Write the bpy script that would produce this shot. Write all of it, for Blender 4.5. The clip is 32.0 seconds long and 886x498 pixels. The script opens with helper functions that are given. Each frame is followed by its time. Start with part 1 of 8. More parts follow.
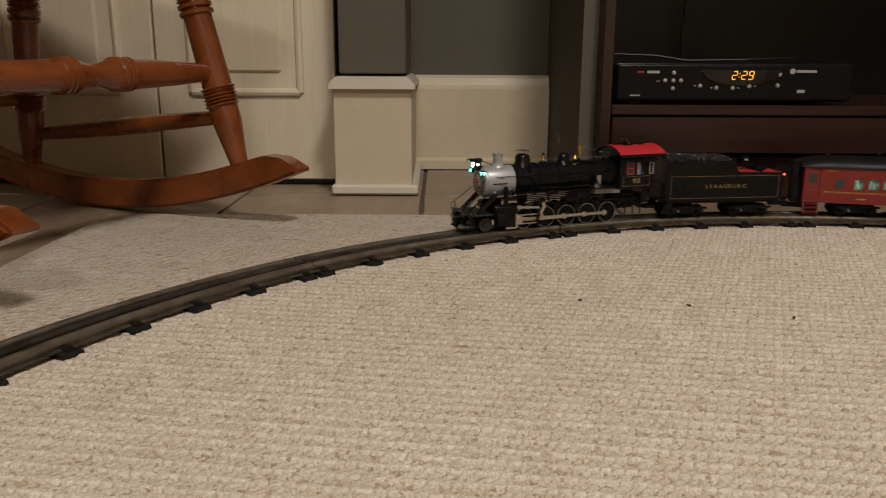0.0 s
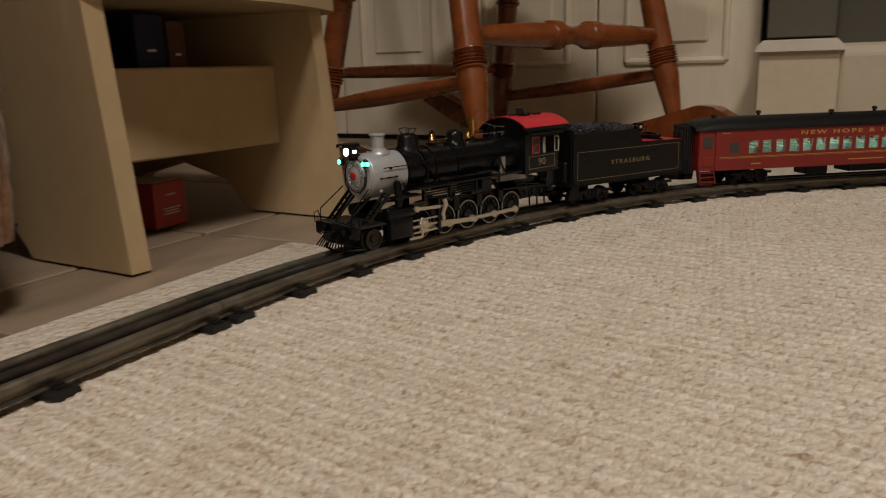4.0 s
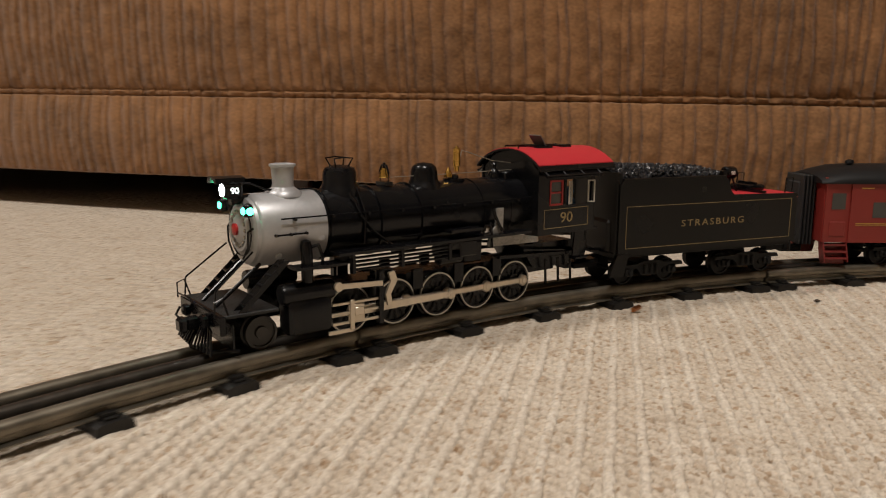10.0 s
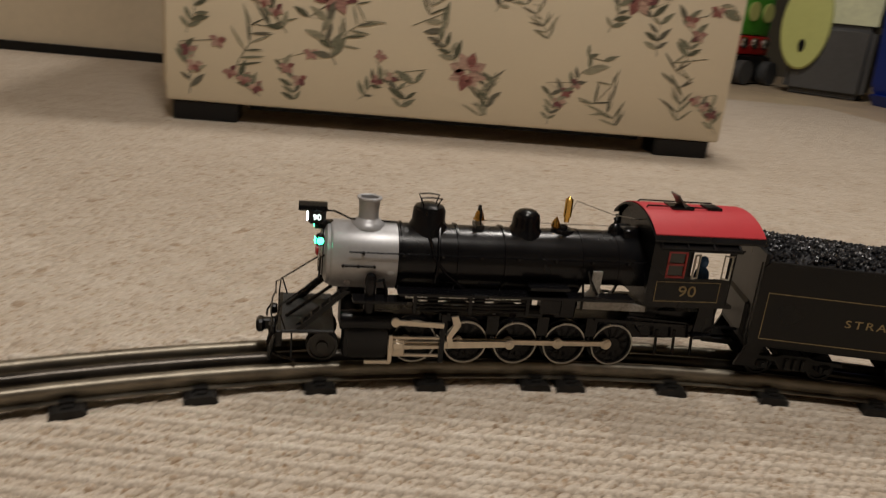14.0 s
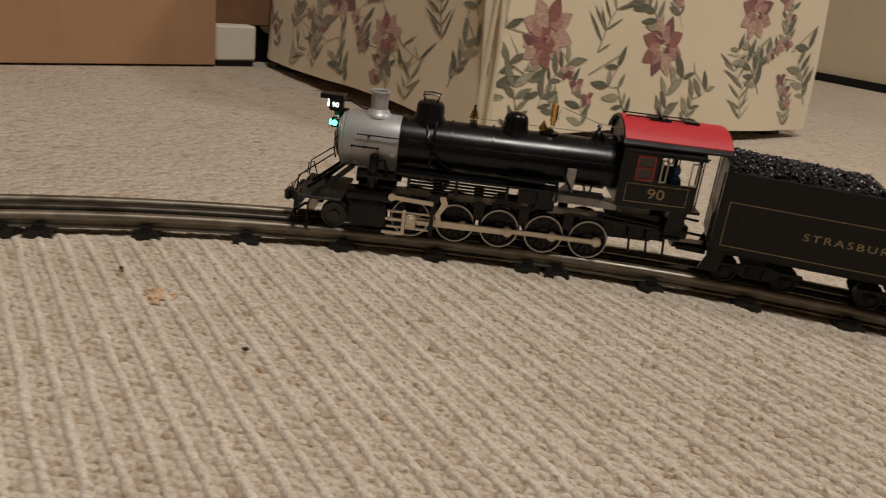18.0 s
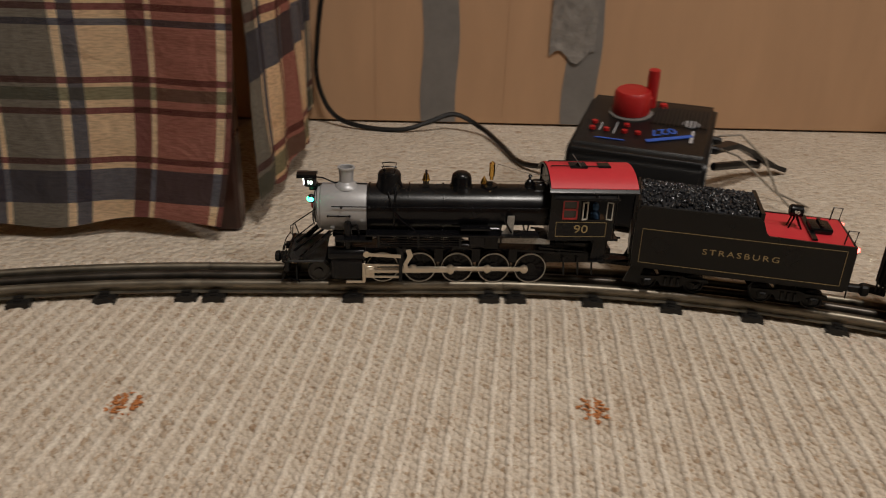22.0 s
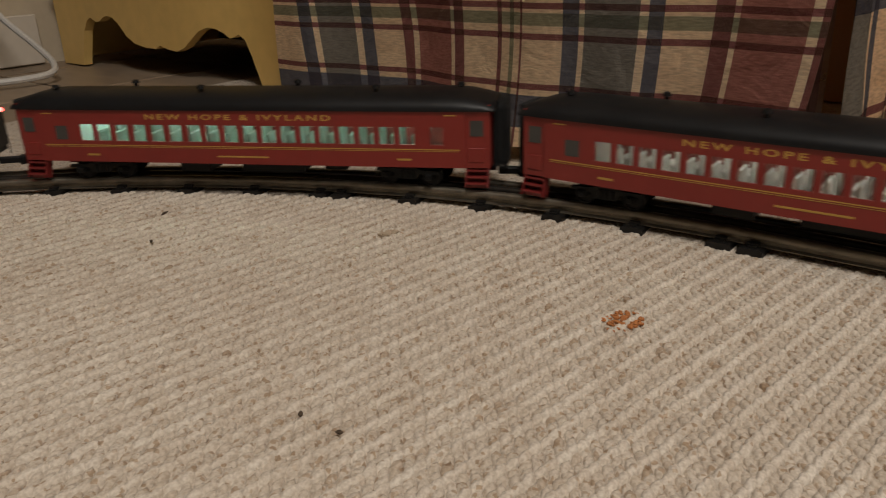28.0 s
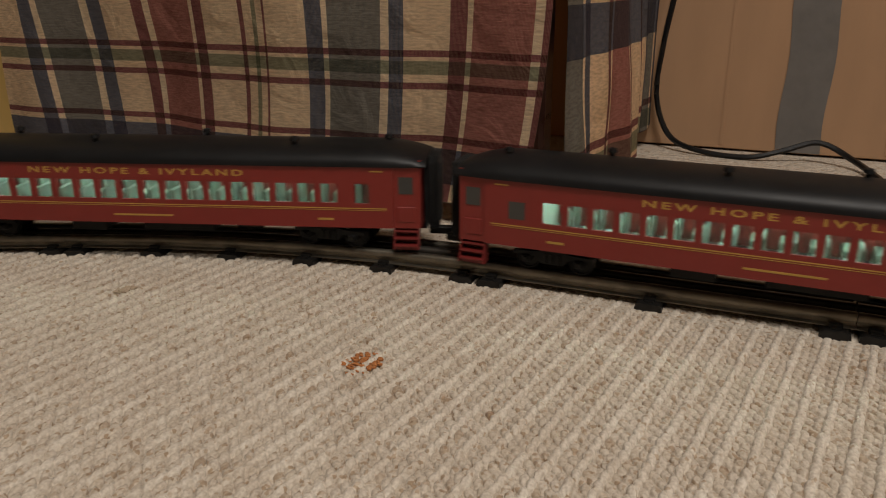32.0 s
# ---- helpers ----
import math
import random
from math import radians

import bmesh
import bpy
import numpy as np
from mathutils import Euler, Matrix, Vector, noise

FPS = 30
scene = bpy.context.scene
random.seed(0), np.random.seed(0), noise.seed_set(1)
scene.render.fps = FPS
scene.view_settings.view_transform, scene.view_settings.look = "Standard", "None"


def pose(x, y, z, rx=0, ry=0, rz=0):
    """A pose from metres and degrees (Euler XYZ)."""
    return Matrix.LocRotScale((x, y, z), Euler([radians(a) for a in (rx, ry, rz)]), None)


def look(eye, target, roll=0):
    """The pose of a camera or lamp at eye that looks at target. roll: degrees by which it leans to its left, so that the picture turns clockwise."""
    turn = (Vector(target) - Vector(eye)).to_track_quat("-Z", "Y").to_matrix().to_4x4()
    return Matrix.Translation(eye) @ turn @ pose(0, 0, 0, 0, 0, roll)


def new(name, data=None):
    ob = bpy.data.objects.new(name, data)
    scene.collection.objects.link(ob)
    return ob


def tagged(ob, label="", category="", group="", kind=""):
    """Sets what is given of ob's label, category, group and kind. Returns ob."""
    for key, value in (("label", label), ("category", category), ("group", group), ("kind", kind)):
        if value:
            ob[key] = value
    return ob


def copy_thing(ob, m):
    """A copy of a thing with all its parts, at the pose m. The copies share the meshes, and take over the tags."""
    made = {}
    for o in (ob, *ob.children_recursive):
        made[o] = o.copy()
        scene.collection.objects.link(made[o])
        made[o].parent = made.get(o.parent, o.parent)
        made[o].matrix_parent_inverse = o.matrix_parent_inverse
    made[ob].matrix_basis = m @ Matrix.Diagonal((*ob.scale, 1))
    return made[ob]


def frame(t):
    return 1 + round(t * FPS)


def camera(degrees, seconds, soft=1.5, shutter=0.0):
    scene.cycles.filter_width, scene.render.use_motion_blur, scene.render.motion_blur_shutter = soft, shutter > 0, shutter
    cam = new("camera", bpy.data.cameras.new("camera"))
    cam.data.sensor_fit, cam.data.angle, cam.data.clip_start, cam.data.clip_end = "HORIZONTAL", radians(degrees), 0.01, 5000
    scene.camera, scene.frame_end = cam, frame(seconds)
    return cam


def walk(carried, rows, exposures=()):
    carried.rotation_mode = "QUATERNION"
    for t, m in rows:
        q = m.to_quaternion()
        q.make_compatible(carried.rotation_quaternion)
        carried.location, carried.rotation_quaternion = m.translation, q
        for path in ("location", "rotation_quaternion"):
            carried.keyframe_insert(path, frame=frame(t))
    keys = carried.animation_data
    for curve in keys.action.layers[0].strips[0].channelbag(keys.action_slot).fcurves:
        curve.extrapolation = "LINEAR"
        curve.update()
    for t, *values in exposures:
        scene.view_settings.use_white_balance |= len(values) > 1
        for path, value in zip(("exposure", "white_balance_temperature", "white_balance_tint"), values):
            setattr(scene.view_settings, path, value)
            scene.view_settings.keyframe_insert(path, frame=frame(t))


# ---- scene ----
cam = camera(59.82, 32.0, soft=1.1, shutter=0.4)
PATH = [
    (0, (-0.5057, -0.0230, 0.2250), (-0.4958, 0.9478, -0.0149), 0.31),
    (0.5, (-0.5077, -0.0263, 0.2227), (-0.4923, 0.9447, -0.0159), -0.00),
    (1, (-0.5082, -0.0351, 0.2191), (-0.5168, 0.9355, -0.0216), -0.06),
    (1.5, (-0.5092, -0.0590, 0.2186), (-0.5729, 0.9092, -0.0236), -0.22),
    (2, (-0.5150, -0.0955, 0.2206), (-0.6506, 0.8642, -0.0258), -0.39),
    (2.5, (-0.5200, -0.1306, 0.2131), (-0.7415, 0.8127, -0.0341), -0.37),
    (4.5, (-0.5494, -0.2819, 0.1463), (-1.0620, 0.5486, -0.0714), -1.56),
    (5, (-0.5640, -0.3157, 0.1298), (-1.1420, 0.4741, -0.0754), -1.08),
    (5.5, (-0.5752, -0.3481, 0.1194), (-1.2156, 0.3952, -0.0740), -0.83),
    (6, (-0.5702, -0.3900, 0.1135), (-1.2713, 0.2998, -0.0674), -0.55),
    (6.5, (-0.5545, -0.4380, 0.1176), (-1.3100, 0.1932, -0.0578), -0.42),
    (7, (-0.5273, -0.4879, 0.1263), (-1.3345, 0.0767, -0.0458), -0.39),
    (7.5, (-0.4886, -0.5438, 0.1269), (-1.3437, -0.0543, -0.0437), -0.30),
    (8, (-0.4546, -0.5857, 0.1294), (-1.3545, -0.1842, -0.0409), -0.28),
    (8.5, (-0.3984, -0.6238, 0.1368), (-1.3395, -0.3302, -0.0311), -0.27),
    (9, (-0.3347, -0.6527, 0.1356), (-1.3038, -0.4723, -0.0324), 0.07),
    (9.5, (-0.2810, -0.6708, 0.1322), (-1.2651, -0.6206, -0.0384), 0.33),
    (10, (-0.2164, -0.6781, 0.1401), (-1.1970, -0.7594, -0.0387), 0.31),
    (11, (-0.0770, -0.7121, 0.1460), (-1.0120, -1.0080, -0.0493), 1.11),
    (11.5, (-0.0150, -0.7148, 0.1461), (-0.8917, -1.1476, -0.0639), 1.48),
    (12, (0.0471, -0.7092, 0.1518), (-0.7401, -1.2833, -0.0737), 1.85),
    (12.5, (0.0997, -0.7032, 0.1723), (-0.5558, -1.4214, -0.0614), 2.33),
    (13, (0.1425, -0.6611, 0.2147), (-0.3462, -1.4981, -0.0313), 3.40),
    (13.5, (0.1417, -0.6183, 0.2347), (-0.1799, -1.5266, -0.0327), 4.64),
    (14, (0.1412, -0.6027, 0.2214), (-0.0087, -1.5422, -0.0864), 5.95),
    (14.5, (0.1495, -0.5961, 0.2080), (0.1716, -1.5370, -0.1301), 6.68),
    (15, (0.1754, -0.5897, 0.1950), (0.3633, -1.5034, -0.1654), 7.41),
    (15.5, (0.1901, -0.5827, 0.1887), (0.5277, -1.4454, -0.1879), 7.80),
    (17.5, (0.2851, -0.3915, 0.1884), (0.9373, -1.0656, -0.1582), 7.11),
    (18, (0.2995, -0.3564, 0.1988), (0.9888, -0.9903, -0.1519), 7.22),
    (18.5, (0.2990, -0.3180, 0.2196), (1.0259, -0.9049, -0.1370), 7.34),
    (19, (0.2959, -0.2710, 0.2387), (1.0564, -0.8035, -0.1329), 7.55),
    (19.5, (0.2826, -0.2314, 0.2655), (1.0724, -0.7022, -0.1276), 7.39),
    (20, (0.2848, -0.1811, 0.2942), (1.1022, -0.5877, -0.1140), 6.88),
    (20.5, (0.2978, -0.1286, 0.3020), (1.1439, -0.4662, -0.1105), 5.84),
    (21, (0.3006, -0.0877, 0.3129), (1.1715, -0.3455, -0.1055), 4.26),
    (21.5, (0.3146, -0.0603, 0.3137), (1.2096, -0.2160, -0.1044), 2.88),
    (22, (0.3184, -0.0473, 0.3122), (1.2265, -0.0906, -0.1044), 2.04),
    (22.5, (0.3274, -0.0414, 0.3076), (1.2343, 0.0401, -0.1057), 1.52),
    (23, (0.3386, -0.0400, 0.2998), (1.2314, 0.1601, -0.1037), 1.09),
    (23.5, (0.3503, -0.0406, 0.2864), (1.2145, 0.2769, -0.1037), 0.31),
    (24, (0.3561, -0.0387, 0.2795), (1.1823, 0.3772, -0.1006), -0.23),
    (24.5, (0.3589, -0.0336, 0.2703), (1.1424, 0.4663, -0.0988), -0.76),
    (25, (0.3647, -0.0302, 0.2594), (1.1066, 0.5307, -0.1081), -1.33),
    (25.5, (0.3663, -0.0290, 0.2442), (1.0826, 0.5667, -0.1193), -1.33),
    (27.5, (0.3669, -0.0315, 0.2120), (1.0605, 0.5799, -0.1688), -2.16),
    (28, (0.3669, -0.0388, 0.2117), (1.0805, 0.5559, -0.1587), -2.09),
    (28.5, (0.3676, -0.0413, 0.2082), (1.1009, 0.5321, -0.1572), -1.98),
    (29, (0.3707, -0.0450, 0.2098), (1.1230, 0.5082, -0.1480), -1.84),
    (29.5, (0.3743, -0.0477, 0.2091), (1.1436, 0.4841, -0.1449), -1.79),
    (30, (0.3756, -0.0545, 0.2071), (1.1650, 0.4504, -0.1423), -1.57),
    (30.5, (0.3767, -0.0618, 0.2111), (1.1886, 0.4114, -0.1309), -1.31),
    (31, (0.3765, -0.0728, 0.2130), (1.2093, 0.3661, -0.1246), -0.83),
    (31.5, (0.3825, -0.0775, 0.2120), (1.2316, 0.3347, -0.1184), -0.84),
    (32, (0.3921, -0.0706, 0.2147), (1.2529, 0.3160, -0.1164), -0.40),
]
walk(cam, [(t, look(eye, target, roll)) for t, eye, target, roll in PATH], exposures=[(0, 0.03), (2.5, 0.03), (5, -0.38), (8, -0.05), (10, -0.12), (11, -0.25), (13, -0.46), (14.5, -0.54), (17.5, -0.40), (20, -0.26), (25.5, -0.20), (28, -0.32), (32, -0.32)])

# ---- world and lamps ----
world = bpy.data.worlds.new("world")
world.use_nodes = True
world.node_tree.nodes["Background"].inputs[0].default_value = (0.02, 0.018, 0.015, 1)
world.node_tree.nodes["Background"].inputs[1].default_value = 0.3
scene.world = world


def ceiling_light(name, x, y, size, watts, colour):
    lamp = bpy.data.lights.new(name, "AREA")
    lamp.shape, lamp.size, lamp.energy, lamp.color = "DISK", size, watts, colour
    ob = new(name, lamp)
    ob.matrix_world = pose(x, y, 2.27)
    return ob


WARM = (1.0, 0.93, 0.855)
# Lamps out of view: first set from shadow directions, second added as fill.
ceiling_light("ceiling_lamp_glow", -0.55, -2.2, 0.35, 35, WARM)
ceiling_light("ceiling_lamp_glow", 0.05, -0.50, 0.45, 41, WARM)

# ---- materials ----


def material(name):
    m = bpy.data.materials.new(name)
    m.use_nodes = True
    return m, m.node_tree, m.node_tree.nodes["Principled BSDF"]


def node(tree, kind, **inputs):
    n = tree.nodes.new(kind)
    for key, value in inputs.items():
        n.inputs[key.replace("_", " ")].default_value = value
    return n


def ramp(tree, source, stops, flat=False):
    r = tree.nodes.new("ShaderNodeValToRGB")
    while len(r.color_ramp.elements) < len(stops):
        r.color_ramp.elements.new(0.5)
    for e, (at, c) in zip(r.color_ramp.elements, stops):
        e.position, e.color = at, (*c, 1)
    if flat:
        r.color_ramp.interpolation = "CONSTANT"
    tree.links.new(source, r.inputs[0])
    return r.outputs[0]


def mixed(tree, a, b, fac, how="MIX"):
    m = tree.nodes.new("ShaderNodeMix")
    m.data_type, m.blend_type = "RGBA", how
    for socket, value in ((m.inputs[0], fac), (m.inputs[6], a), (m.inputs[7], b)):
        if isinstance(value, bpy.types.NodeSocket):
            tree.links.new(value, socket)
        elif isinstance(value, tuple):
            socket.default_value = (*value, 1)
        else:
            socket.default_value = value
    return m.outputs[2]


def surface(name, colour, rough=0.6, metal=0.0, grain=60.0, spread=0.18, bump=0.15, stretch=(1, 1, 1), spots=6.0, spec=0.5, scale=0.001):
    """A painted, wooden or moulded surface: two scales of uneven colour, uneven gloss and fine relief."""
    m, tree, b = material(name)
    where = tree.nodes.new("ShaderNodeTexCoord")
    mapping = tree.nodes.new("ShaderNodeMapping")
    mapping.inputs["Scale"].default_value = stretch
    tree.links.new(where.outputs["Object"], mapping.inputs[0])
    fine = node(tree, "ShaderNodeTexNoise", Scale=grain, Detail=4.0)
    broad = node(tree, "ShaderNodeTexNoise", Scale=spots, Detail=3.0)
    for n in (fine, broad):
        tree.links.new(mapping.outputs[0], n.inputs["Vector"])
    dark = tuple(c * (1 - spread) for c in colour)
    light = tuple(min(c * (1 + spread), 1) for c in colour)
    a = ramp(tree, fine.outputs["Fac"], [(0.3, dark), (0.7, light)])
    c = ramp(tree, broad.outputs["Fac"], [(0.3, dark), (0.7, light)])
    tree.links.new(mixed(tree, a, c, 0.5), b.inputs["Base Color"])
    b.inputs["Metallic"].default_value = metal
    b.inputs["Specular IOR Level"].default_value = spec
    r = ramp(tree, broad.outputs["Fac"], [(0.2, (max(rough - 0.1, 0.02),) * 3), (0.8, (min(rough + 0.1, 1),) * 3)])
    tree.links.new(r, b.inputs["Roughness"])
    rel = node(tree, "ShaderNodeBump", Strength=bump, Distance=scale)
    tree.links.new(fine.outputs["Fac"], rel.inputs["Height"])
    tree.links.new(rel.outputs[0], b.inputs["Normal"])
    return m


def glow(name, colour, strength):
    m, tree, b = material(name)
    b.inputs["Base Color"].default_value = (*colour, 1)
    b.inputs["Emission Color"].default_value = (*colour, 1)
    b.inputs["Emission Strength"].default_value = strength
    return m


def glass(name, colour=(0.9, 0.95, 0.92), rough=0.05):
    m, tree, b = material(name)
    tree.nodes.remove(b)
    out = tree.nodes["Material Output"]
    g = tree.nodes.new("ShaderNodeBsdfGlossy")
    g.inputs["Roughness"].default_value = rough
    t = tree.nodes.new("ShaderNodeBsdfTransparent")
    t.inputs[0].default_value = (*colour, 1)
    mix = tree.nodes.new("ShaderNodeMixShader")
    mix.inputs[0].default_value = 0.06
    tree.links.new(t.outputs[0], mix.inputs[1])
    tree.links.new(g.outputs[0], mix.inputs[2])
    tree.links.new(mix.outputs[0], out.inputs[0])
    return m


# ---- mesh helpers ----


def part(name, bm, mat, parent=None, label="", smooth=False, m=None):
    """Links a bmesh as one mesh object, under a thing or a part."""
    me = bpy.data.meshes.new(name)
    bm.to_mesh(me)
    bm.free()
    me.materials.append(mat)
    if smooth:
        me.polygons.foreach_set("use_smooth", [True] * len(me.polygons))
        me.set_sharp_from_angle(angle=radians(38))
    ob = new(name, me)
    if parent:
        ob.parent = parent
    if m is not None:
        ob.matrix_basis = m
    return tagged(ob, label)


def again(ob, m, parent=None, label=""):
    """The same mesh as one more object."""
    o = new(ob.name.split(".")[0], ob.data)
    o.parent = parent or ob.parent
    o.matrix_basis = m
    return tagged(o, label)


def thing(name, label, category, m=None, group="", kind=""):
    ob = new(name)
    ob.empty_display_size = 0.05
    if m is not None:
        ob.matrix_basis = m
    return tagged(ob, label, category, group, kind)


def bm_new():
    return bmesh.new()


def box(bm, cx, cy, cz, sx, sy, sz, bevel=0.0, m=None, seg=1):
    """A box by its centre and full sizes."""
    made = bmesh.ops.create_cube(bm, size=1, matrix=Matrix.Translation((cx, cy, cz)) @ Matrix.Diagonal((sx, sy, sz, 1)))["verts"]
    if bevel > 0:
        edges = list({e for v in made for e in v.link_edges})
        made = bmesh.ops.bevel(bm, geom=edges, offset=bevel, segments=seg, affect="EDGES", profile=0.5, clamp_overlap=True)["verts"]
    if m is not None:
        bmesh.ops.transform(bm, matrix=m, verts=[v for v in made if v.is_valid])
    return bm


def rod(bm, a, b, r, r2=None, n=10, caps=True):
    """A round bar from a to b."""
    a, b = Vector(a), Vector(b)
    d = b - a
    q = d.to_track_quat("Z", "Y").to_matrix().to_4x4()
    bmesh.ops.create_cone(bm, cap_ends=caps, segments=n, radius1=r, radius2=r if r2 is None else r2, depth=d.length,
                          matrix=Matrix.Translation((a + b) / 2) @ q)
    return bm


def lathe(bm, profile, m=None, n=20):
    """Turns (radius, height) pairs round the z axis."""
    rings = []
    for r, z in profile:
        rings.append([bm.verts.new((max(r, 1e-5) * math.cos(2 * math.pi * k / n), max(r, 1e-5) * math.sin(2 * math.pi * k / n), z)) for k in range(n)])
    for p, q in zip(rings, rings[1:]):
        for k in range(n):
            bm.faces.new((p[k], p[(k + 1) % n], q[(k + 1) % n], q[k]))
    bm.faces.new(list(reversed(rings[0])))
    bm.faces.new(rings[-1])
    if m is not None:
        bmesh.ops.transform(bm, matrix=m, verts=[v for ring in rings for v in ring])
    return bm


def eased(points, steps=5):
    """A soft curve through a line of points."""
    pts = [Vector(p) for p in points]
    pts = [pts[0]] + pts + [pts[-1]]
    line = []
    for a, b, c, d in zip(pts, pts[1:], pts[2:], pts[3:]):
        for k in range(steps):
            t = k / steps
            line.append(0.5 * (2 * b + (c - a) * t + (2 * a - 5 * b + 4 * c - d) * t ** 2 + (3 * b - a - 3 * c + d) * t ** 3))
    return line + [pts[-1]]


def tube(bm, points, r, n=6, cross=None):
    """A bar, round or of the given cross-section, along a line of points."""
    points = [Vector(p) for p in points]
    rings, up = [], Vector((0, 0, 1))
    for k, p in enumerate(points):
        d = (points[min(k + 1, len(points) - 1)] - points[max(k - 1, 0)]).normalized()
        side = d.cross(up)
        side = side.normalized() if side.length > 1e-4 else Vector((1, 0, 0))
        top = side.cross(d)
        shape = cross or [(r * math.cos(2 * math.pi * j / n), r * math.sin(2 * math.pi * j / n)) for j in range(n)]
        rings.append([bm.verts.new(p + side * a + top * b) for a, b in shape])
    for p, q in zip(rings, rings[1:]):
        for j in range(len(p)):
            bm.faces.new((p[j], p[(j + 1) % len(p)], q[(j + 1) % len(p)], q[j]))
    bm.faces.new(list(reversed(rings[0])))
    bm.faces.new(rings[-1])
    bmesh.ops.recalc_face_normals(bm, faces=bm.faces)
    return bm


def prism(bm, outline, lo, hi, axis="y"):
    """An outline in a plane, drawn out along an axis from lo to hi."""
    def at(a, b, c):
        return {"y": (a, c, b), "x": (c, a, b), "z": (a, b, c)}[axis]
    p = [bm.verts.new(at(a, b, lo)) for a, b in outline]
    q = [bm.verts.new(at(a, b, hi)) for a, b in outline]
    k = len(p)
    bm.faces.new(p)
    bm.faces.new(list(reversed(q)))
    for j in range(k):
        bm.faces.new((p[j], p[(j + 1) % k], q[(j + 1) % k], q[j]))
    bmesh.ops.recalc_face_normals(bm, faces=bm.faces)
    return bm


def sheet(rows):
    """A mesh through a grid of points."""
    bm = bm_new()
    grid = [[bm.verts.new(p) for p in row] for row in rows]
    for a, b in zip(grid, grid[1:]):
        for k in range(len(a) - 1):
            bm.faces.new((a[k], a[k + 1], b[k + 1], b[k]))
    return bm


def writing(name, text, size, mat, parent, m, label="", space=1.0, extrude=0.0001, wide=1.0, bold=0.012):
    """Raised letters as a mesh of their own, centred on m, facing its z."""
    cu = bpy.data.curves.new(name, "FONT")
    cu.body, cu.size, cu.extrude, cu.align_x, cu.align_y, cu.space_character = text, size, extrude, "CENTER", "CENTER", space
    cu.resolution_u = 3
    cu.offset = size * bold
    tmp = new("letters", cu)
    me = bpy.data.meshes.new_from_object(tmp.evaluated_get(bpy.context.evaluated_depsgraph_get()))
    bpy.data.objects.remove(tmp)
    me.transform(Matrix.Diagonal((wide, 1, 1, 1)))
    me.materials.clear()
    me.materials.append(mat)
    ob = new(name, me)
    ob.parent = parent
    ob.matrix_basis = m
    return tagged(ob, label)


def carpet_material(name, loops, yarns, flecks=0.04):
    """Looped wool: cream, sand and fawn yarns; the flat parts carry the loops as relief."""
    m, tree, b = material(name)
    where = tree.nodes.new("ShaderNodeTexCoord")
    broad = node(tree, "ShaderNodeTexNoise", Scale=2.2, Detail=3.0)
    patch = node(tree, "ShaderNodeTexNoise", Scale=28.0, Detail=4.0)
    fibre = node(tree, "ShaderNodeTexNoise", Scale=520.0, Detail=4.0)
    cells = node(tree, "ShaderNodeTexVoronoi", Scale=135.0, Randomness=0.75)
    for n in (broad, patch, fibre, cells):
        tree.links.new(where.outputs["Object"], n.inputs["Vector"])
    if loops:
        island = tree.nodes.new("ShaderNodeNewGeometry")
        pick = island.outputs["Random Per Island"]
    else:
        split = tree.nodes.new("ShaderNodeSeparateColor")
        tree.links.new(cells.outputs["Color"], split.inputs[0])
        pick = split.outputs[0]
    yarn = ramp(tree, pick, yarns)
    tone = ramp(tree, patch.outputs["Fac"], [(0.35, (0.88, 0.85, 0.82)), (0.65, (1, 1, 1))])
    wear = ramp(tree, broad.outputs["Fac"], [(0.3, (0.90, 0.88, 0.86)), (0.7, (1, 1, 1))])
    c = mixed(tree, mixed(tree, yarn, tone, 0.7, "MULTIPLY"), wear, 1.0, "MULTIPLY")
    knots = node(tree, "ShaderNodeTexVoronoi", Scale=430.0, Randomness=1.0)
    tree.links.new(where.outputs["Object"], knots.inputs["Vector"])
    sep = tree.nodes.new("ShaderNodeSeparateColor")
    tree.links.new(knots.outputs["Color"], sep.inputs[0])
    dots = ramp(tree, sep.outputs[0], [(0.0, (0.66, 0.56, 0.46)), (flecks, (0.84, 0.78, 0.72)), (flecks + 0.06, (1, 1, 1))])
    c = mixed(tree, c, dots, 1.0, "MULTIPLY")
    lint = ramp(tree, fibre.outputs["Fac"], [(0.32, (0.72, 0.69, 0.66)), (0.62, (1, 1, 1))])
    tree.links.new(mixed(tree, c, lint, 1.0, "MULTIPLY"), b.inputs["Base Color"])
    b.inputs["Roughness"].default_value = 0.95
    b.inputs["Specular IOR Level"].default_value = 0.1
    b.inputs["Sheen Weight"].default_value = 0.15
    rel = node(tree, "ShaderNodeBump", Strength=0.6, Distance=0.0012)
    tree.links.new(fibre.outputs["Fac"], rel.inputs["Height"])
    if not loops:
        dome = node(tree, "ShaderNodeBump", Strength=0.9, Distance=0.004)
        dome.invert = True
        tree.links.new(cells.outputs["Distance"], dome.inputs["Height"])
        tree.links.new(rel.outputs[0], dome.inputs["Normal"])
        rel = dome
    tree.links.new(rel.outputs[0], b.inputs["Normal"])
    return m


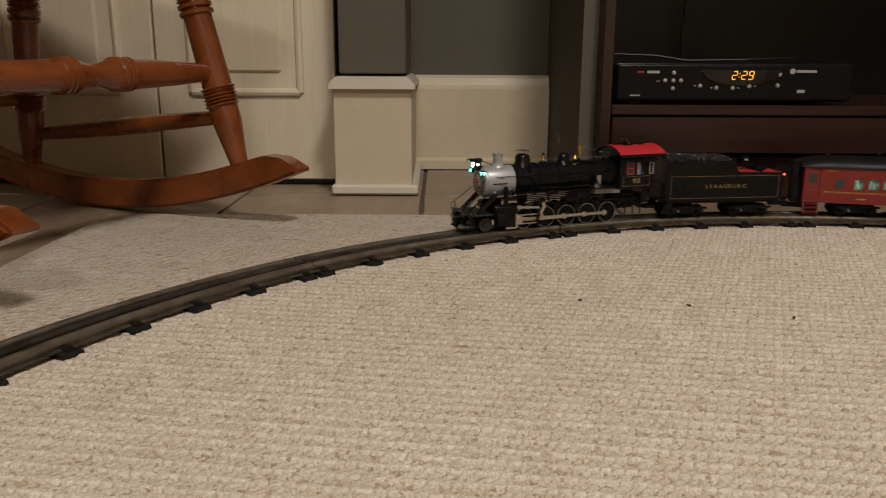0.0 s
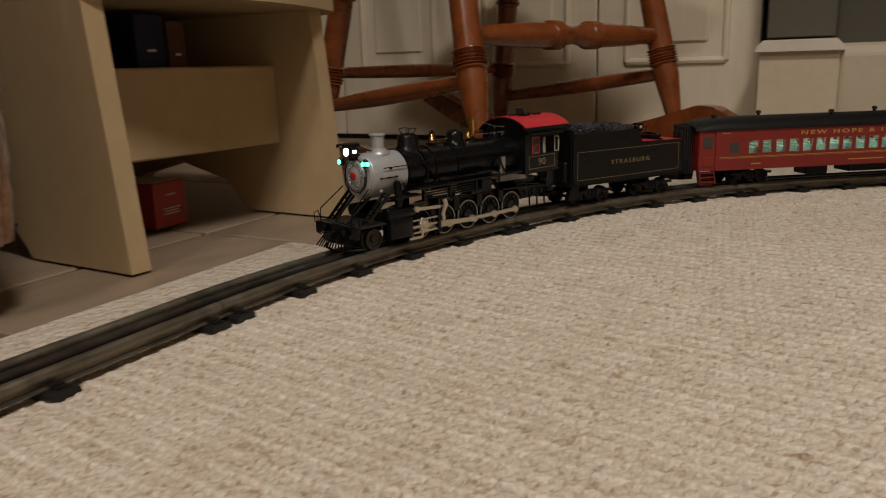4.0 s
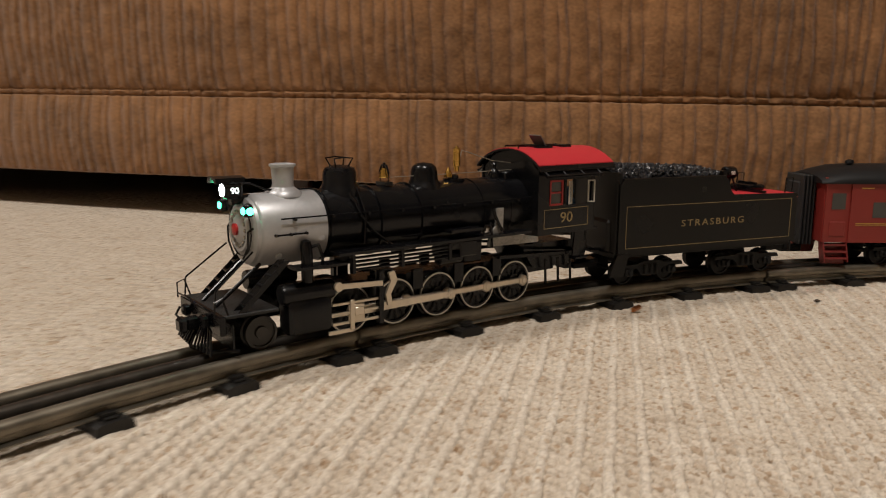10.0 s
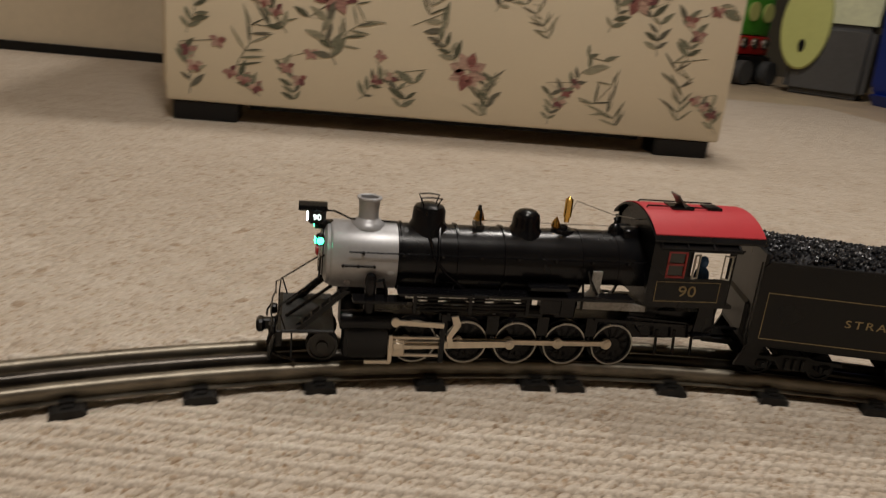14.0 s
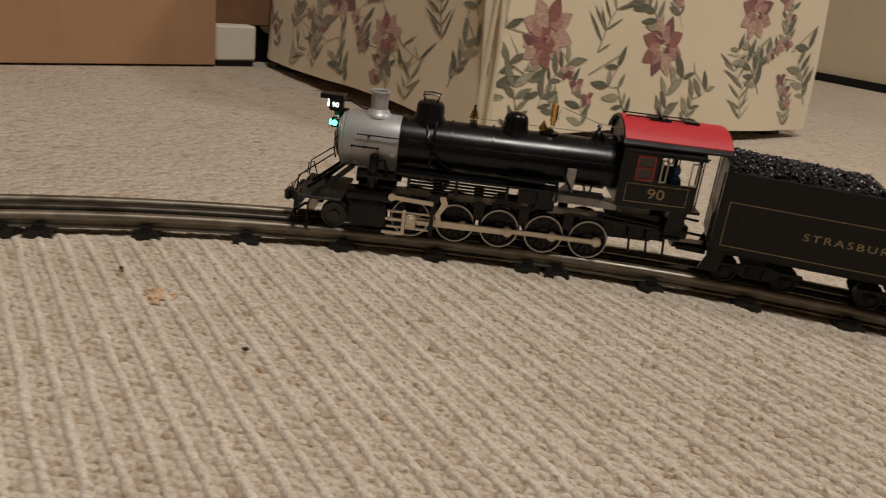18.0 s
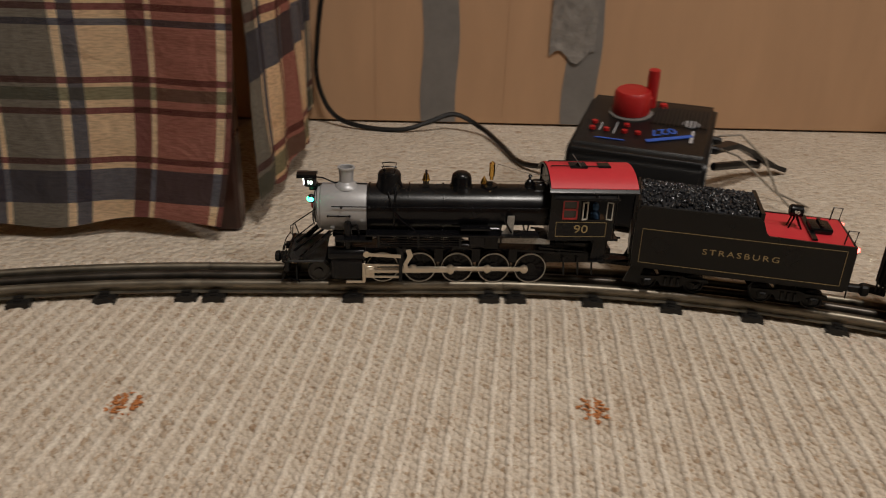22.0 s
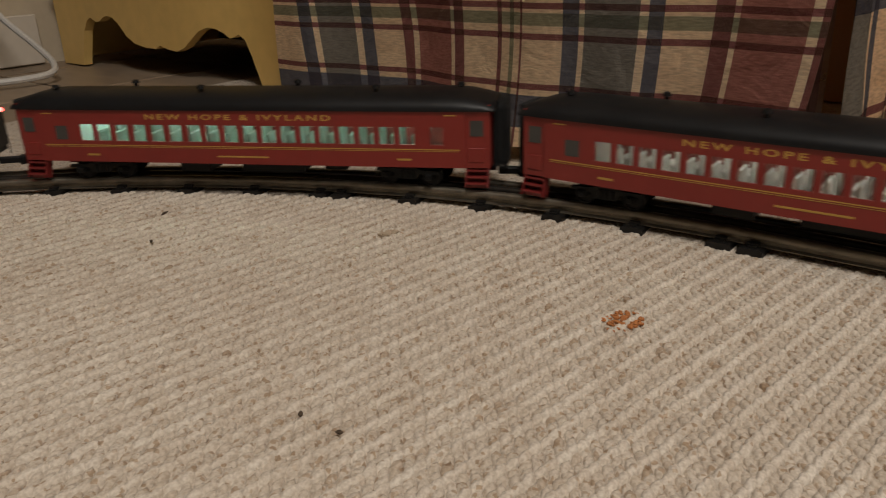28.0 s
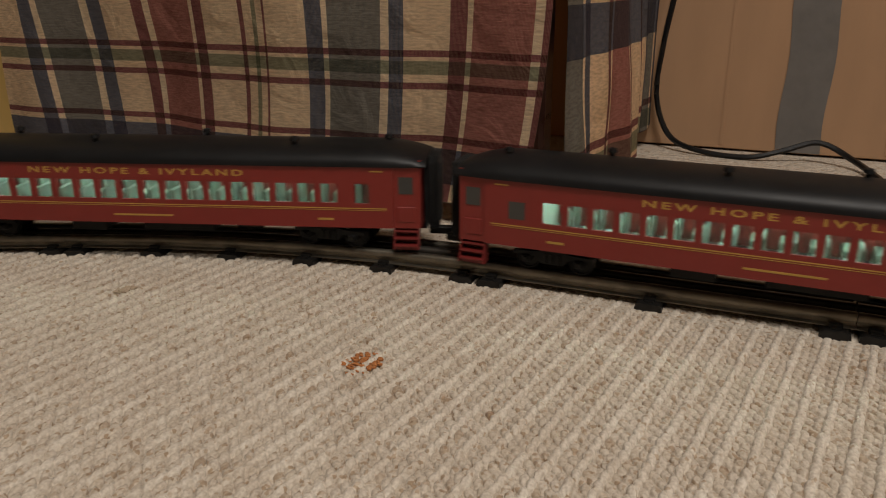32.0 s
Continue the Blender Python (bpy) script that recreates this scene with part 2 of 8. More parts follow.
def tile_material():
    m = surface("floor_tile", (0.31, 0.235, 0.165), 0.42, grain=40, spread=0.22, bump=0.12, spots=9, stretch=(1, 0.4, 1))
    tree, b = m.node_tree, m.node_tree.nodes["Principled BSDF"]
    info = tree.nodes.new("ShaderNodeObjectInfo")
    tint = ramp(tree, info.outputs["Random"], [(0, (0.82, 0.80, 0.78)), (1, (1.0, 1.0, 1.0))])
    old = b.inputs["Base Color"].links[0].from_socket
    tree.links.new(mixed(tree, old, tint, 1.0, "MULTIPLY"), b.inputs["Base Color"])
    return m


def wood(name, colour, rough=0.3, along=(1, 8, 8), coat=0.3):
    m = surface(name, colour, rough, grain=14, spread=0.35, bump=0.05, stretch=along, spots=5)
    m.node_tree.nodes["Principled BSDF"].inputs["Coat Weight"].default_value = coat
    m.node_tree.nodes["Principled BSDF"].inputs["Coat Roughness"].default_value = 0.15
    return m


def fabric(name, colour, weave=700.0, spread=0.2, spots=5.0, bump=0.4):
    m = surface(name, colour, 0.9, grain=weave, spread=spread, bump=bump, spots=spots, spec=0.15, scale=0.0008)
    m.node_tree.nodes["Principled BSDF"].inputs["Sheen Weight"].default_value = 0.25
    return m


def plaid_material():
    """A woven tartan: stripes along the cloth's width and height, from its UV map in metres."""
    m, tree, b = material("plaid_cotton")
    uv = tree.nodes.new("ShaderNodeUVMap")
    uv.uv_map = "cloth"
    sep = tree.nodes.new("ShaderNodeSeparateXYZ")
    tree.links.new(uv.outputs[0], sep.inputs[0])

    def stripes(source, period, shift, stops):
        a = tree.nodes.new("ShaderNodeMath")
        a.operation = "MULTIPLY_ADD"
        a.inputs[1].default_value, a.inputs[2].default_value = 1 / period, shift
        tree.links.new(source, a.inputs[0])
        f = tree.nodes.new("ShaderNodeMath")
        f.operation = "FRACT"
        tree.links.new(a.outputs[0], f.inputs[0])
        return ramp(tree, f.outputs[0], stops, True)
    tan, navy, slate, wine, green, cream, maroon = (1, 1, 1), (0.13, 0.19, 0.38), (0.25, 0.32, 0.44), (0.29, 0.12, 0.19), (0.34, 0.42, 0.40), (1.10, 1.16, 1.22), (0.50, 0.25, 0.32)
    # The dyed bands as they follow each other, in metres: along the hem, then upwards.
    run = ((0, tan), (0.0475, navy), (0.0682, cream), (0.0762, slate), (0.1261, cream), (0.137, navy), (0.1576, tan), (0.1992, wine), (0.2124, cream), (0.2201, maroon), (0.2782, cream), (0.284, wine), (0.2968, tan),
           (0.3412, wine), (0.3459, tan), (0.356, green), (0.3633, tan), (0.3692, wine), (0.3738, tan), (0.4172, navy), (0.4333, cream), (0.4387, slate), (0.4947, cream), (0.5004, navy), (0.5144, tan), (0.5568, wine), (0.5726, cream), (0.5788, maroon), (0.637, cream), (0.643, wine), (0.656, tan))
    rise = ((0, tan), (0.037, navy), (0.069, tan), (0.075, wine), (0.080, tan), (0.121, wine), (0.127, tan), (0.134, green), (0.146, tan), (0.150, wine), (0.155, tan),
            (0.200, navy), (0.206, tan), (0.213, wine), (0.219, tan), (0.243, wine), (0.250, tan), (0.254, green), (0.270, tan), (0.274, wine), (0.280, tan))
    u = stripes(sep.outputs[0], 0.70, 0.0, [(k / 0.70, c) for k, c in run])
    v = stripes(sep.outputs[1], 0.30, 1.0, [(k / 0.30, c) for k, c in rise])
    where = tree.nodes.new("ShaderNodeTexCoord")
    yarn = node(tree, "ShaderNodeTexNoise", Scale=1.0, Detail=4.0)
    slub = tree.nodes.new("ShaderNodeMapping")
    slub.inputs["Scale"].default_value = (110, 620, 1)
    tree.links.new(uv.outputs[0], slub.inputs[0])
    tree.links.new(slub.outputs[0], yarn.inputs["Vector"])
    twill = node(tree, "ShaderNodeTexWave", Scale=260.0, Distortion=1.5)
    tree.links.new(uv.outputs[0], twill.inputs["Vector"])
    dye = mixed(tree, u, v, 1.0, "MULTIPLY")
    # White weft shows as flecks between the dyed threads.
    weft = ramp(tree, twill.outputs["Fac"], [(0.35, (0.0,) * 3), (0.65, (0.16,) * 3)])
    both = mixed(tree, mixed(tree, dye, (1.0, 0.98, 0.95), weft), (0.95, 0.71, 0.46), 1.0, "MULTIPLY")
    speck = ramp(tree, yarn.outputs["Fac"], [(0.35, (0.76, 0.74, 0.72)), (0.6, (1, 1, 1))])
    tree.links.new(mixed(tree, both, speck, 1.0, "MULTIPLY"), b.inputs["Base Color"])
    b.inputs["Roughness"].default_value = 0.95
    b.inputs["Specular IOR Level"].default_value = 0.1
    rel = node(tree, "ShaderNodeBump", Strength=0.5, Distance=0.0007)
    tree.links.new(yarn.outputs["Fac"], rel.inputs["Height"])
    crease = node(tree, "ShaderNodeTexNoise", Scale=26.0, Detail=3.0, Distortion=0.8)
    tree.links.new(where.outputs["Object"], crease.inputs["Vector"])
    folds = node(tree, "ShaderNodeBump", Strength=0.55, Distance=0.008)
    tree.links.new(crease.outputs["Fac"], folds.inputs["Height"])
    tree.links.new(rel.outputs[0], folds.inputs["Normal"])
    tree.links.new(folds.outputs[0], b.inputs["Normal"])
    return m


def printed(name, colours):
    """Dyed motifs, each piece in one of a few tones."""
    m = fabric(name, colours[0], spread=0.25)
    tree, b = m.node_tree, m.node_tree.nodes["Principled BSDF"]
    geo = tree.nodes.new("ShaderNodeNewGeometry")
    c = ramp(tree, geo.outputs["Random Per Island"], [(k / len(colours), c) for k, c in enumerate(colours)], True)
    n = node(tree, "ShaderNodeTexNoise", Scale=70.0, Detail=3.0)
    fade = ramp(tree, n.outputs["Fac"], [(0.3, (0.75,) * 3), (0.7, (1.25,) * 3)])
    tree.links.new(mixed(tree, c, fade, 1.0, "MULTIPLY"), b.inputs["Base Color"])
    return m


PALE = [(0.0, (0.68, 0.61, 0.52)), (0.5, (0.72, 0.655, 0.565)), (1.0, (0.75, 0.69, 0.60))]
FLECKED = [(0.0, (0.46, 0.36, 0.26)), (0.02, (0.56, 0.475, 0.38)), (0.08, (0.62, 0.545, 0.45)), (0.7, (0.67, 0.60, 0.51)), (1.0, (0.64, 0.57, 0.48))]
M_CARPET = carpet_material("carpet_ground", False, FLECKED, 0.10)
M_LOOPS = carpet_material("carpet_loops", True, PALE)
M_FLECK = carpet_material("carpet_flecked_loops", True, FLECKED, 0.13)
M_TILE = tile_material()
M_GROUT = surface("grout", (0.10, 0.075, 0.055), 0.9, grain=200)
M_WALL = surface("wall_paint_olive_grey", (0.098, 0.086, 0.062), 0.75, grain=120, spread=0.06, bump=0.1)
M_CREAM = surface("cream_paint", (0.62, 0.525, 0.385), 0.45, grain=60, spread=0.06, bump=0.05)
M_TRIM = surface("white_trim_paint", (0.68, 0.62, 0.53), 0.35, grain=60, spread=0.05, bump=0.04)
M_DOOR = surface("door_paint", (0.72, 0.63, 0.48), 0.4, grain=22, spread=0.05, bump=0.25, stretch=(14, 14, 0.7), spots=3)
M_CEIL = surface("ceiling_paint", (0.78, 0.75, 0.70), 0.9, grain=150, spread=0.04)
M_CHAIR = wood("maple_stain_orange", (0.19, 0.050, 0.012), 0.28, (3, 3, 3), 0.5)
M_DARKWOOD = wood("dark_walnut", (0.026, 0.0085, 0.0055), 0.35, (1, 9, 9), 0.06)
M_SHELF = surface("cream_shelf_paint", (0.47, 0.345, 0.195), 0.4, grain=50, spread=0.07, bump=0.06)
M_SOFA = fabric("brown_corduroy", (0.225, 0.112, 0.048), 300.0, 0.5, 14.0, 1.0)
M_FLORAL = fabric("ivory_cotton_print", (0.68, 0.585, 0.425), 600.0, 0.06, 3.0, 0.25)
M_LEAF = printed("print_leaves", [(0.10, 0.10, 0.065), (0.19, 0.185, 0.125), (0.30, 0.275, 0.19), (0.14, 0.13, 0.095)])
M_PETAL = printed("print_petals", [(0.25, 0.10, 0.085), (0.36, 0.20, 0.165), (0.17, 0.065, 0.065), (0.44, 0.29, 0.225)])
M_BLACK = surface("black_plastic", (0.006, 0.006, 0.0065), 0.34, grain=500, spread=0.2, bump=0.1, spec=0.3)
M_CARD = surface("corrugated_cardboard", (0.40, 0.24, 0.135), 0.85, grain=35, spread=0.1, bump=0.15, stretch=(1, 1, 0.2), spots=4)
M_TAPE = surface("grey_duct_tape", (0.16, 0.15, 0.14), 0.4, grain=90, spread=0.12, bump=0.3, spots=18)
M_FOIL = surface("crumpled_clear_tape", (0.20, 0.185, 0.17), 0.18, grain=60, spread=0.3, bump=0.9, scale=0.004)
M_WHITE = surface("white_card", (0.72, 0.68, 0.60), 0.7, grain=80, spread=0.06)
M_RED = surface("red_plastic", (0.36, 0.012, 0.012), 0.4, grain=200, spread=0.08, bump=0.05)
M_BLUE = surface("blue_plastic", (0.006, 0.030, 0.26), 0.4, grain=60, spread=0.1, bump=0.08)
M_GREYBIN = surface("grey_plastic", (0.075, 0.075, 0.075), 0.5, grain=80)
M_LIME = surface("pale_lime_plastic", (0.55, 0.58, 0.20), 0.45, grain=60, spread=0.05)
M_GREEN = surface("green_toy_plastic", (0.07, 0.30, 0.03), 0.35, grain=60)
M_YELLOW = surface("mustard_paint", (0.82, 0.56, 0.19), 0.4, grain=40, spread=0.08, bump=0.06)
M_CORD = surface("white_cord", (0.62, 0.60, 0.56), 0.5, grain=300)
M_WIRE = surface("grey_wire", (0.22, 0.19, 0.15), 0.5, grain=300)
M_PLAID = plaid_material()
M_RUST = surface("orange_stain_fibre", (0.42, 0.16, 0.05), 0.95, grain=900, spread=0.5, bump=0.6, spots=120)
M_SPECK = surface("brown_crumb", (0.06, 0.04, 0.025), 0.9, grain=900, spread=0.4)

# ---- room ----
tagged(part("ground", box(bm_new(), 0, -1.2, -0.056, 7.0, 8.0, 0.1), M_GROUT), kind="structure", label="dark screed under carpet and tiles", category="floor")
tagged(part("carpet", box(bm_new(), 1.0, -0.965, -0.005, 3.97, 4.13, 0.0099), M_CARPET), kind="structure", label="cream looped wool carpet with fawn flecks", category="carpet")
tagged(part("carpet", box(bm_new(), -1.2325, -1.865, -0.005, 0.495, 2.33, 0.0099), M_CARPET), kind="structure", label="cream looped wool carpet beside the sofa", category="carpet")
tagged(part("carpet", box(bm_new(), -1.0375, -0.475, -0.005, 0.105, 0.4498, 0.0099), M_CARPET), kind="structure", label="cream looped wool carpet under the sofa edge", category="carpet")
tagged(part("carpet", box(bm_new(), -1.0005, 0.05, -0.005, 0.031, 0.5998, 0.0099), M_CARPET), kind="structure", label="cream looped wool carpet edge over the tiles", category="carpet")
M_VINYL = surface("tan_sheet_floor", (0.46, 0.36, 0.25), 0.5, grain=30, spread=0.16, bump=0.1)
tagged(part("floor_far", box(bm_new(), -2.49, -2.85, -0.0040, 2.016, 4.3, 0.0024), M_VINYL), kind="structure", label="tan sheet floor past the carpet edge", category="floor")
tagged(part("floor_far", box(bm_new(), 0.75, -4.015, -0.0040, 4.46, 1.966, 0.0024), M_VINYL), kind="structure", label="tan sheet floor past the carpet edge", category="floor")


def tiles():
    floor = tagged(part("tile_floor", box(bm_new(), -0.2, 0.9, -0.02, 5.4, 3.2, 0.02), M_GROUT), kind="structure", label="beige stone-look tiles with dark joints", category="floor")
    bm = box(bm_new(), 0, 0, 0, 0.298, 0.298, 0.012, 0.0015)
    first = None
    for j in range(11):
        for i in range(18):
            x, y = -2.815 + 0.305 * i, -0.555 + 0.305 * j + 0.155
            if x > -0.84 and y < 0.95:
                continue
            at = Matrix.Translation((x, y, -0.0085)) @ pose(0, 0, 0, 0, 0, 0.3 * math.sin(7 * i + 3 * j))
            if first is None:
                first = part("tile", bm, M_TILE, floor, m=at)
            else:
                again(first, at)


tiles()


def wall(name, cx, cy, cz, sx, sy, sz, mat, label):
    return tagged(part(name, box(bm_new(), cx, cy, cz, sx, sy, sz), mat), kind="structure", label=label, category="wall")


wall("wall_north", -0.4, 1.70, 1.15, 0.86, 0.10, 2.4, M_WALL, "olive grey wall, added to close the room above a tall baseboard")
wall("wall_north_east", 1.7, 1.75, 1.15, 2.0, 0.10, 2.4, M_CREAM, "unseen cream wall, added to close the room behind the mustard cabinet")
wall("wall_return", -0.255, 1.45, 1.15, 0.03, 0.39, 2.4, M_WALL, "olive grey wall return beside the television stand")
wall("wall_behind_stand", 0.25, 1.72, 1.15, 0.96, 0.08, 2.4, M_WALL, "olive grey wall, added to close the room in shade")
# West and east walls are added to close the room for bounced light.
wall("wall_west", -2.75, -1.2, 1.15, 0.10, 8.0, 2.4, M_WALL, "olive grey wall, added to close the room")
wall("wall_east", 2.45, -1.2, 1.15, 0.10, 6.0, 2.4, M_CREAM, "unseen cream wall, added to close the room")
wall("wall_south", 1.45, -2.71, 1.15, 2.1, 0.10, 2.4, M_CREAM, "beige painted wall with a black base strip")
# Far walls and the unseen ceiling are added too, so light bounces back.
wall("wall_south_far", -1.2, -4.7, 1.15, 3.2, 0.10, 2.4, M_WALL, "olive grey wall, added to close the room in the far corner")
wall("wall_south_side", 0.45, -3.7, 1.15, 0.10, 1.92, 2.4, M_CREAM, "unseen cream wall, added to close the room")
wall("wall_north_west", -2.0, 1.66, 1.15, 1.9, 0.10, 2.4, M_WALL, "olive grey wall, added to close the room beyond the door")
tagged(part("ceiling", box(bm_new(), -0.2, -1.4, 2.36, 5.4, 6.8, 0.1), M_CEIL), kind="structure", label="unseen white ceiling, added to bounce the lamp light", category="ceiling")
# Thin black strip where the beige wall meets the floor.
tagged(part("baseboard", box(bm_new(), 1.43, -2.652, 0.011, 2.05, 0.014, 0.022), M_BLACK), kind="structure", label="black strip along the foot of the beige wall", category="baseboard")
tagged(part("baseboard", prism(bm_new(), [(1.652, 0), (1.585, 0), (1.585, 0.018), (1.592, 0.024), (1.592, 0.165), (1.600, 0.172), (1.604, 0.186), (1.612, 0.192), (1.652, 0.192)], -0.56, -0.272, "x"), M_CREAM), kind="structure", label="tall cream baseboard with a moulded cap", category="baseboard")


def pilaster():
    p = thing("pilaster", "boxed column, olive grey above a tall cream plinth", "column", kind="structure")
    part("shaft", box(bm_new(), -0.612, 1.44, 1.25, 0.112, 0.28, 2.1, 0.002), M_WALL, p)
    part("plinth", box(bm_new(), -0.6115, 1.438, 0.0945, 0.131, 0.315, 0.18, 0.002), M_CREAM, p, "cream painted plinth board")
    part("cap_moulding", prism(bm_new(), [(-0.6825, 0.176), (-0.5405, 0.176), (-0.5405, 0.183), (-0.5465, 0.190), (-0.5535, 0.196), (-0.6695, 0.196), (-0.6765, 0.190), (-0.6825, 0.183)], 1.268, 1.60, "y"), M_TRIM, p, "white moulded cap")
    part("foot_moulding", box(bm_new(), -0.6085, 1.432, 0.008, 0.147, 0.325, 0.016, 0.003), M_TRIM, p, "scuffed white foot moulding")


pilaster()


def door():
    d = thing("door_1", "cream six-panel folding door with wood-grain relief", "door", kind="structure")
    y = 1.385
    for x0, x1 in ((-1.96, -1.645), (-1.641, -1.325), (-1.321, -1.006), (-1.002, -0.686)):
        leaf = part("leaf", box(bm_new(), (x0 + x1) / 2, y + 0.02, 1.019, x1 - x0, 0.035, 2.022, 0.002), M_DOOR, d)
        w = x1 - x0
        for z0, z1 in ((0.165, 0.86), (0.98, 1.55), (1.62, 1.93)):
            bm = bm_new()
            o = [(x0 + 0.062, z0), (x1 - 0.062, z0), (x1 - 0.062, z1), (x0 + 0.062, z1)]
            for (ax, az), (bx, bz) in zip(o, o[1:] + o[:1]):
                tube(bm, [(ax, y + 0.001, az), (bx, y + 0.001, bz)], 0.007, 8)
            box(bm, (x0 + x1) / 2, y + 0.002, (z0 + z1) / 2, w - 0.19, 0.010, z1 - z0 - 0.07, 0.004)
            part("panel_moulding", bm, M_DOOR, leaf)
    part("head_rail", box(bm_new(), -1.33, y + 0.03, 2.08, 1.3, 0.06, 0.08), M_TRIM, d)
    # Black strip that fills the gap between door leaves and floor.
    part("floor_track", box(bm_new(), -1.33, y + 0.02, 0.004, 1.27, 0.03, 0.008), M_BLACK, d, "black strip in the gap under the door leaves")


door()
# Black sheet: the closet's darkness is put into its colour.
tagged(part("wall_door_recess", box(bm_new(), -1.33, 1.56, 1.15, 1.4, 0.05, 2.4), M_BLACK), kind="structure", label="black sheet painted as closet darkness behind the folding door", category="wall")


def spindle(bm, a, b, prof, n=18):
    """A turned bar from a to b; prof: (share of the way, radius)."""
    a, b = Vector(a), Vector(b)
    d = b - a
    q = Matrix.Translation(a) @ d.to_track_quat("Z", "Y").to_matrix().to_4x4()
    lathe(bm, [(r, s * d.length) for s, r in prof], q, n)
    return bm


def ringed(base, spots):
    """A smooth profile with groups of turned beads."""
    out = []
    for k in range(41):
        s = k / 40
        out.append((s, base(s)))
    for c, count, amp, gap in spots:
        for j in range(count):
            s = c + (j - (count - 1) / 2) * gap
            out += [(s - gap * 0.48, base(s)), (s - gap * 0.25, base(s) + amp), (s + gap * 0.25, base(s) + amp), (s + gap * 0.48, base(s))]
    return sorted(out)


def rocking_chair():
    c = thing("rocking_chair", "orange-brown varnished maple rocking chair with turned legs", "rocking chair", pose(-0.866, 0.862, 0, 0, 0, -25))
    half, back = 0.208, -0.42
    # Rockers: curved boards along x.
    for s in (-1, 1):
        top, low = [], []
        for k in range(29):
            x = -0.66 + 0.765 * k / 28
            z = 0.0025 + 0.56 * (x + 0.26) ** 2
            ends = min(1, (0.106 - x) / 0.07, (x + 0.67) / 0.06)
            low.append((x, z))
            top.append((x, z + 0.003 + 0.039 * math.sin(math.pi / 2 * max(ends, 0)) ** 0.8))
        bm = prism(bm_new(), low + top[::-1], s * half - 0.017, s * half + 0.017, "y")
        bmesh.ops.bevel(bm, geom=[e for e in bm.edges if abs(e.verts[0].co.y - e.verts[1].co.y) < 1e-5], offset=0.006, segments=2, affect="EDGES", clamp_overlap=True)
        part("rocker", bm, M_CHAIR, c, smooth=True)
    leg = ringed(lambda s: 0.0115 + 0.0085 * min(1, s * 5.0) - 0.003 * max(0, s - 0.3), [(0.30, 3, 0.004, 0.028), (0.68, 4, 0.004, 0.028)])
    tops = {}
    for s in (-1, 1):
        f0, f1 = (0.0, s * half, 0.076), (-0.075, s * (half - 0.02), 0.40)
        b0, b1 = (back, s * half, 0.052), (back + 0.085, s * (half - 0.04), 0.41)
        for a, b in ((f0, f1), (b0, b1)):
            part("leg", spindle(bm_new(), a, b, leg), M_CHAIR, c, smooth=True)
        low = ringed(lambda q: 0.009 + 0.004 * math.sin(math.pi * q), [])
        part("side_stretcher", spindle(bm_new(), (-0.014, s * half, 0.146), (back + 0.014, s * half, 0.104), low), M_CHAIR, c, smooth=True)
        tops[s] = (f1, b1)
    fat = ringed(lambda q: 0.010 + 0.0085 * math.sin(math.pi * q) ** 0.7 - 0.006 * math.exp(-((q - 0.5) / 0.05) ** 2), [(0.40, 4, 0.0025, 0.016), (0.60, 4, 0.0025, 0.016)])
    part("front_stretcher", spindle(bm_new(), (-0.032, -half + 0.01, 0.205), (-0.032, half - 0.01, 0.205), fat), M_CHAIR, c, smooth=True)
    thin = ringed(lambda q: 0.008 + 0.004 * math.sin(math.pi * q), [])
    part("back_stretcher", spindle(bm_new(), (back + 0.02, -half + 0.01, 0.16), (back + 0.02, half - 0.01, 0.16), thin), M_CHAIR, c, smooth=True)
    part("seat", box(bm_new(), -0.21, 0, 0.415, 0.46, 0.50, 0.035, 0.012, seg=2), M_CHAIR, c, smooth=True)
    for k in range(6):
        y = -0.20 + 0.08 * k
        part("back_spindle", spindle(bm_new(), (-0.42, y, 0.43), (-0.56, y * 1.1, 0.98), ringed(lambda q: 0.008 + 0.005 * math.sin(math.pi * q), []), 10), M_CHAIR, c, smooth=True)
    part("crest_rail", box(bm_new(), -0.57, 0, 1.01, 0.022, 0.52, 0.10, 0.008), M_CHAIR, c, smooth=True)


rocking_chair()


def television_stand():
    s = thing("television_stand", "dark walnut television stand with open shelves", "tv stand")
    x0, x1, y0, y1 = -0.245, 0.80, 1.215, 1.645
    part("side_panel", box(bm_new(), x0 + 0.009, (y0 + y1) / 2, 0.31, 0.018, y1 - y0, 0.62, 0.0015), M_DARKWOOD, s, "dark walnut side panel with a reddish edge")
    part("side_panel", box(bm_new(), x1 - 0.009, (y0 + y1) / 2, 0.31, 0.018, y1 - y0, 0.62, 0.0015), M_DARKWOOD, s)
    part("shelf", box(bm_new(), (x0 + x1) / 2, (y0 + y1) / 2, 0.1475, x1 - x0 - 0.038, y1 - y0 - 0.004, 0.016, 0.0015), M_DARKWOOD, s)
    part("top", box(bm_new(), (x0 + x1) / 2, (y0 + y1) / 2, 0.632, x1 - x0 + 0.03, y1 - y0 + 0.02, 0.022, 0.003), M_DARKWOOD, s)
    part("back_panel", box(bm_new(), (x0 + x1) / 2, y1 - 0.004, 0.31, x1 - x0 - 0.04, 0.006, 0.60), M_BLACK, s, "black hardboard back")
    part("drawer_front", box(bm_new(), (x0 + x1) / 2, y0 + 0.014, 0.108, x1 - x0 - 0.042, 0.016, 0.058, 0.002), M_DARKWOOD, s)
    part("base_rail", box(bm_new(), (x0 + x1) / 2, y0 + 0.05, 0.035, x1 - x0 - 0.042, 0.016, 0.07, 0.002), M_DARKWOOD, s)


television_stand()


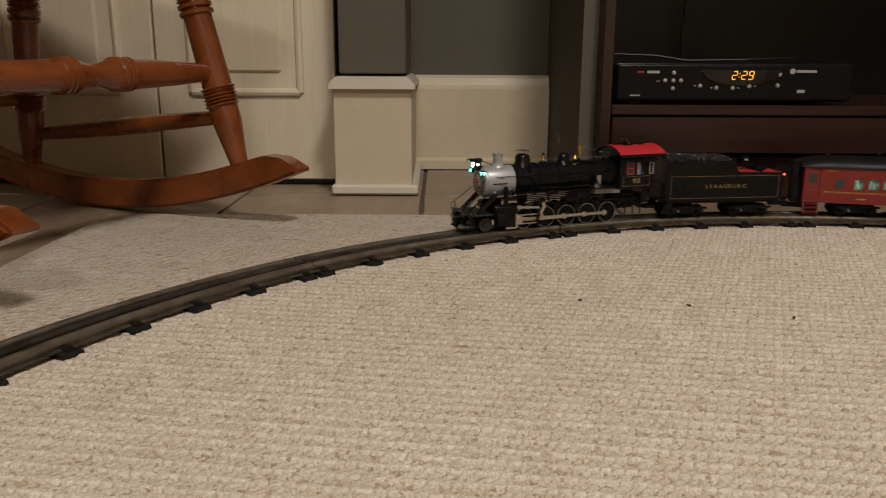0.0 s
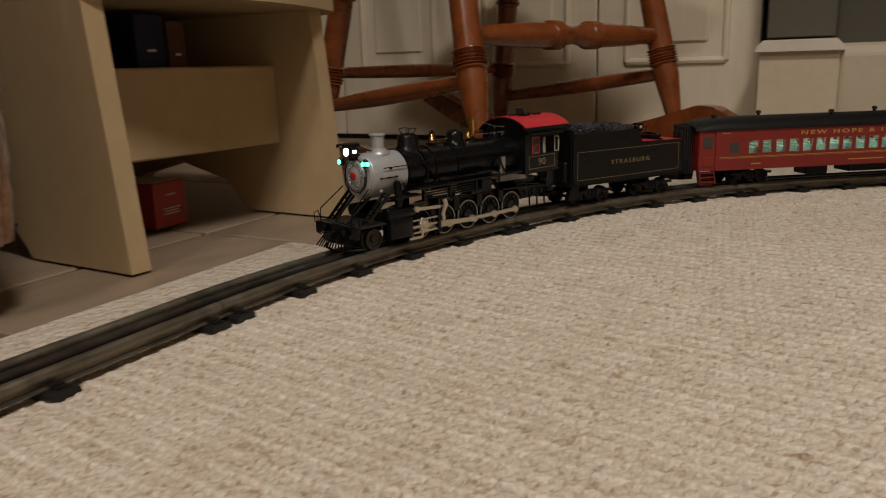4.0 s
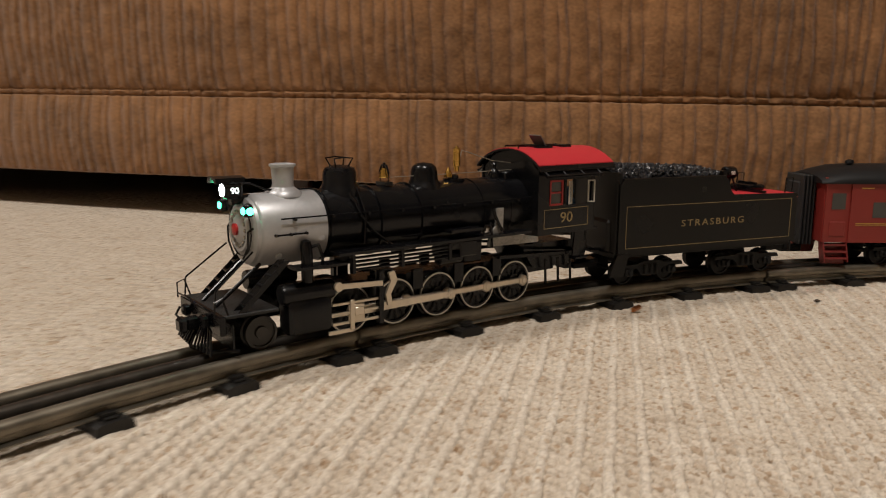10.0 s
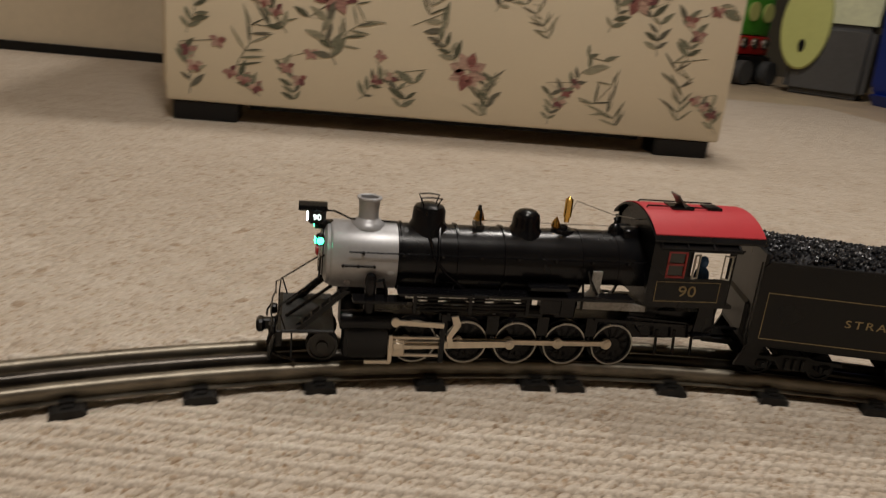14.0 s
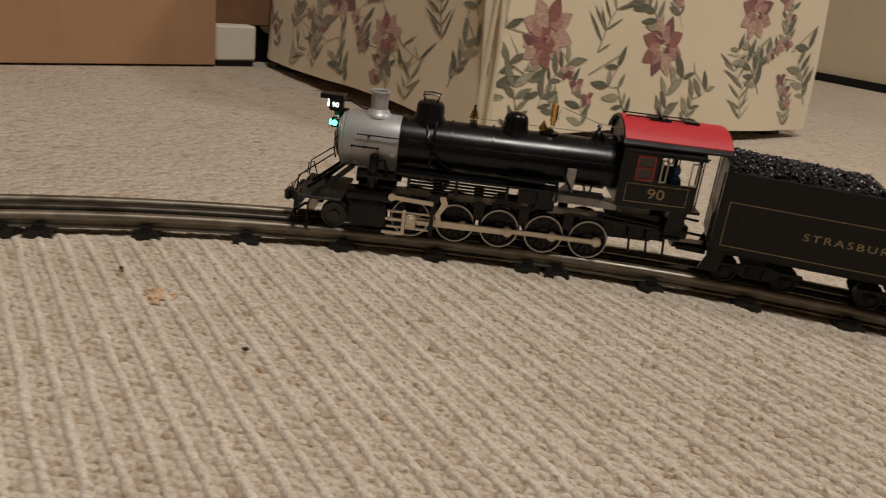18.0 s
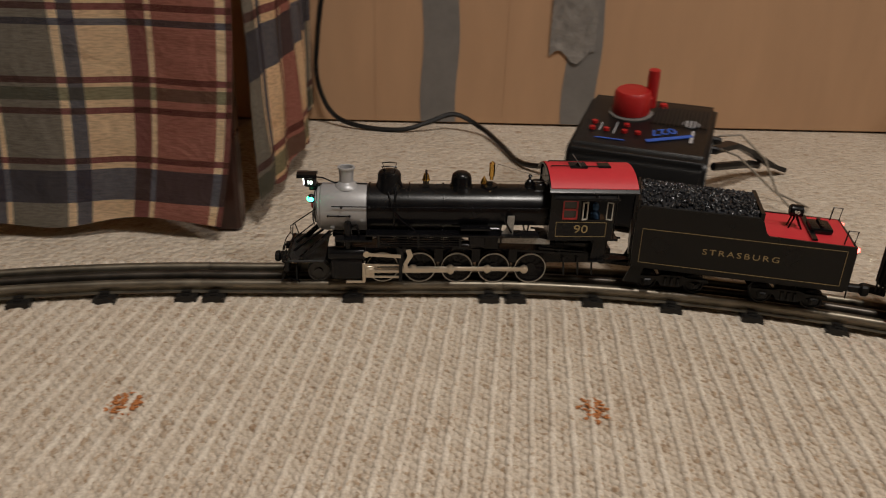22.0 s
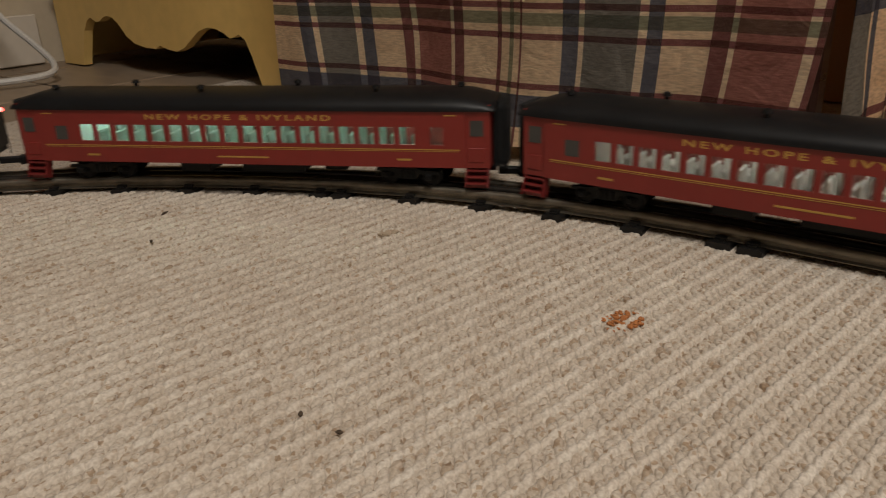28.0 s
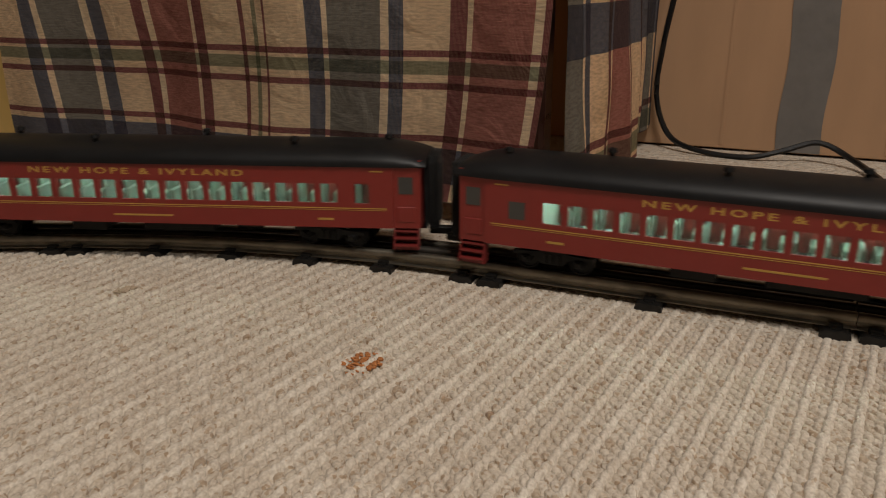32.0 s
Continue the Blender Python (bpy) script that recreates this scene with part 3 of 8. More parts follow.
def receiver():
    r = thing("cable_receiver", "black cable receiver with an amber clock display on a shelf", "receiver", pose(-0.033, 1.222, 0.1565))
    part("case", box(bm_new(), 0, 0.115, 0.034, 0.378, 0.225, 0.06, 0.004, seg=2), M_BLACK, r)
    part("front_panel", box(bm_new(), 0, 0.001, 0.034, 0.374, 0.010, 0.056, 0.003, seg=2), surface("receiver_front", (0.004, 0.004, 0.0045), 0.3, grain=300, spec=0.2), r, "satin black front panel")
    gloss = surface("smoked_window", (0.003, 0.003, 0.003), 0.08, grain=40)
    o = [(-0.055 + 0.128 * k / 16, 0.054 - 0.024 * math.sqrt(max(0, 1 - ((k - 8) / 8) ** 2))) for k in range(17)]
    part("display_window", prism(bm_new(), o, -0.0065, -0.0042, "y"), gloss, r, "smoked oval display window")
    face = Matrix.Rotation(radians(90), 4, "X")
    amber = glow("amber_digits", (1.0, 0.42, 0.03), 1.1)
    lit = {"2": "abged", "9": "abcdfg"}
    places = {"a": (0, 2, 1), "b": (1, 1.5, 0), "c": (1, 0.5, 0), "d": (0, 0, 1), "e": (-1, 0.5, 0), "f": (-1, 1.5, 0), "g": (0, 1, 1)}
    for at, figure in ((-0.002, "2"), (0.013, "2"), (0.024, "9")):
        bm = bm_new()
        for seg in lit[figure]:
            px, pz, flat = places[seg]
            box(bm, at + px * 0.0034 + (pz - 1) * 0.0011, -0.0068, 0.0455 + (pz - 1) * 0.0060, 0.0060 if flat else 0.0012, 0.0006, 0.0012 if flat else 0.0050)
        part("digit", bm, amber, r, "lit amber digit")
    bm = box(bm_new(), 0.0058, -0.0068, 0.0480, 0.0013, 0.0006, 0.0013)
    box(bm, 0.0050, -0.0068, 0.0428, 0.0013, 0.0006, 0.0013)
    part("colon", bm, amber, r, "lit amber colon")
    knob = surface("silver_button", (0.55, 0.54, 0.52), 0.3, 0.6, grain=200)
    first = None
    for x, z in ((-0.098, 0.049), (-0.111, 0.037), (-0.098, 0.037), (-0.086, 0.037), (-0.098, 0.025), (-0.055, 0.029), (-0.029, 0.026), (-0.003, 0.026), (0.023, 0.029), (0.070, 0.047), (0.068, 0.030)):
        at = Matrix.Translation((x, -0.004, z)) @ face
        if first is None:
            first = part("button", lathe(bm_new(), [(0.0034, 0), (0.0034, 0.0016), (0.0026, 0.0026), (0.001, 0.003)], n=12), knob, r, "round silver button", m=at)
        else:
            again(first, at, r)
    ink = surface("pale_lettering", (0.38, 0.37, 0.36), 0.6, grain=300)
    red = surface("red_lettering", (0.35, 0.03, 0.03), 0.6, grain=300)
    for x, z, w, h, mat in ((-0.130, 0.050, 0.020, 0.004, ink), (-0.150, 0.050, 0.010, 0.003, red), (0.112, 0.052, 0.032, 0.004, ink), (0.106, 0.021, 0.012, 0.005, ink), (-0.157, 0.014, 0.016, 0.002, ink),
                            (-0.122, 0.036, 0.006, 0.0012, ink), (-0.064, 0.029, 0.005, 0.0012, ink), (-0.037, 0.026, 0.004, 0.0012, ink), (0.006, 0.026, 0.004, 0.0012, ink), (0.032, 0.029, 0.005, 0.0012, ink), (-0.052, 0.051, 0.006, 0.0012, ink), (0.046, 0.051, 0.005, 0.0012, ink)):
        part("marking", box(bm_new(), x, -0.0043, z, w, 0.0006, h), mat, r)
    part("emblem", lathe(bm_new(), [(0.0045, 0), (0.0045, 0.0006)], Matrix.Translation((0.090, -0.004, 0.052)) @ face, 16), ink, r, "pale round emblem")
    for p in ((-0.15, 0.03), (0.15, 0.03), (-0.15, 0.2), (0.15, 0.2)):
        part("foot", box(bm_new(), p[0], p[1], 0.002, 0.015, 0.015, 0.005), M_BLACK, r)


receiver()
bm = tube(bm_new(), [(-0.22, 1.34, 0.235), (-0.13, 1.33, 0.232), (-0.08, 1.32, 0.224), (0.02, 1.31, 0.226), (0.10, 1.31, 0.229), (0.17, 1.33, 0.222), (0.185, 1.30, 0.20), (0.178, 1.28, 0.175), (0.16, 1.28, 0.162)], 0.0018)
tagged(part("power_cable", bm, M_BLACK), "thin black cable lying over the receiver", "cable")
tagged(part("power_cable", tube(bm_new(), eased([(0.0, 1.60, 0.62), (0.002, 1.60, 0.45), (-0.004, 1.60, 0.3), (0.0, 1.58, 0.20), (0.03, 1.5, 0.16)]), 0.003), M_BLACK, smooth=True), "black cable hanging down the back of the stand", "cable")
tagged(part("floor_plug", tube(bm_new(), eased([(-0.262, 1.50, 0.10), (-0.268, 1.45, 0.075), (-0.262, 1.40, 0.05), (-0.30, 1.33, 0.01)]), 0.004), M_WIRE, smooth=True), "grey cable end coming down the wall corner", "cable")


def end_table():
    s = thing("end_table", "cream painted low end table with a bowed top and open front", "end table", pose(-1.075, 0.345, 0, 0, 0, -4))
    for y in (-0.137, 0.141):
        o = [(0.022, 0), (-0.002, 0.230), (-0.40, 0.230), (-0.42, 0), (-0.34, 0), (-0.31, 0.035), (-0.23, 0.055), (-0.15, 0.035), (-0.12, 0)]
        part("side_panel", prism(bm_new(), o, y - 0.010, y + 0.010, "y"), M_SHELF, s)
    # The top bows out at the front and past the far panel.
    bow = [(-0.42, -0.147)] + [(0.002 + 0.038 * math.sin(math.pi * k / 12), -0.147 + 0.317 * k / 12) for k in range(13)] + [(-0.03, 0.205), (-0.09, 0.228), (-0.20, 0.240), (-0.42, 0.235)]
    part("top", prism(bm_new(), bow, 0.2302, 0.256, "z"), M_SHELF, s)
    part("shelf", box(bm_new(), -0.225, 0.002, 0.093, 0.31, 0.257, 0.012, 0.002), M_SHELF, s)
    part("front_rail", box(bm_new(), -0.062, 0.002, 0.128, 0.014, 0.257, 0.088, 0.002), M_SHELF, s)
    part("back_panel", box(bm_new(), -0.395, 0.002, 0.15, 0.008, 0.257, 0.15), M_SHELF, s)


end_table()


def book(name, label, cx, cy, cz, t, d, h, mat, rz=0):
    b = thing(name, label, "book", pose(cx, cy, cz, 0, 0, rz), group="books in the end table")
    part("cover", box(bm_new(), 0, 0, h / 2, d, t, h, 0.001), mat, b)
    part("pages", box(bm_new(), -0.004, 0, h / 2, d - 0.001, t - 0.004, h + 0.0008), M_WHITE, b)
    for z, w in ((0.42, 0.55), (0.36, 0.40), (0.30, 0.50), (0.72, 0.30)):
        part("lettering_bar", box(bm_new(), d / 2 + 0.0003, 0, h * z, 0.0006, t * w, h * 0.022), M_WHITE, b, "pale lettering bar on the spine")


book("book", "dark blue hardback book with pale lettering bars", -1.24, 0.345, 0.0992, 0.035, 0.15, 0.125, surface("navy_cover", (0.015, 0.022, 0.06), 0.4), -4)
book("book", "brown paperback standing in the end table", -1.24, 0.385, 0.0992, 0.022, 0.14, 0.12, surface("brown_cover", (0.11, 0.045, 0.02), 0.5), -4)
book("book", "red and white book lying low under the end table", -1.27, 0.36, 0.001, 0.05, 0.16, 0.05, surface("red_cover", (0.35, 0.03, 0.03), 0.4), 5)


def sofa_line(v):
    """The sofa's bowed front edge, from one end (v = 0) to the other (v = 1)."""
    y = 0.115 - 2.215 * v
    x = -1.062 - 0.03 * v - 0.012 * math.sin(3 * v) - 0.43 * max(0, v - 0.25) ** 1.35 * 1.47
    return x, y


ARM = 0.075


def sofa():
    s = thing("sofa", "brown wide-wale corduroy sofa on short dark legs", "sofa")
    # Front apron: ribs, a sewn seam, a rounded lower edge.
    def swell(z):
        if z < 0.150:
            return 0.008 + 0.012 * math.sin(math.pi * (z - 0.040) / 0.112) ** 0.7
        if z < 0.160:
            return 0.0065 + 0.0040 * math.sin(math.pi * (z - 0.150) / 0.010)
        return 0.0085 + 0.013 * math.sin(math.pi * min(1, (z - 0.160) / 0.30)) ** 0.6
    levels = [0.053 + 0.0055 * k for k in range(17)] + [0.1465, 0.149, 0.1505, 0.153, 0.156, 0.1585, 0.1605, 0.163, 0.167] + [0.172 + 0.0057 * k for k in range(50)]
    prof = [(0.052, -0.030), (0.050, -0.004)] + [(z, swell(z)) for z in levels]
    rnd = random.Random(12)
    ribs, per = 150, 9
    edges = [0.0]
    while len(edges) <= ribs:
        edges.append(edges[-1] + rnd.choice((0.7, 0.9, 1.0, 1.1, 1.5)))
    edges = [e / edges[-1] for e in edges]
    rows = []
    for z, bulge in prof:
        row = []
        shift = 0.0 if z < 0.1502 else (0.45 if z > 0.1612 else 0.2)
        whole = 0.006 + 0.016 * math.sin(math.pi * min(1, max(0, z - 0.040) / 0.46)) ** 0.5
        for i in range(ribs * per + 1):
            k, ph = divmod(i, per)
            ph /= per
            k2 = min(k + 1, ribs)
            v = edges[min(k, ribs)] * (1 - ph) + edges[k2] * ph
            v = min(1, max(0, v + (0.0025 * shift + 0.0020 * noise.noise((k * 0.7, z * 14, 3)) + 0.0012 * math.sin(14 * z + 9 * v)) * (0 < v < 1)))
            x, y = sofa_line(v)
            arm = max(0, min(1, (ARM - v) / 0.006)) * (z > 0.0525)
            lump = bulge * (1 - arm) + (whole + 0.004) * arm
            rib = 0.0058 * (math.sin(math.pi * ph) ** 0.42 if ph > 0 else 0) * (0.7 if 0.1502 <= z <= 0.1600 else 1) * (0.8 + 0.45 * noise.noise((k * 1.7, z * 55, 8)))
            end = 0.05 * (max(0, 1 - v / 0.02) ** 2 + 1.6 * max(0, 1 - (1 - v) / 0.045) ** 2)
            sag = max(0, min((z - 0.053) / 0.10, (0.455 - z) / 0.30, 1)) * (0.028 * v - 0.011)
            row.append((x + lump + rib - end + 0.004 * noise.noise((v * 14, z * 9, 1)) + 0.0016 * noise.noise((i * 0.16, z * 210, 2)), y, z + sag + 0.0008 * noise.noise((i * 0.3, z * 40, 5))))
        rows.append(row)
    bm = sheet(rows)
    bmesh.ops.recalc_face_normals(bm, faces=bm.faces)
    part("front_apron", bm, M_SOFA, s, smooth=True)
    for v0, name in ((0.0, "side_panel"), (1.0, "side_panel")):
        x, y = sofa_line(v0)
        rows = []
        k = 1 if v0 == 0 else -1
        for z, bulge in prof:
            row = []
            for i in range(141):
                f = i / 140
                rib = 0.004 * abs(math.sin(math.pi * (f * 40 % 1))) ** 0.55
                row.append((x - 0.04 - 0.80 * f, y + k * (rib + bulge * 0.6 - 0.012 * max(0, 1 - f * 20)), z))
            rows.append(row)
        bm = sheet(rows)
        bmesh.ops.recalc_face_normals(bm, faces=bm.faces)
        part(name, bm, M_SOFA, s, smooth=True)
    o = [sofa_line(k / 12) for k in range(13)]
    o = [(x - 0.03, y) for x, y in o]
    o = [(o[0][0], 0.10)] + o[1:-1] + [(o[-1][0], -2.085), (-2.3, -2.085), (-2.0, 0.10)]
    part("frame", prism(bm_new(), o, 0.06, 0.45, "z"), M_SOFA, s)
    for k in range(3):
        pts = [sofa_line(k / 3 + f / 3 * 0.985 + 0.003) for f in (0, 0.25, 0.5, 0.75, 1)]
        o = [(x - 0.012, y) for x, y in pts] + [(pts[-1][0] - 0.62, pts[-1][1]), (pts[0][0] - 0.62, pts[0][1])]
        bm = prism(bm_new(), o, 0.452, 0.585, "z")
        bmesh.ops.bevel(bm, geom=list(bm.edges), offset=0.025, segments=2, affect="EDGES", clamp_overlap=True)
        part("seat_cushion", bm, M_SOFA, s, smooth=True)
    part("backrest", box(bm_new(), -2.13, -1.0, 0.62, 0.26, 2.12, 0.60, 0.05, seg=3), M_SOFA, s, smooth=True)
    for x, y in ((-1.135, 0.065), (-1.50, -1.98), (-1.95, 0.05), (-2.2, -2.0), (-1.20, -0.95)):
        part("leg", lathe(bm_new(), [(0.017, 0), (0.022, 0.064)], Matrix.Translation((x, y, 0)), 14), M_DARKWOOD, s, "dark tapered wooden leg")
    part("dust_cover", prism(bm_new(), [(x - 0.02, y) for x, y in (sofa_line(k / 8) for k in range(9))] + [(-2.2, -2.07), (-1.95, 0.08)], 0.0565, 0.0595, "z"), M_BLACK, s, "black lining under the seat")


sofa()


def leaf_shape(bm, x, y, length, width, turn, lift=0.0):
    """One pointed leaf, flat in its own plane."""
    lift += 0.00003 * (len(bm.faces) * 7 % 13)
    pts = []
    for k in range(7):
        s = k / 6
        w = width * math.sin(math.pi * s ** 0.8) * 0.5
        pts.append((s * length, w))
    for k in range(5, 0, -1):
        s = k / 6
        pts.append((s * length, -width * math.sin(math.pi * s ** 0.8) * 0.5))
    c, q = math.cos(turn), math.sin(turn)
    vs = [bm.verts.new((x + a * c - b * q, y + a * q + b * c, lift)) for a, b in pts]
    bm.faces.new(vs)


def stem_shape(bm, pts, w):
    left, right = [], []
    for k, p in enumerate(pts):
        d = (Vector(pts[min(k + 1, len(pts) - 1)]) - Vector(pts[max(k - 1, 0)])).normalized()
        left.append(bm.verts.new((p[0] - d.y * w, p[1] + d.x * w, 0)))
        right.append(bm.verts.new((p[0] + d.y * w, p[1] - d.x * w, 0)))
    for k in range(len(pts) - 1):
        bm.faces.new((left[k], left[k + 1], right[k + 1], right[k]))


def motif(leaves, petals, x, y, size, turn, kind, rnd):
    """A printed spray: a bent stem with leaves, and a bloom or a row of buds."""
    pts = []
    for k in range(9):
        s = k / 8
        a = turn + 0.9 * (s - 0.3) * rnd.choice((-1, 1)) * 0.5
        pts.append((x + size * s * math.cos(a), y + size * s * math.sin(a)))
    stem_shape(leaves, pts, size * 0.006)
    n = 7 if kind != "fern" else 12
    for k in range(1, n):
        s = k / n
        p = pts[min(int(s * 8), 8)]
        for side in (-1, 1):
            if rnd.random() < 0.85:
                ln = size * (0.30 if kind != "fern" else 0.34) * (0.6 + 0.6 * rnd.random())
                leaf_shape(leaves, p[0], p[1], ln, ln * (0.30 if kind != "fern" else 0.10), turn + side * (0.6 + 0.5 * rnd.random()))
    if kind == "bloom":
        cx, cy = pts[-1]
        for ring, cnt in ((1.0, 8), (0.7, 7), (0.4, 5)):
            for k in range(cnt):
                a = 2 * math.pi * k / cnt + ring * 2
                r = size * 0.30 * ring
                leaf_shape(petals, cx + r * 0.25 * math.cos(a), cy + r * 0.25 * math.sin(a), r * 0.85, r * 0.55, a + 0.15 * rnd.random(), 0.0002 * (1.2 - ring))
    elif kind == "buds":
        for k in (4, 6, 8):
            cx, cy = pts[k]
            for j in range(4):
                a = turn + 1.2 + 2 * math.pi * j / 5
                leaf_shape(petals, cx + size * 0.09, cy, size * 0.15, size * 0.10, a, 0.0002)


def print_on(parent, m, width, height, seed, spots=None, drape=None, pitch=0.078):
    """Scatters the flower print over a panel; m carries its plane, drape bends it onto cloth."""
    rnd = random.Random(seed)
    leaves, petals = bm_new(), bm_new()
    kinds = ("bloom", "fern", "buds", "leafy")
    if spots is None:
        spots = []
        nx, ny = max(2, round(width / pitch)), max(1, round(height / (pitch + 0.007)))
        for i in range(nx):
            for j in range(ny):
                spots.append(((i + 0.5 + 0.5 * (j % 2) + rnd.uniform(-0.25, 0.25)) * width / nx, (j + 0.4 + rnd.uniform(-0.25, 0.25)) * height / ny, rnd.uniform(0.065, 0.125), rnd.uniform(0.4, 2.7), kinds[(i + 2 * j) % 4]))
    for k, (x, y, size, turn, kind) in enumerate(spots):
        before = len(leaves.verts), len(petals.verts)
        motif(leaves, petals, x, y, size, turn, kind, rnd)
        for bm, start in zip((leaves, petals), before):
            for v in list(bm.verts)[start:]:
                v.co.z += 0.00005 * (k % 11)
    for bm in (leaves, petals):
        out = [f for f in bm.faces if any(v.co.x < 0.004 or v.co.x > width - 0.004 or v.co.y < 0.004 or v.co.y > height - 0.004 for v in f.verts)]
        bmesh.ops.delete(bm, geom=out, context="FACES")
        if drape:
            for v in bm.verts:
                v.co = drape(v.co.x, v.co.y, v.co.z)
    tagged(part("printed_foliage", leaves, M_LEAF, parent, m=m), "grey-green printed leaves", kind="stuff")
    tagged(part("printed_blossom", petals, M_PETAL, parent, m=m), "dusty rose printed flowers", kind="stuff")


def sprays(centres, seed):
    """Turns the middles of printed sprays into their roots, sizes and leans."""
    rnd, out = random.Random(seed), []
    for x, y, kind in centres:
        size = {"bloom": 0.108, "fern": 0.102, "leafy": 0.098, "buds": 0.080}[kind] * rnd.uniform(0.85, 1.15)
        turn = rnd.uniform(0.9, 2.3)
        back = size * (1.0 if kind == "bloom" else 0.55)
        out.append((x - back * math.cos(turn), y - back * math.sin(turn), size, turn, kind))
    return out


FRONT = [(0.502, 0.088, "bloom"), (0.496, 0.040, "fern"), (0.673, 0.111, "leafy"), (0.575, 0.186, "fern"), (0.712, 0.21, "leafy"), (0.84, 0.178, "buds"), (0.841, 0.092, "fern"), (0.134, 0.112, "fern"),
         (0.159, 0.154, "buds"), (0.221, 0.175, "bloom"), (0.29, 0.143, "fern"), (0.192, 0.05, "buds"), (0.325, 0.056, "buds"), (0.37, 0.035, "leafy"), (0.131, 0.035, "buds"), (0.716, 0.040, "fern"),
         (0.895, 0.051, "buds"), (0.423, 0.131, "leafy"), (0.531, 0.22, "buds"), (0.049, 0.146, "leafy"), (0.040, 0.060, "buds"), (0.416, 0.22, "fern"), (0.62, 0.050, "buds"), (0.77, 0.235, "bloom"), (0.30, 0.225, "buds"), (0.10, 0.235, "bloom"), (0.89, 0.24, "leafy")]
HEM = [(0.179, 0.075, "bloom"), (0.151, 0.040, "fern"), (0.050, 0.085, "leafy"), (0.381, 0.050, "buds"), (0.264, 0.085, "buds"), (0.515, 0.055, "buds"), (0.318, 0.040, "leafy"), (0.118, 0.150, "fern"), (0.245, 0.145, "leafy"),
       (0.36, 0.140, "bloom"), (0.45, 0.110, "leafy"), (0.48, 0.17, "fern"), (0.062, 0.165, "buds"), (0.22, 0.030, "buds"), (0.44, 0.040, "fern")]
SIDE = [(0.057, 0.140, "bloom"), (0.055, 0.086, "bloom"), (0.105, 0.075, "leafy"), (0.05, 0.048, "leafy"), (0.191, 0.155, "fern"), (0.322, 0.105, "bloom"), (0.208, 0.055, "leafy"), (0.442, 0.145, "bloom"),
        (0.514, 0.114, "buds"), (0.463, 0.065, "fern"), (0.363, 0.045, "leafy"), (0.584, 0.045, "buds"), (0.61, 0.094, "leafy"), (0.55, 0.165, "buds"), (0.148, 0.045, "buds"), (0.25, 0.16, "leafy"), (0.30, 0.17, "buds")]


def panel_frame(origin, along, up):
    """A plane's pose from its corner, its run and its rise."""
    a, b = Vector(along).normalized(), Vector(up).normalized()
    n = a.cross(b)
    return Matrix((( a.x, b.x, n.x, origin[0]), (a.y, b.y, n.y, origin[1]), (a.z, b.z, n.z, origin[2]), (0, 0, 0, 1)))


def floral_armchair():
    c = thing("armchair", "ivory armchair with a rose and leaf print on a black plinth", "armchair")
    x0, x1, y = -0.525, 0.402, -1.862
    part("front_panel", box(bm_new(), (x0 + x1) / 2, y - 0.02, 0.1535, x1 - x0, 0.04, 0.247, 0.006, seg=2), M_FLORAL, c, smooth=True)
    part("side_panel", box(bm_new(), x1 - 0.006, y - 0.44, 0.30, 0.04, 0.79, 0.52, 0.012, seg=2), M_FLORAL, c, smooth=True)
    part("side_panel", box(bm_new(), x0 + 0.006, y - 0.44, 0.30, 0.04, 0.79, 0.52, 0.012, seg=2), M_FLORAL, c, smooth=True)
    part("welt", tube(bm_new(), [(x0, y - 0.002, 0.279), (x0 + 0.2, y + 0.002, 0.280), (x1 - 0.2, y + 0.002, 0.280), (x1, y - 0.002, 0.279)], 0.005), M_FLORAL, c, "ivory piping along the seat", True)
    part("seat_cushion", box(bm_new(), (x0 + x1) / 2, y - 0.38, 0.368, x1 - x0 - 0.01, 0.75, 0.170, 0.022, seg=3), M_FLORAL, c, smooth=True)
    part("backrest", box(bm_new(), (x0 + x1) / 2, y - 0.70, 0.60, x1 - x0 - 0.02, 0.16, 0.62, 0.04, seg=3), M_FLORAL, c, smooth=True)
    for x in (x0 + 0.065, x1 - 0.06):
        part("foot", box(bm_new(), x, y - 0.035, 0.0155, 0.10, 0.06, 0.031, 0.003), M_BLACK, c, "black plinth foot")
        part("foot", box(bm_new(), x, y - 0.72, 0.0155, 0.10, 0.06, 0.031, 0.003), M_BLACK, c)
    part("plinth", box(bm_new(), (x0 + x1) / 2, y - 0.08, 0.0225, x1 - x0 - 0.24, 0.02, 0.017), M_BLACK, c, "black plinth rail")
    print_on(c, panel_frame((x1, y + 0.0006, 0.032), (-1, 0, 0), (0, 0, 1)), x1 - x0, 0.243, 11, sprays(FRONT, 3))
    print_on(c, panel_frame((x1, y - 0.0046, 0.300), (-1, 0, 0), (0, 0, 1)), x1 - x0, 0.13, 13)
    print_on(c, panel_frame((x1 + 0.0146, y - 0.80, 0.05), (0, 1, 0), (0, 0, 1)), 0.74, 0.48, 12)


floral_armchair()


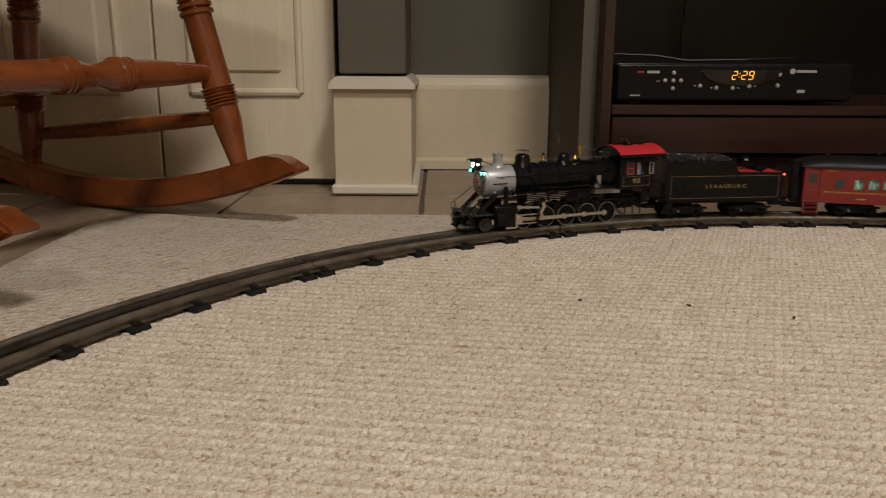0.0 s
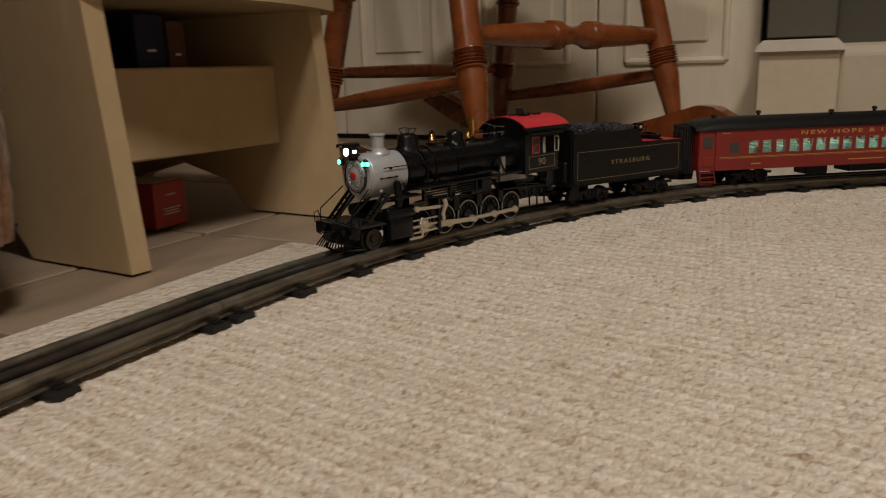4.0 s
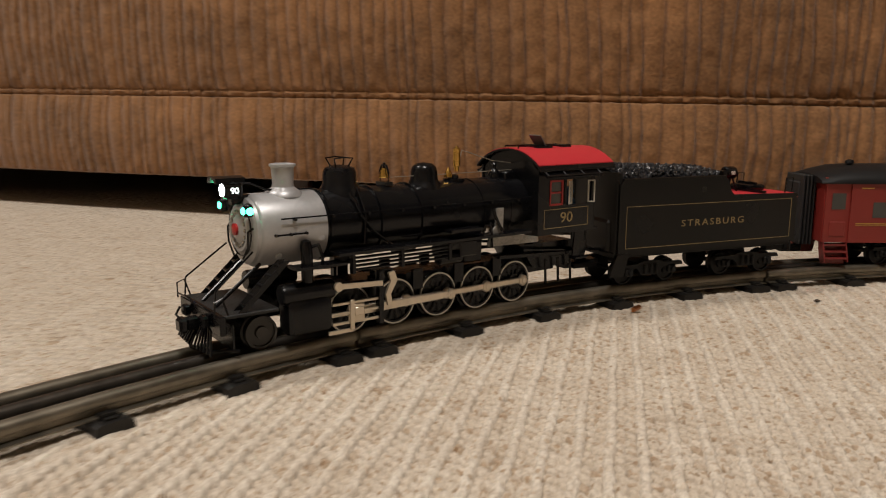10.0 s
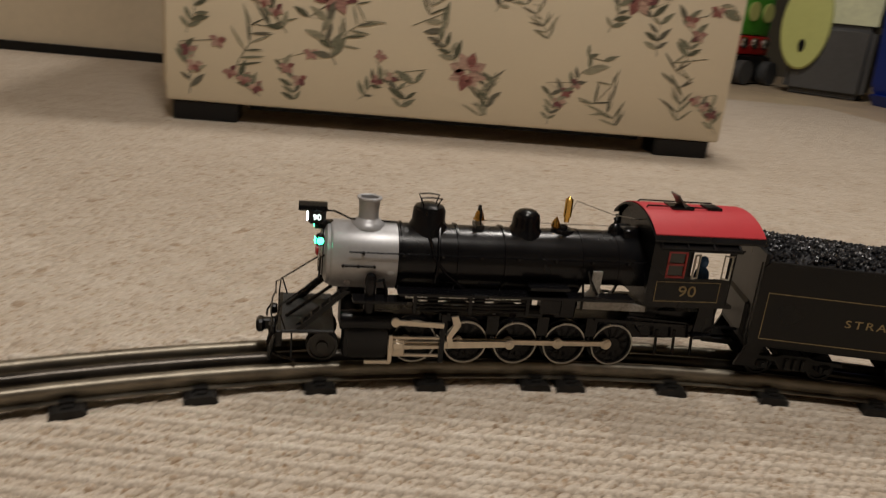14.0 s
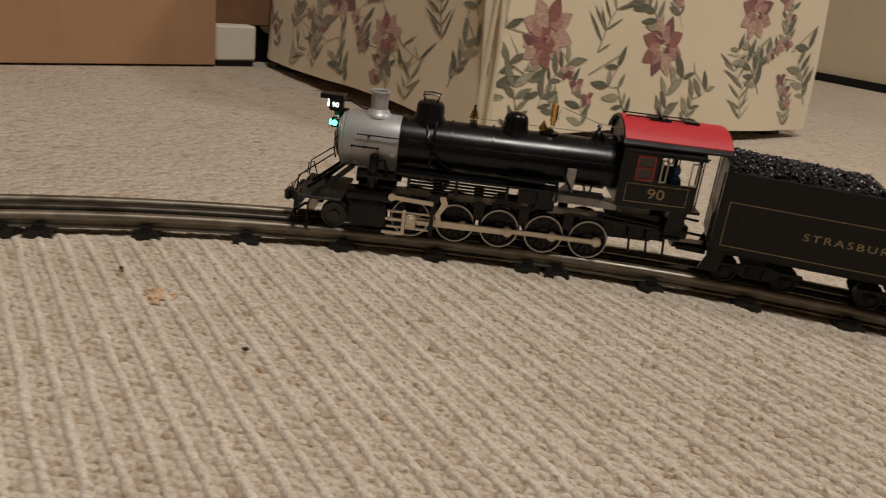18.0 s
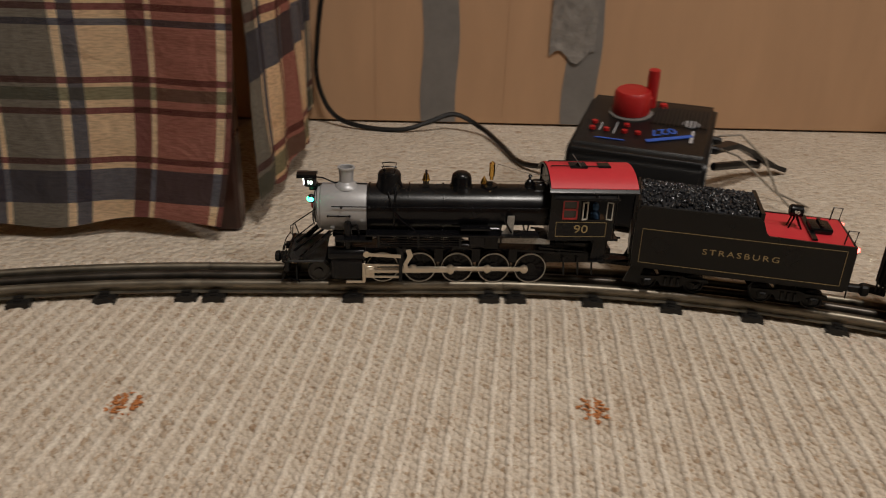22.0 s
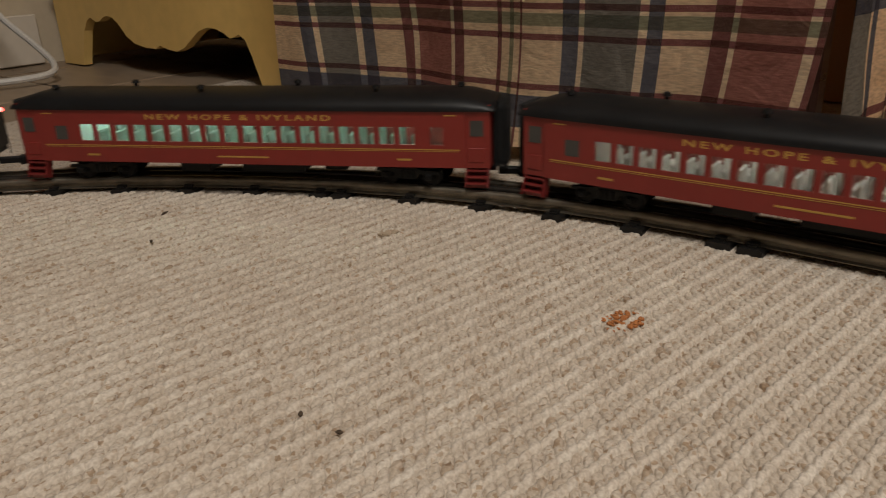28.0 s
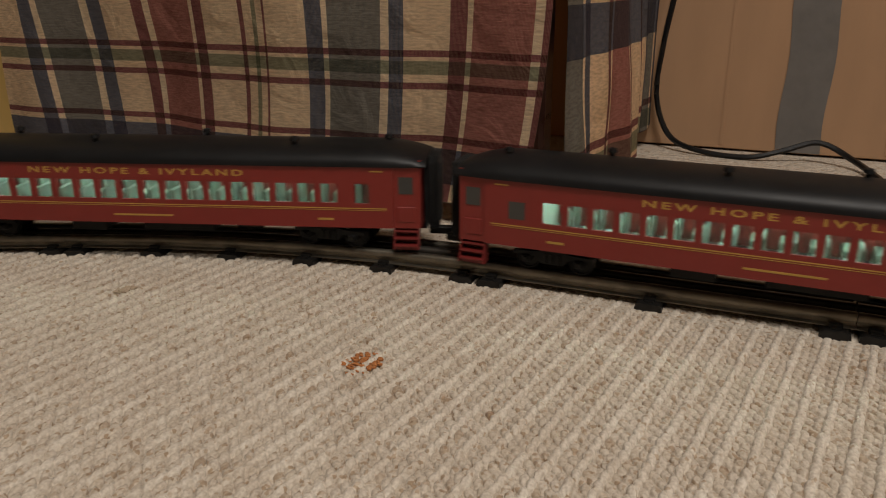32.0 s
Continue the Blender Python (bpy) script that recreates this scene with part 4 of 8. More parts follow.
def floral_ottoman():
    """A low seat with its corner towards the track."""
    c = thing("loveseat", "ivory loveseat with a printed flower cover and box pleats", "loveseat")
    a, b, d = Vector((0.905, -0.945, 0)), Vector((1.455, -0.972, 0)), Vector((0.838, -1.60, 0))

    def side(p, q, seed, name, blooms):
        n = 64
        run = (q - p)
        out = run.normalized().cross(Vector((0, 0, 1)))
        out = out if out.dot(Vector((0.3, -0.2, 0)) - p) > 0 else -out

        def cloth(s, h, proud=0.0):
            """A place on the skirt: share of its run, share of its height."""
            z = 0.018 + 0.212 * h
            wave = 0.0022 * math.sin(11 * s + 20 * z) + 0.0011 * math.sin(31 * s + 1.3)
            pt = p + run * s + out * (wave * (1 - 0.8 * h) - 0.02 * h - 0.006 * max(0, 1 - s * 30) - 0.006 * max(0, 1 - (1 - s) * 30) + proud)
            return Vector((pt.x, pt.y, z + 0.004 * math.sin(5 * s) * (1 - h)))
        part(name, sheet([[cloth(i / n, j / 12) for i in range(n + 1)] for j in range(13)]), M_FLORAL, c, smooth=True)
        print_on(c, Matrix.Identity(4), run.length, 0.208, seed, sprays(blooms, seed), drape=lambda x, y, z: cloth(x / run.length, y / 0.212, 0.0007 + 0.5 * z), pitch=0.068)
        part("welt", tube(bm_new(), [(p + run * (k / 8) - out * 0.02 + Vector((0, 0, 0.232))) for k in range(9)], 0.006), M_FLORAL, c, "ivory piping", True)
    side(a, b, 21, "skirt", HEM)
    side(a, d, 22, "skirt", SIDE)
    for k in (-1, 1):
        part("pleat", tube(bm_new(), [(0.907 + 0.010 * k, -0.947, 0.02), (0.905 + 0.008 * k, -0.950, 0.12), (0.915, -0.960, 0.23)], 0.0028), M_FLORAL, c, "folded corner pleat", True)
    o = [(0.935, -0.975), (1.452, -1.0), (1.452, -1.62), (0.872, -1.62)]
    part("base", prism(bm_new(), o, 0.022, 0.225, "z"), M_FLORAL, c)
    bm = prism(bm_new(), [(0.925, -0.962), (1.455, -0.985), (1.455, -1.63), (0.858, -1.63)], 0.238, 0.37, "z")
    bmesh.ops.bevel(bm, geom=list(bm.edges), offset=0.03, segments=3, affect="EDGES")
    part("seat_cushion", bm, M_FLORAL, c, smooth=True)
    print_on(c, panel_frame((1.43, -0.9835, 0.262), (-0.53, 0.023, 0), (0, 0, 1)), 0.48, 0.085, 25)
    for x, y in ((0.96, -1.0), (1.43, -1.02), (0.90, -1.56), (1.42, -1.57)):
        part("foot", box(bm_new(), x, y, 0.012, 0.05, 0.05, 0.024), M_BLACK, c, "low black foot")
    part("arm", box(bm_new(), 1.70, -1.30, 0.31, 0.44, 0.66, 0.56, 0.05, seg=3), M_FLORAL, c, smooth=True)
    part("foot", box(bm_new(), 1.70, -1.30, 0.016, 0.3, 0.4, 0.033), M_BLACK, c)


floral_ottoman()


def cardboard():
    b = thing("cardboard_box", "tall brown corrugated cardboard box closed with grey tape", "box")
    x, y0, y1 = 1.45, -0.888, 0.75
    part("front_wall", box(bm_new(), x + 0.003, (y0 + y1) / 2, 0.353, 0.006, y1 - y0, 0.70, 0.001), M_CARD, b)
    part("side_wall", box(bm_new(), x + 0.20, y0 + 0.003, 0.353, 0.386, 0.006, 0.70, 0.001), M_CARD, b)
    part("side_wall", box(bm_new(), x + 0.20, y1 - 0.003, 0.353, 0.386, 0.006, 0.70, 0.001), M_CARD, b)
    part("back_wall", box(bm_new(), x + 0.396, (y0 + y1) / 2, 0.353, 0.006, y1 - y0, 0.70, 0.001), M_CARD, b)
    part("top_flap", box(bm_new(), x + 0.20, (y0 + y1) / 2, 0.708, 0.41, y1 - y0, 0.006, 0.001), M_CARD, b)
    part("bottom", box(bm_new(), x + 0.20, (y0 + y1) / 2, 0.005, 0.38, y1 - y0 - 0.02, 0.004), M_CARD, b)
    for yc, w in ((-0.087, 0.052), (-0.296, 0.050)):
        rows = [[(x - 0.0006 - 0.0012 * abs(noise.noise((i * 0.9, j * 0.5, yc * 9))), yc - w / 2 + w * i / 6 + 0.002 * math.sin(j * 0.7), 0.004 + 0.69 * j / 40) for i in range(7)] for j in range(41)]
        part("tape_strip", sheet(rows), M_TAPE, b, "wrinkled grey duct tape", True)
    rows = [[(x - 0.003 - 0.004 * abs(noise.noise((i * 1.3, j * 1.1, 4))), -0.245 - 0.066 * i / 8, 0.105 + 0.11 * j / 10 + 0.01 * math.sin(i)) for i in range(9)] for j in range(11)]
    part("clear_tape", sheet(rows), M_FOIL, b, "torn shiny clear tape")
    part("fold_line", box(bm_new(), x - 0.0003, 0.005, 0.353, 0.001, 0.004, 0.69), M_CARD, b)
    part("fold_line", box(bm_new(), x - 0.0003, -0.185, 0.353, 0.001, 0.003, 0.69), M_CARD, b)


cardboard()
b = thing("cardboard_box", "darker brown cardboard carton behind the loveseat", "box")
part("carton", box(bm_new(), 1.56, -1.02, 0.40, 0.15, 0.24, 0.68, 0.002), surface("dark_carton", (0.22, 0.11, 0.05), 0.85, grain=40, stretch=(1, 1, 0.3)), b)
part("foot_block", box(bm_new(), 1.56, -1.02, 0.03, 0.12, 0.2, 0.06), M_BLACK, b)
b = thing("foam_block", "white polystyrene corner block against the cardboard", "packing block")
part("block", box(bm_new(), 1.468, -0.924, 0.036, 0.03, 0.068, 0.054, 0.003), M_WHITE, b)
# Black slab, slightly inset, between block and floor.
part("underside", box(bm_new(), 1.468, -0.924, 0.0045, 0.026, 0.06, 0.009), M_BLACK, b, "black inset slab below the white block")


def transformer():
    t = thing("train_transformer", "black toy train transformer with a red throttle handle", "transformer", pose(1.122, -0.30, 0, 0, 0, -22.5))
    # x runs away from the track, y along the front.
    o = [(-0.085, 0.006), (-0.078, 0.077), (-0.070, 0.086), (0.060, 0.107), (0.076, 0.105), (0.084, 0.097), (0.088, 0.006)]
    bm = prism(bm_new(), o, -0.070, 0.070, "y")
    bmesh.ops.bevel(bm, geom=list(bm.edges), offset=0.005, segments=3, affect="EDGES", clamp_overlap=True)
    part("case", bm, surface("black_case", (0.005, 0.005, 0.0055), 0.36, grain=700, spread=0.25, bump=0.3, spec=0.3), t, "moulded black plastic case", True)
    lean = math.atan2(0.021, 0.130)
    top = Matrix.Translation((-0.005, 0, 0.0967)) @ Matrix.Rotation(-lean, 4, "Y")
    grille = surface("vent_black", (0.004, 0.004, 0.004), 0.6)
    first = None
    for k in range(14):
        at = top @ Matrix.Translation((0.026 + 0.0 * k, -0.006 - 0.0042 * k, 0.001))
        if first is None:
            first = part("vent_slot", box(bm_new(), 0, 0, 0, 0.045, 0.0022, 0.002), grille, t, m=at)
        else:
            again(first, at)
    part("dial", lathe(bm_new(), [(0.024, 0), (0.024, 0.0012), (0.022, 0.0016)], top @ Matrix.Translation((0.026, 0.020, 0.0)), 28), surface("grey_dial", (0.14, 0.135, 0.13), 0.4), t, "grey speed dial ring", True)
    part("throttle", lathe(bm_new(), [(0.020, 0.002), (0.0205, 0.004), (0.0195, 0.024), (0.017, 0.027), (0.001, 0.028)], top @ Matrix.Translation((0.026, 0.020, 0.0)), 28), M_RED, t, "round red throttle knob", True)
    part("handle", lathe(bm_new(), [(0.006, 0.005), (0.0065, 0.040), (0.006, 0.047), (0.001, 0.048)], top @ Matrix.Translation((0.038, 0.001, 0.0)), 16), M_RED, t, "upright red handle", True)
    part("arm", box(bm_new(), 0.032, 0.010, 0.013, 0.014, 0.022, 0.016, 0.003, m=top), M_RED, t)
    red, blue, pale = M_RED, surface("blue_lettering", (0.03, 0.10, 0.45), 0.5), surface("pale_lettering_case", (0.4, 0.4, 0.42), 0.5)
    for x, y in ((-0.028, 0.052), (-0.012, 0.052), (-0.028, 0.037), (-0.028, 0.018), (-0.012, 0.018), (-0.028, 0.004)):
        part("button", lathe(bm_new(), [(0.0032, 0), (0.003, 0.003), (0.001, 0.0036)], top @ Matrix.Translation((x, y, 0.0003)), 12), red, t, "small red button")
    for x, y, sx, sy, mat in ((-0.02, -0.050, 0.030, 0.003, pale), (-0.02, 0.0285, 0.03, 0.0012, pale), (-0.02, 0.044, 0.02, 0.0012, pale), (0.03, 0.008, 0.03, 0.0015, pale), (-0.048, 0.03, 0.002, 0.03, blue)):
        part("marking", box(bm_new(), x, y, 0.0006, sx, sy, 0.0007, m=top), mat, t)
    slant = top @ Matrix.Translation((-0.016, -0.020, 0.0008)) @ Matrix(((-0.5, -0.87, 0, 0), (0.87, -0.5, 0, 0), (0, 0, 1, 0), (0, 0, 0, 1)))
    writing("lettering", "027", 0.019, blue, t, slant, "blue model number", 1.0, 0.0003)
    part("marking", box(bm_new(), 0, 0.0165, 0, 0.050, 0.0060, 0.0006, m=slant), blue, t)
    part("emblem", lathe(bm_new(), [(0.009, 0), (0.009, 0.0008)], top @ Matrix.Translation((0.012, -0.046, 0.0003)), 20), pale, t, "pale round emblem")
    part("lamp_lens", lathe(bm_new(), [(0.005, 0), (0.004, 0.004), (0.001, 0.005)], top @ Matrix.Translation((0.052, -0.012, 0.0)), 14), red, t, "red jewel lens")
    for k in range(5):
        part("rating_line", box(bm_new(), 0.0 + 0.004 * (k % 2), -0.0704, 0.040 + 0.008 * k, 0.085, 0.0006, 0.003), surface("grey_print", (0.16, 0.16, 0.16), 0.6), t)
    for x, z in ((0.045, 0.075), (0.06, 0.06)):
        part("terminal", lathe(bm_new(), [(0.005, 0), (0.005, 0.006), (0.003, 0.010)], Matrix.Translation((x, -0.070, z)) @ Matrix.Rotation(radians(90), 4, "X"), 12), M_BLACK, t)


transformer()
tagged(part("track_wire", tube(bm_new(), [(1.155, -0.395, 0.075), (1.150, -0.42, 0.078), (1.135, -0.445, 0.055), (1.12, -0.46, 0.02), (1.10, -0.475, 0.004), (1.06, -0.47, 0.003), (1.035, -0.44, 0.003), (1.00, -0.435, 0.004), (0.96, -0.43, 0.005), (0.925, -0.415, 0.010)], 0.0013), M_WIRE), "thin grey wire from the transformer to the track", "wire")
tagged(part("track_wire", tube(bm_new(), [(1.165, -0.395, 0.06), (1.16, -0.425, 0.05), (1.15, -0.47, 0.012), (1.12, -0.50, 0.003), (1.08, -0.465, 0.003), (1.05, -0.42, 0.003), (1.00, -0.40, 0.003), (0.95, -0.39, 0.005), (0.928, -0.382, 0.010)], 0.0013), M_WIRE), "thin grey wire curling on the carpet", "wire")
b = thing("cable_plug", "short black lead with a plug lying on the carpet", "cable")
part("lead", tube(bm_new(), [(1.17, -0.40, 0.055), (1.19, -0.43, 0.055), (1.215, -0.46, 0.04), (1.24, -0.505, 0.014), (1.25, -0.525, 0.006)], 0.0065, 8, [(-0.008, -0.003), (0.008, -0.003), (0.008, 0.003), (-0.008, 0.003)]), M_BLACK, b)
part("plug", tube(bm_new(), [(1.165, -0.40, 0.035), (1.19, -0.44, 0.030), (1.225, -0.475, 0.020), (1.245, -0.49, 0.012)], 0.005), M_BLACK, b)
tagged(part("power_cable", tube(bm_new(), eased([(1.20, -0.24, 0.02), (1.25, -0.19, 0.006), (1.33, -0.17, 0.006), (1.39, -0.15, 0.010), (1.41, -0.11, 0.026), (1.405, -0.07, 0.014), (1.40, -0.03, 0.004), (1.41, 0.03, 0.006), (1.43, 0.07, 0.02), (1.435, 0.09, 0.07), (1.43, 0.085, 0.14), (1.435, 0.075, 0.22), (1.43, 0.07, 0.35), (1.43, 0.06, 0.6)]), 0.0035), M_BLACK, smooth=True), "black power cord along the cardboard box", "cable")


def plaid_table():
    t = thing("side_table", "dark wooden table hidden under a hanging cloth", "table")
    part("tabletop", box(bm_new(), 1.245, 0.425, 0.63, 0.43, 0.64, 0.025, 0.004), M_DARKWOOD, t)
    for x, y in ((1.045, 0.135), (1.045, 0.72), (1.42, 0.135), (1.42, 0.72)):
        part("leg", box(bm_new(), x, y, 0.309, 0.028, 0.028, 0.617, 0.004), M_DARKWOOD, t, "dark reddish-brown square leg")
    c = thing("tablecloth", "plaid cotton cloth in tan, navy and wine hanging to the floor", "tablecloth")

    def hang(name, p, q, lo, hi, flare, u0, seed, lead=0.0, trail=0.0, drop=lambda z: z, slant=0.0):
        n, k = 90, 34
        run, out = Vector(q) - Vector(p), None
        out = run.normalized().cross(Vector((0, 0, 1)))
        if out.dot(Vector((0.3, 0, 0)) - Vector(p)) < 0:
            out = -out
        rows, uvs = [], []
        for j in range(k + 1):
            row, uvr = [], []
            f = j / k
            for i in range(n + 1):
                s = i / n
                z = hi + (lo(s) - hi) * f
                fold = (0.008 * math.sin(11 * s * run.length / 0.6 + seed) + 0.0028 * math.sin(37 * s + 2 * seed + 3 * f) + 0.012 * noise.noise((s * 5, f * 3, seed))) * f
                pt = Vector(p) + run * (s * (1 - (lead + trail) * f ** 5) + lead * f ** 5) + out * (flare(s) * f + fold + 0.002 * noise.noise((s * 12, f * 9, seed)))
                row.append((pt.x, pt.y, z))
                uvr.append((u0 + s * run.length - slant * (1 - s) * (0.14 - z), drop(z)))
            rows.append(row)
            uvs += uvr
        bm = sheet(rows)
        layer = bm.loops.layers.uv.new("cloth")
        bm.verts.index_update()
        for f in bm.faces:
            for loop in f.loops:
                loop[layer].uv = uvs[loop.vert.index]
        bmesh.ops.solidify(bm, geom=list(bm.faces), thickness=0.0012)
        part(name, bm, M_PLAID, c, smooth=True)
    hang("front_drop", (1.025, 0.755, 0), (1.025, 0.104, 0), lambda s: 0.021 - 0.006 * math.sin(3 * s) + 0.003 * math.sin(23 * s), 0.648, lambda s: 0.012 + 0.01 * s, 0.0, 1, 0.0, 0.045, slant=0.16)
    hang("side_drop", (1.012, 0.104, 0), (1.455, 0.104, 0), lambda s: 0.020 + 0.010 * s + 0.006 * math.sin(19 * s), 0.648, lambda s: 0.012, 0.078, 4, 0.07, 0.0, lambda z: 0.038 + 0.7 * (z - 0.149))
    part("top_cloth", box(bm_new(), 1.24, 0.43, 0.6475, 0.45, 0.66, 0.004), surface("plaid_top", (0.30, 0.20, 0.14), 0.95, grain=300), c)


plaid_table()


def mustard_cabinet():
    c = thing("cabinet", "mustard painted cabinet with a scalloped apron", "cabinet")
    y0, y1 = 0.86, 1.635
    arch = [(y1, 0.001), (1.556, 0.001), (1.550, 0.020), (1.528, 0.070), (1.510, 0.091), (1.495, 0.097), (1.483, 0.092), (1.474, 0.089), (1.458, 0.092), (1.444, 0.099), (1.430, 0.102), (1.414, 0.100), (1.395, 0.090), (1.370, 0.066), (1.345, 0.054),
            (1.311, 0.049), (1.275, 0.048), (1.262, 0.055), (1.240, 0.050), (1.209, 0.047), (1.184, 0.055), (1.160, 0.070), (1.135, 0.085), (1.110, 0.092), (1.088, 0.091), (1.066, 0.085), (1.050, 0.077), (1.040, 0.079), (1.025, 0.084), (1.010, 0.076), (0.998, 0.052), (0.985, 0.020), (0.978, 0.001), (y0, 0.001)]
    o = arch + [(y0, 0.172), (y1, 0.172)]
    part("apron", prism(bm_new(), o, 1.150, 1.168, "x"), M_YELLOW, c, "mustard apron cut in wavy scallops")
    part("front_board", box(bm_new(), 1.154, (y0 + y1) / 2, 0.42, 0.018, y1 - y0, 0.49, 0.003), M_YELLOW, c)
    part("shelf_lip", box(bm_new(), 1.150, (y0 + y1) / 2, 0.178, 0.030, y1 - y0, 0.010, 0.003), M_YELLOW, c)
    part("side_panel", box(bm_new(), 1.35, y1 - 0.009, 0.34, 0.36, 0.018, 0.66, 0.002), M_YELLOW, c)
    part("side_panel", box(bm_new(), 1.35, y0 + 0.009, 0.34, 0.36, 0.018, 0.66, 0.002), M_YELLOW, c)
    part("back_panel", box(bm_new(), 1.54, (y0 + y1) / 2, 0.34, 0.01, y1 - y0, 0.66), M_DARKWOOD, c)
    part("top", box(bm_new(), 1.34, (y0 + y1) / 2, 0.682, 0.44, y1 - y0 + 0.02, 0.02, 0.004), M_YELLOW, c)
    part("bottom_board", box(bm_new(), 1.35, (y0 + y1) / 2, 0.182, 0.36, y1 - y0 - 0.04, 0.012), M_DARKWOOD, c)


mustard_cabinet()
tagged(part("white_cable", tube(bm_new(), eased([(0.98, 1.62, 0.35), (0.99, 1.60, 0.20), (1.0, 1.55, 0.12), (1.03, 1.49, 0.06), (1.035, 1.44, 0.030), (1.01, 1.40, 0.016), (0.95, 1.40, 0.012), (0.88, 1.44, 0.010), (0.80, 1.5, 0.008), (0.7, 1.55, 0.006)]), 0.006, 8), M_CORD, smooth=True), "thick white cable looping over the tiles", "cable")
tagged(part("baseboard", box(bm_new(), 0.97, 1.69, 0.05, 0.32, 0.016, 0.10, 0.002), M_TRIM), kind="structure", label="white baseboard in the corner", category="baseboard")


def far_corner():
    b = thing("storage_bin", "royal blue plastic storage bin with a moulded grip", "bin", pose(-2.05, -3.17, 0, 0, 0, 4))
    o = [(-0.15, 0), (0.15, 0), (0.17, 0.03), (0.21, 0.62), (-0.21, 0.62), (-0.17, 0.03)]
    bm = prism(bm_new(), o, -0.225, 0.225, "y")
    bmesh.ops.bevel(bm, geom=list(bm.edges), offset=0.045, segments=3, affect="EDGES")
    part("tub", bm, M_BLUE, b, smooth=True)
    part("rim", box(bm_new(), 0, 0, 0.62, 0.47, 0.50, 0.03, 0.01, seg=2), M_BLUE, b, smooth=True)
    part("grip", lathe(bm_new(), [(0.075, 0), (0.07, 0.012), (0.055, 0.014), (0.05, 0.004)], Matrix.Translation((0.178, 0.105, 0.16)) @ Matrix.Rotation(radians(86), 4, "Y") @ Matrix.Diagonal((1.6, 0.9, 1, 1)), 24), M_BLUE, b, "oval moulded grip", True)
    g = thing("litter_bin", "grey bin with a pale lime domed lid panel", "bin", pose(-1.87, -3.62, 0, 0, 0, 50))
    bm = prism(bm_new(), [(-0.14, 0), (0.145, 0), (0.165, 0.28), (-0.16, 0.28)], -0.15, 0.15, "y")
    bmesh.ops.bevel(bm, geom=list(bm.edges), offset=0.025, segments=3, affect="EDGES")
    part("tub", bm, M_GREYBIN, g, smooth=True)
    part("hood", prism(bm_new(), [(-0.16, 0.281), (0.15, 0.281), (0.14, 0.38), (0.02, 0.50), (-0.13, 0.40)], -0.11, 0.145, "y"), surface("cream_hood", (0.62, 0.64, 0.42), 0.5), g, "pale folded hood")
    part("face_panel", lathe(bm_new(), [(0.105, 0), (0.10, 0.008)], Matrix.Translation((0.168, -0.105, 0.27)) @ Matrix.Rotation(radians(90), 4, "Y") @ Matrix.Diagonal((1.7, 0.88, 1, 1)), 28), M_LIME, g, "lime oval panel", True)
    part("slot", lathe(bm_new(), [(0.016, 0), (0.016, 0.002)], Matrix.Translation((0.1765, -0.105, 0.185)) @ Matrix.Rotation(radians(90), 4, "Y") @ Matrix.Diagonal((1.6, 0.8, 1, 1)), 16), M_BLACK, g, "dark oval slot")
    w = thing("wooden_post", "reddish wooden table leg standing on the carpet", "table leg", pose(-2.0, -2.80, 0))
    part("post", box(bm_new(), 0, 0, 0.35, 0.055, 0.055, 0.70, 0.006), wood("red_oak", (0.26, 0.075, 0.03), 0.35, (9, 9, 1), 0.2), w)
    part("apron", box(bm_new(), -0.2, 0.06, 0.68, 0.5, 0.06, 0.05), M_DARKWOOD, w)
    # Made-up shelf: black boards paint the cavity's darkness, the top shades it.
    s = thing("low_shelf", "made-up black shelf standing in for the dark cavity behind the sofa", "shelf", pose(-2.35, -2.62, 0))
    part("board", box(bm_new(), 0, 0, 0.045, 0.5, 0.5, 0.03, 0.004), M_DARKWOOD, s)
    part("back", box(bm_new(), -0.26, -0.43, 0.405, 0.02, 1.16, 0.69), M_BLACK, s)
    part("shelf_top", box(bm_new(), -0.02, -0.06, 0.763, 0.50, 0.50, 0.025, 0.004), M_DARKWOOD, s)
    part("side_panel", box(bm_new(), -0.02, 0.20, 0.405, 0.46, 0.02, 0.69), M_BLACK, s)
    part("foot", box(bm_new(), 0, 0, 0.015, 0.4, 0.4, 0.03), M_BLACK, s)
    for k, (x, y, z, sx, sy, sz, mat, label) in enumerate(((-1.60, -3.90, 0.06, 0.30, 0.16, 0.12, M_BLACK, "black toy truck body on the floor"), (-1.60, -3.90, 0.16, 0.26, 0.14, 0.08, M_RED, "red toy truck hood"), (-1.60, -3.92, 0.30, 0.22, 0.16, 0.20, M_GREEN, "green toy with yellow discs"))):
        t = thing("toy", label, "toy", pose(x, y, 0, 0, 0, 30), group="toys in the far corner")
        part("body", box(bm_new(), 0, 0, z, sx, sy, sz, 0.015, seg=2), mat, t, smooth=True)
        if k == 0:
            for dx in (-0.1, 0.1):
                part("wheel", lathe(bm_new(), [(0.05, 0), (0.05, 0.04)], Matrix.Translation((dx, 0.12, 0.05)) @ Matrix.Rotation(radians(90), 4, "X"), 20), surface("grey_tyre", (0.05, 0.05, 0.05), 0.7), t, "ridged grey tyre", True)
        if k == 1:
            for dx in (-0.08, 0.0, 0.08):
                part("chrome", lathe(bm_new(), [(0.025, 0), (0.02, 0.012), (0.005, 0.016)], Matrix.Translation((dx, 0.07, 0.17)) @ Matrix.Rotation(radians(-90), 4, "X"), 16), surface("chrome", (0.6, 0.6, 0.6), 0.1, 1.0), t, "chrome disc", True)
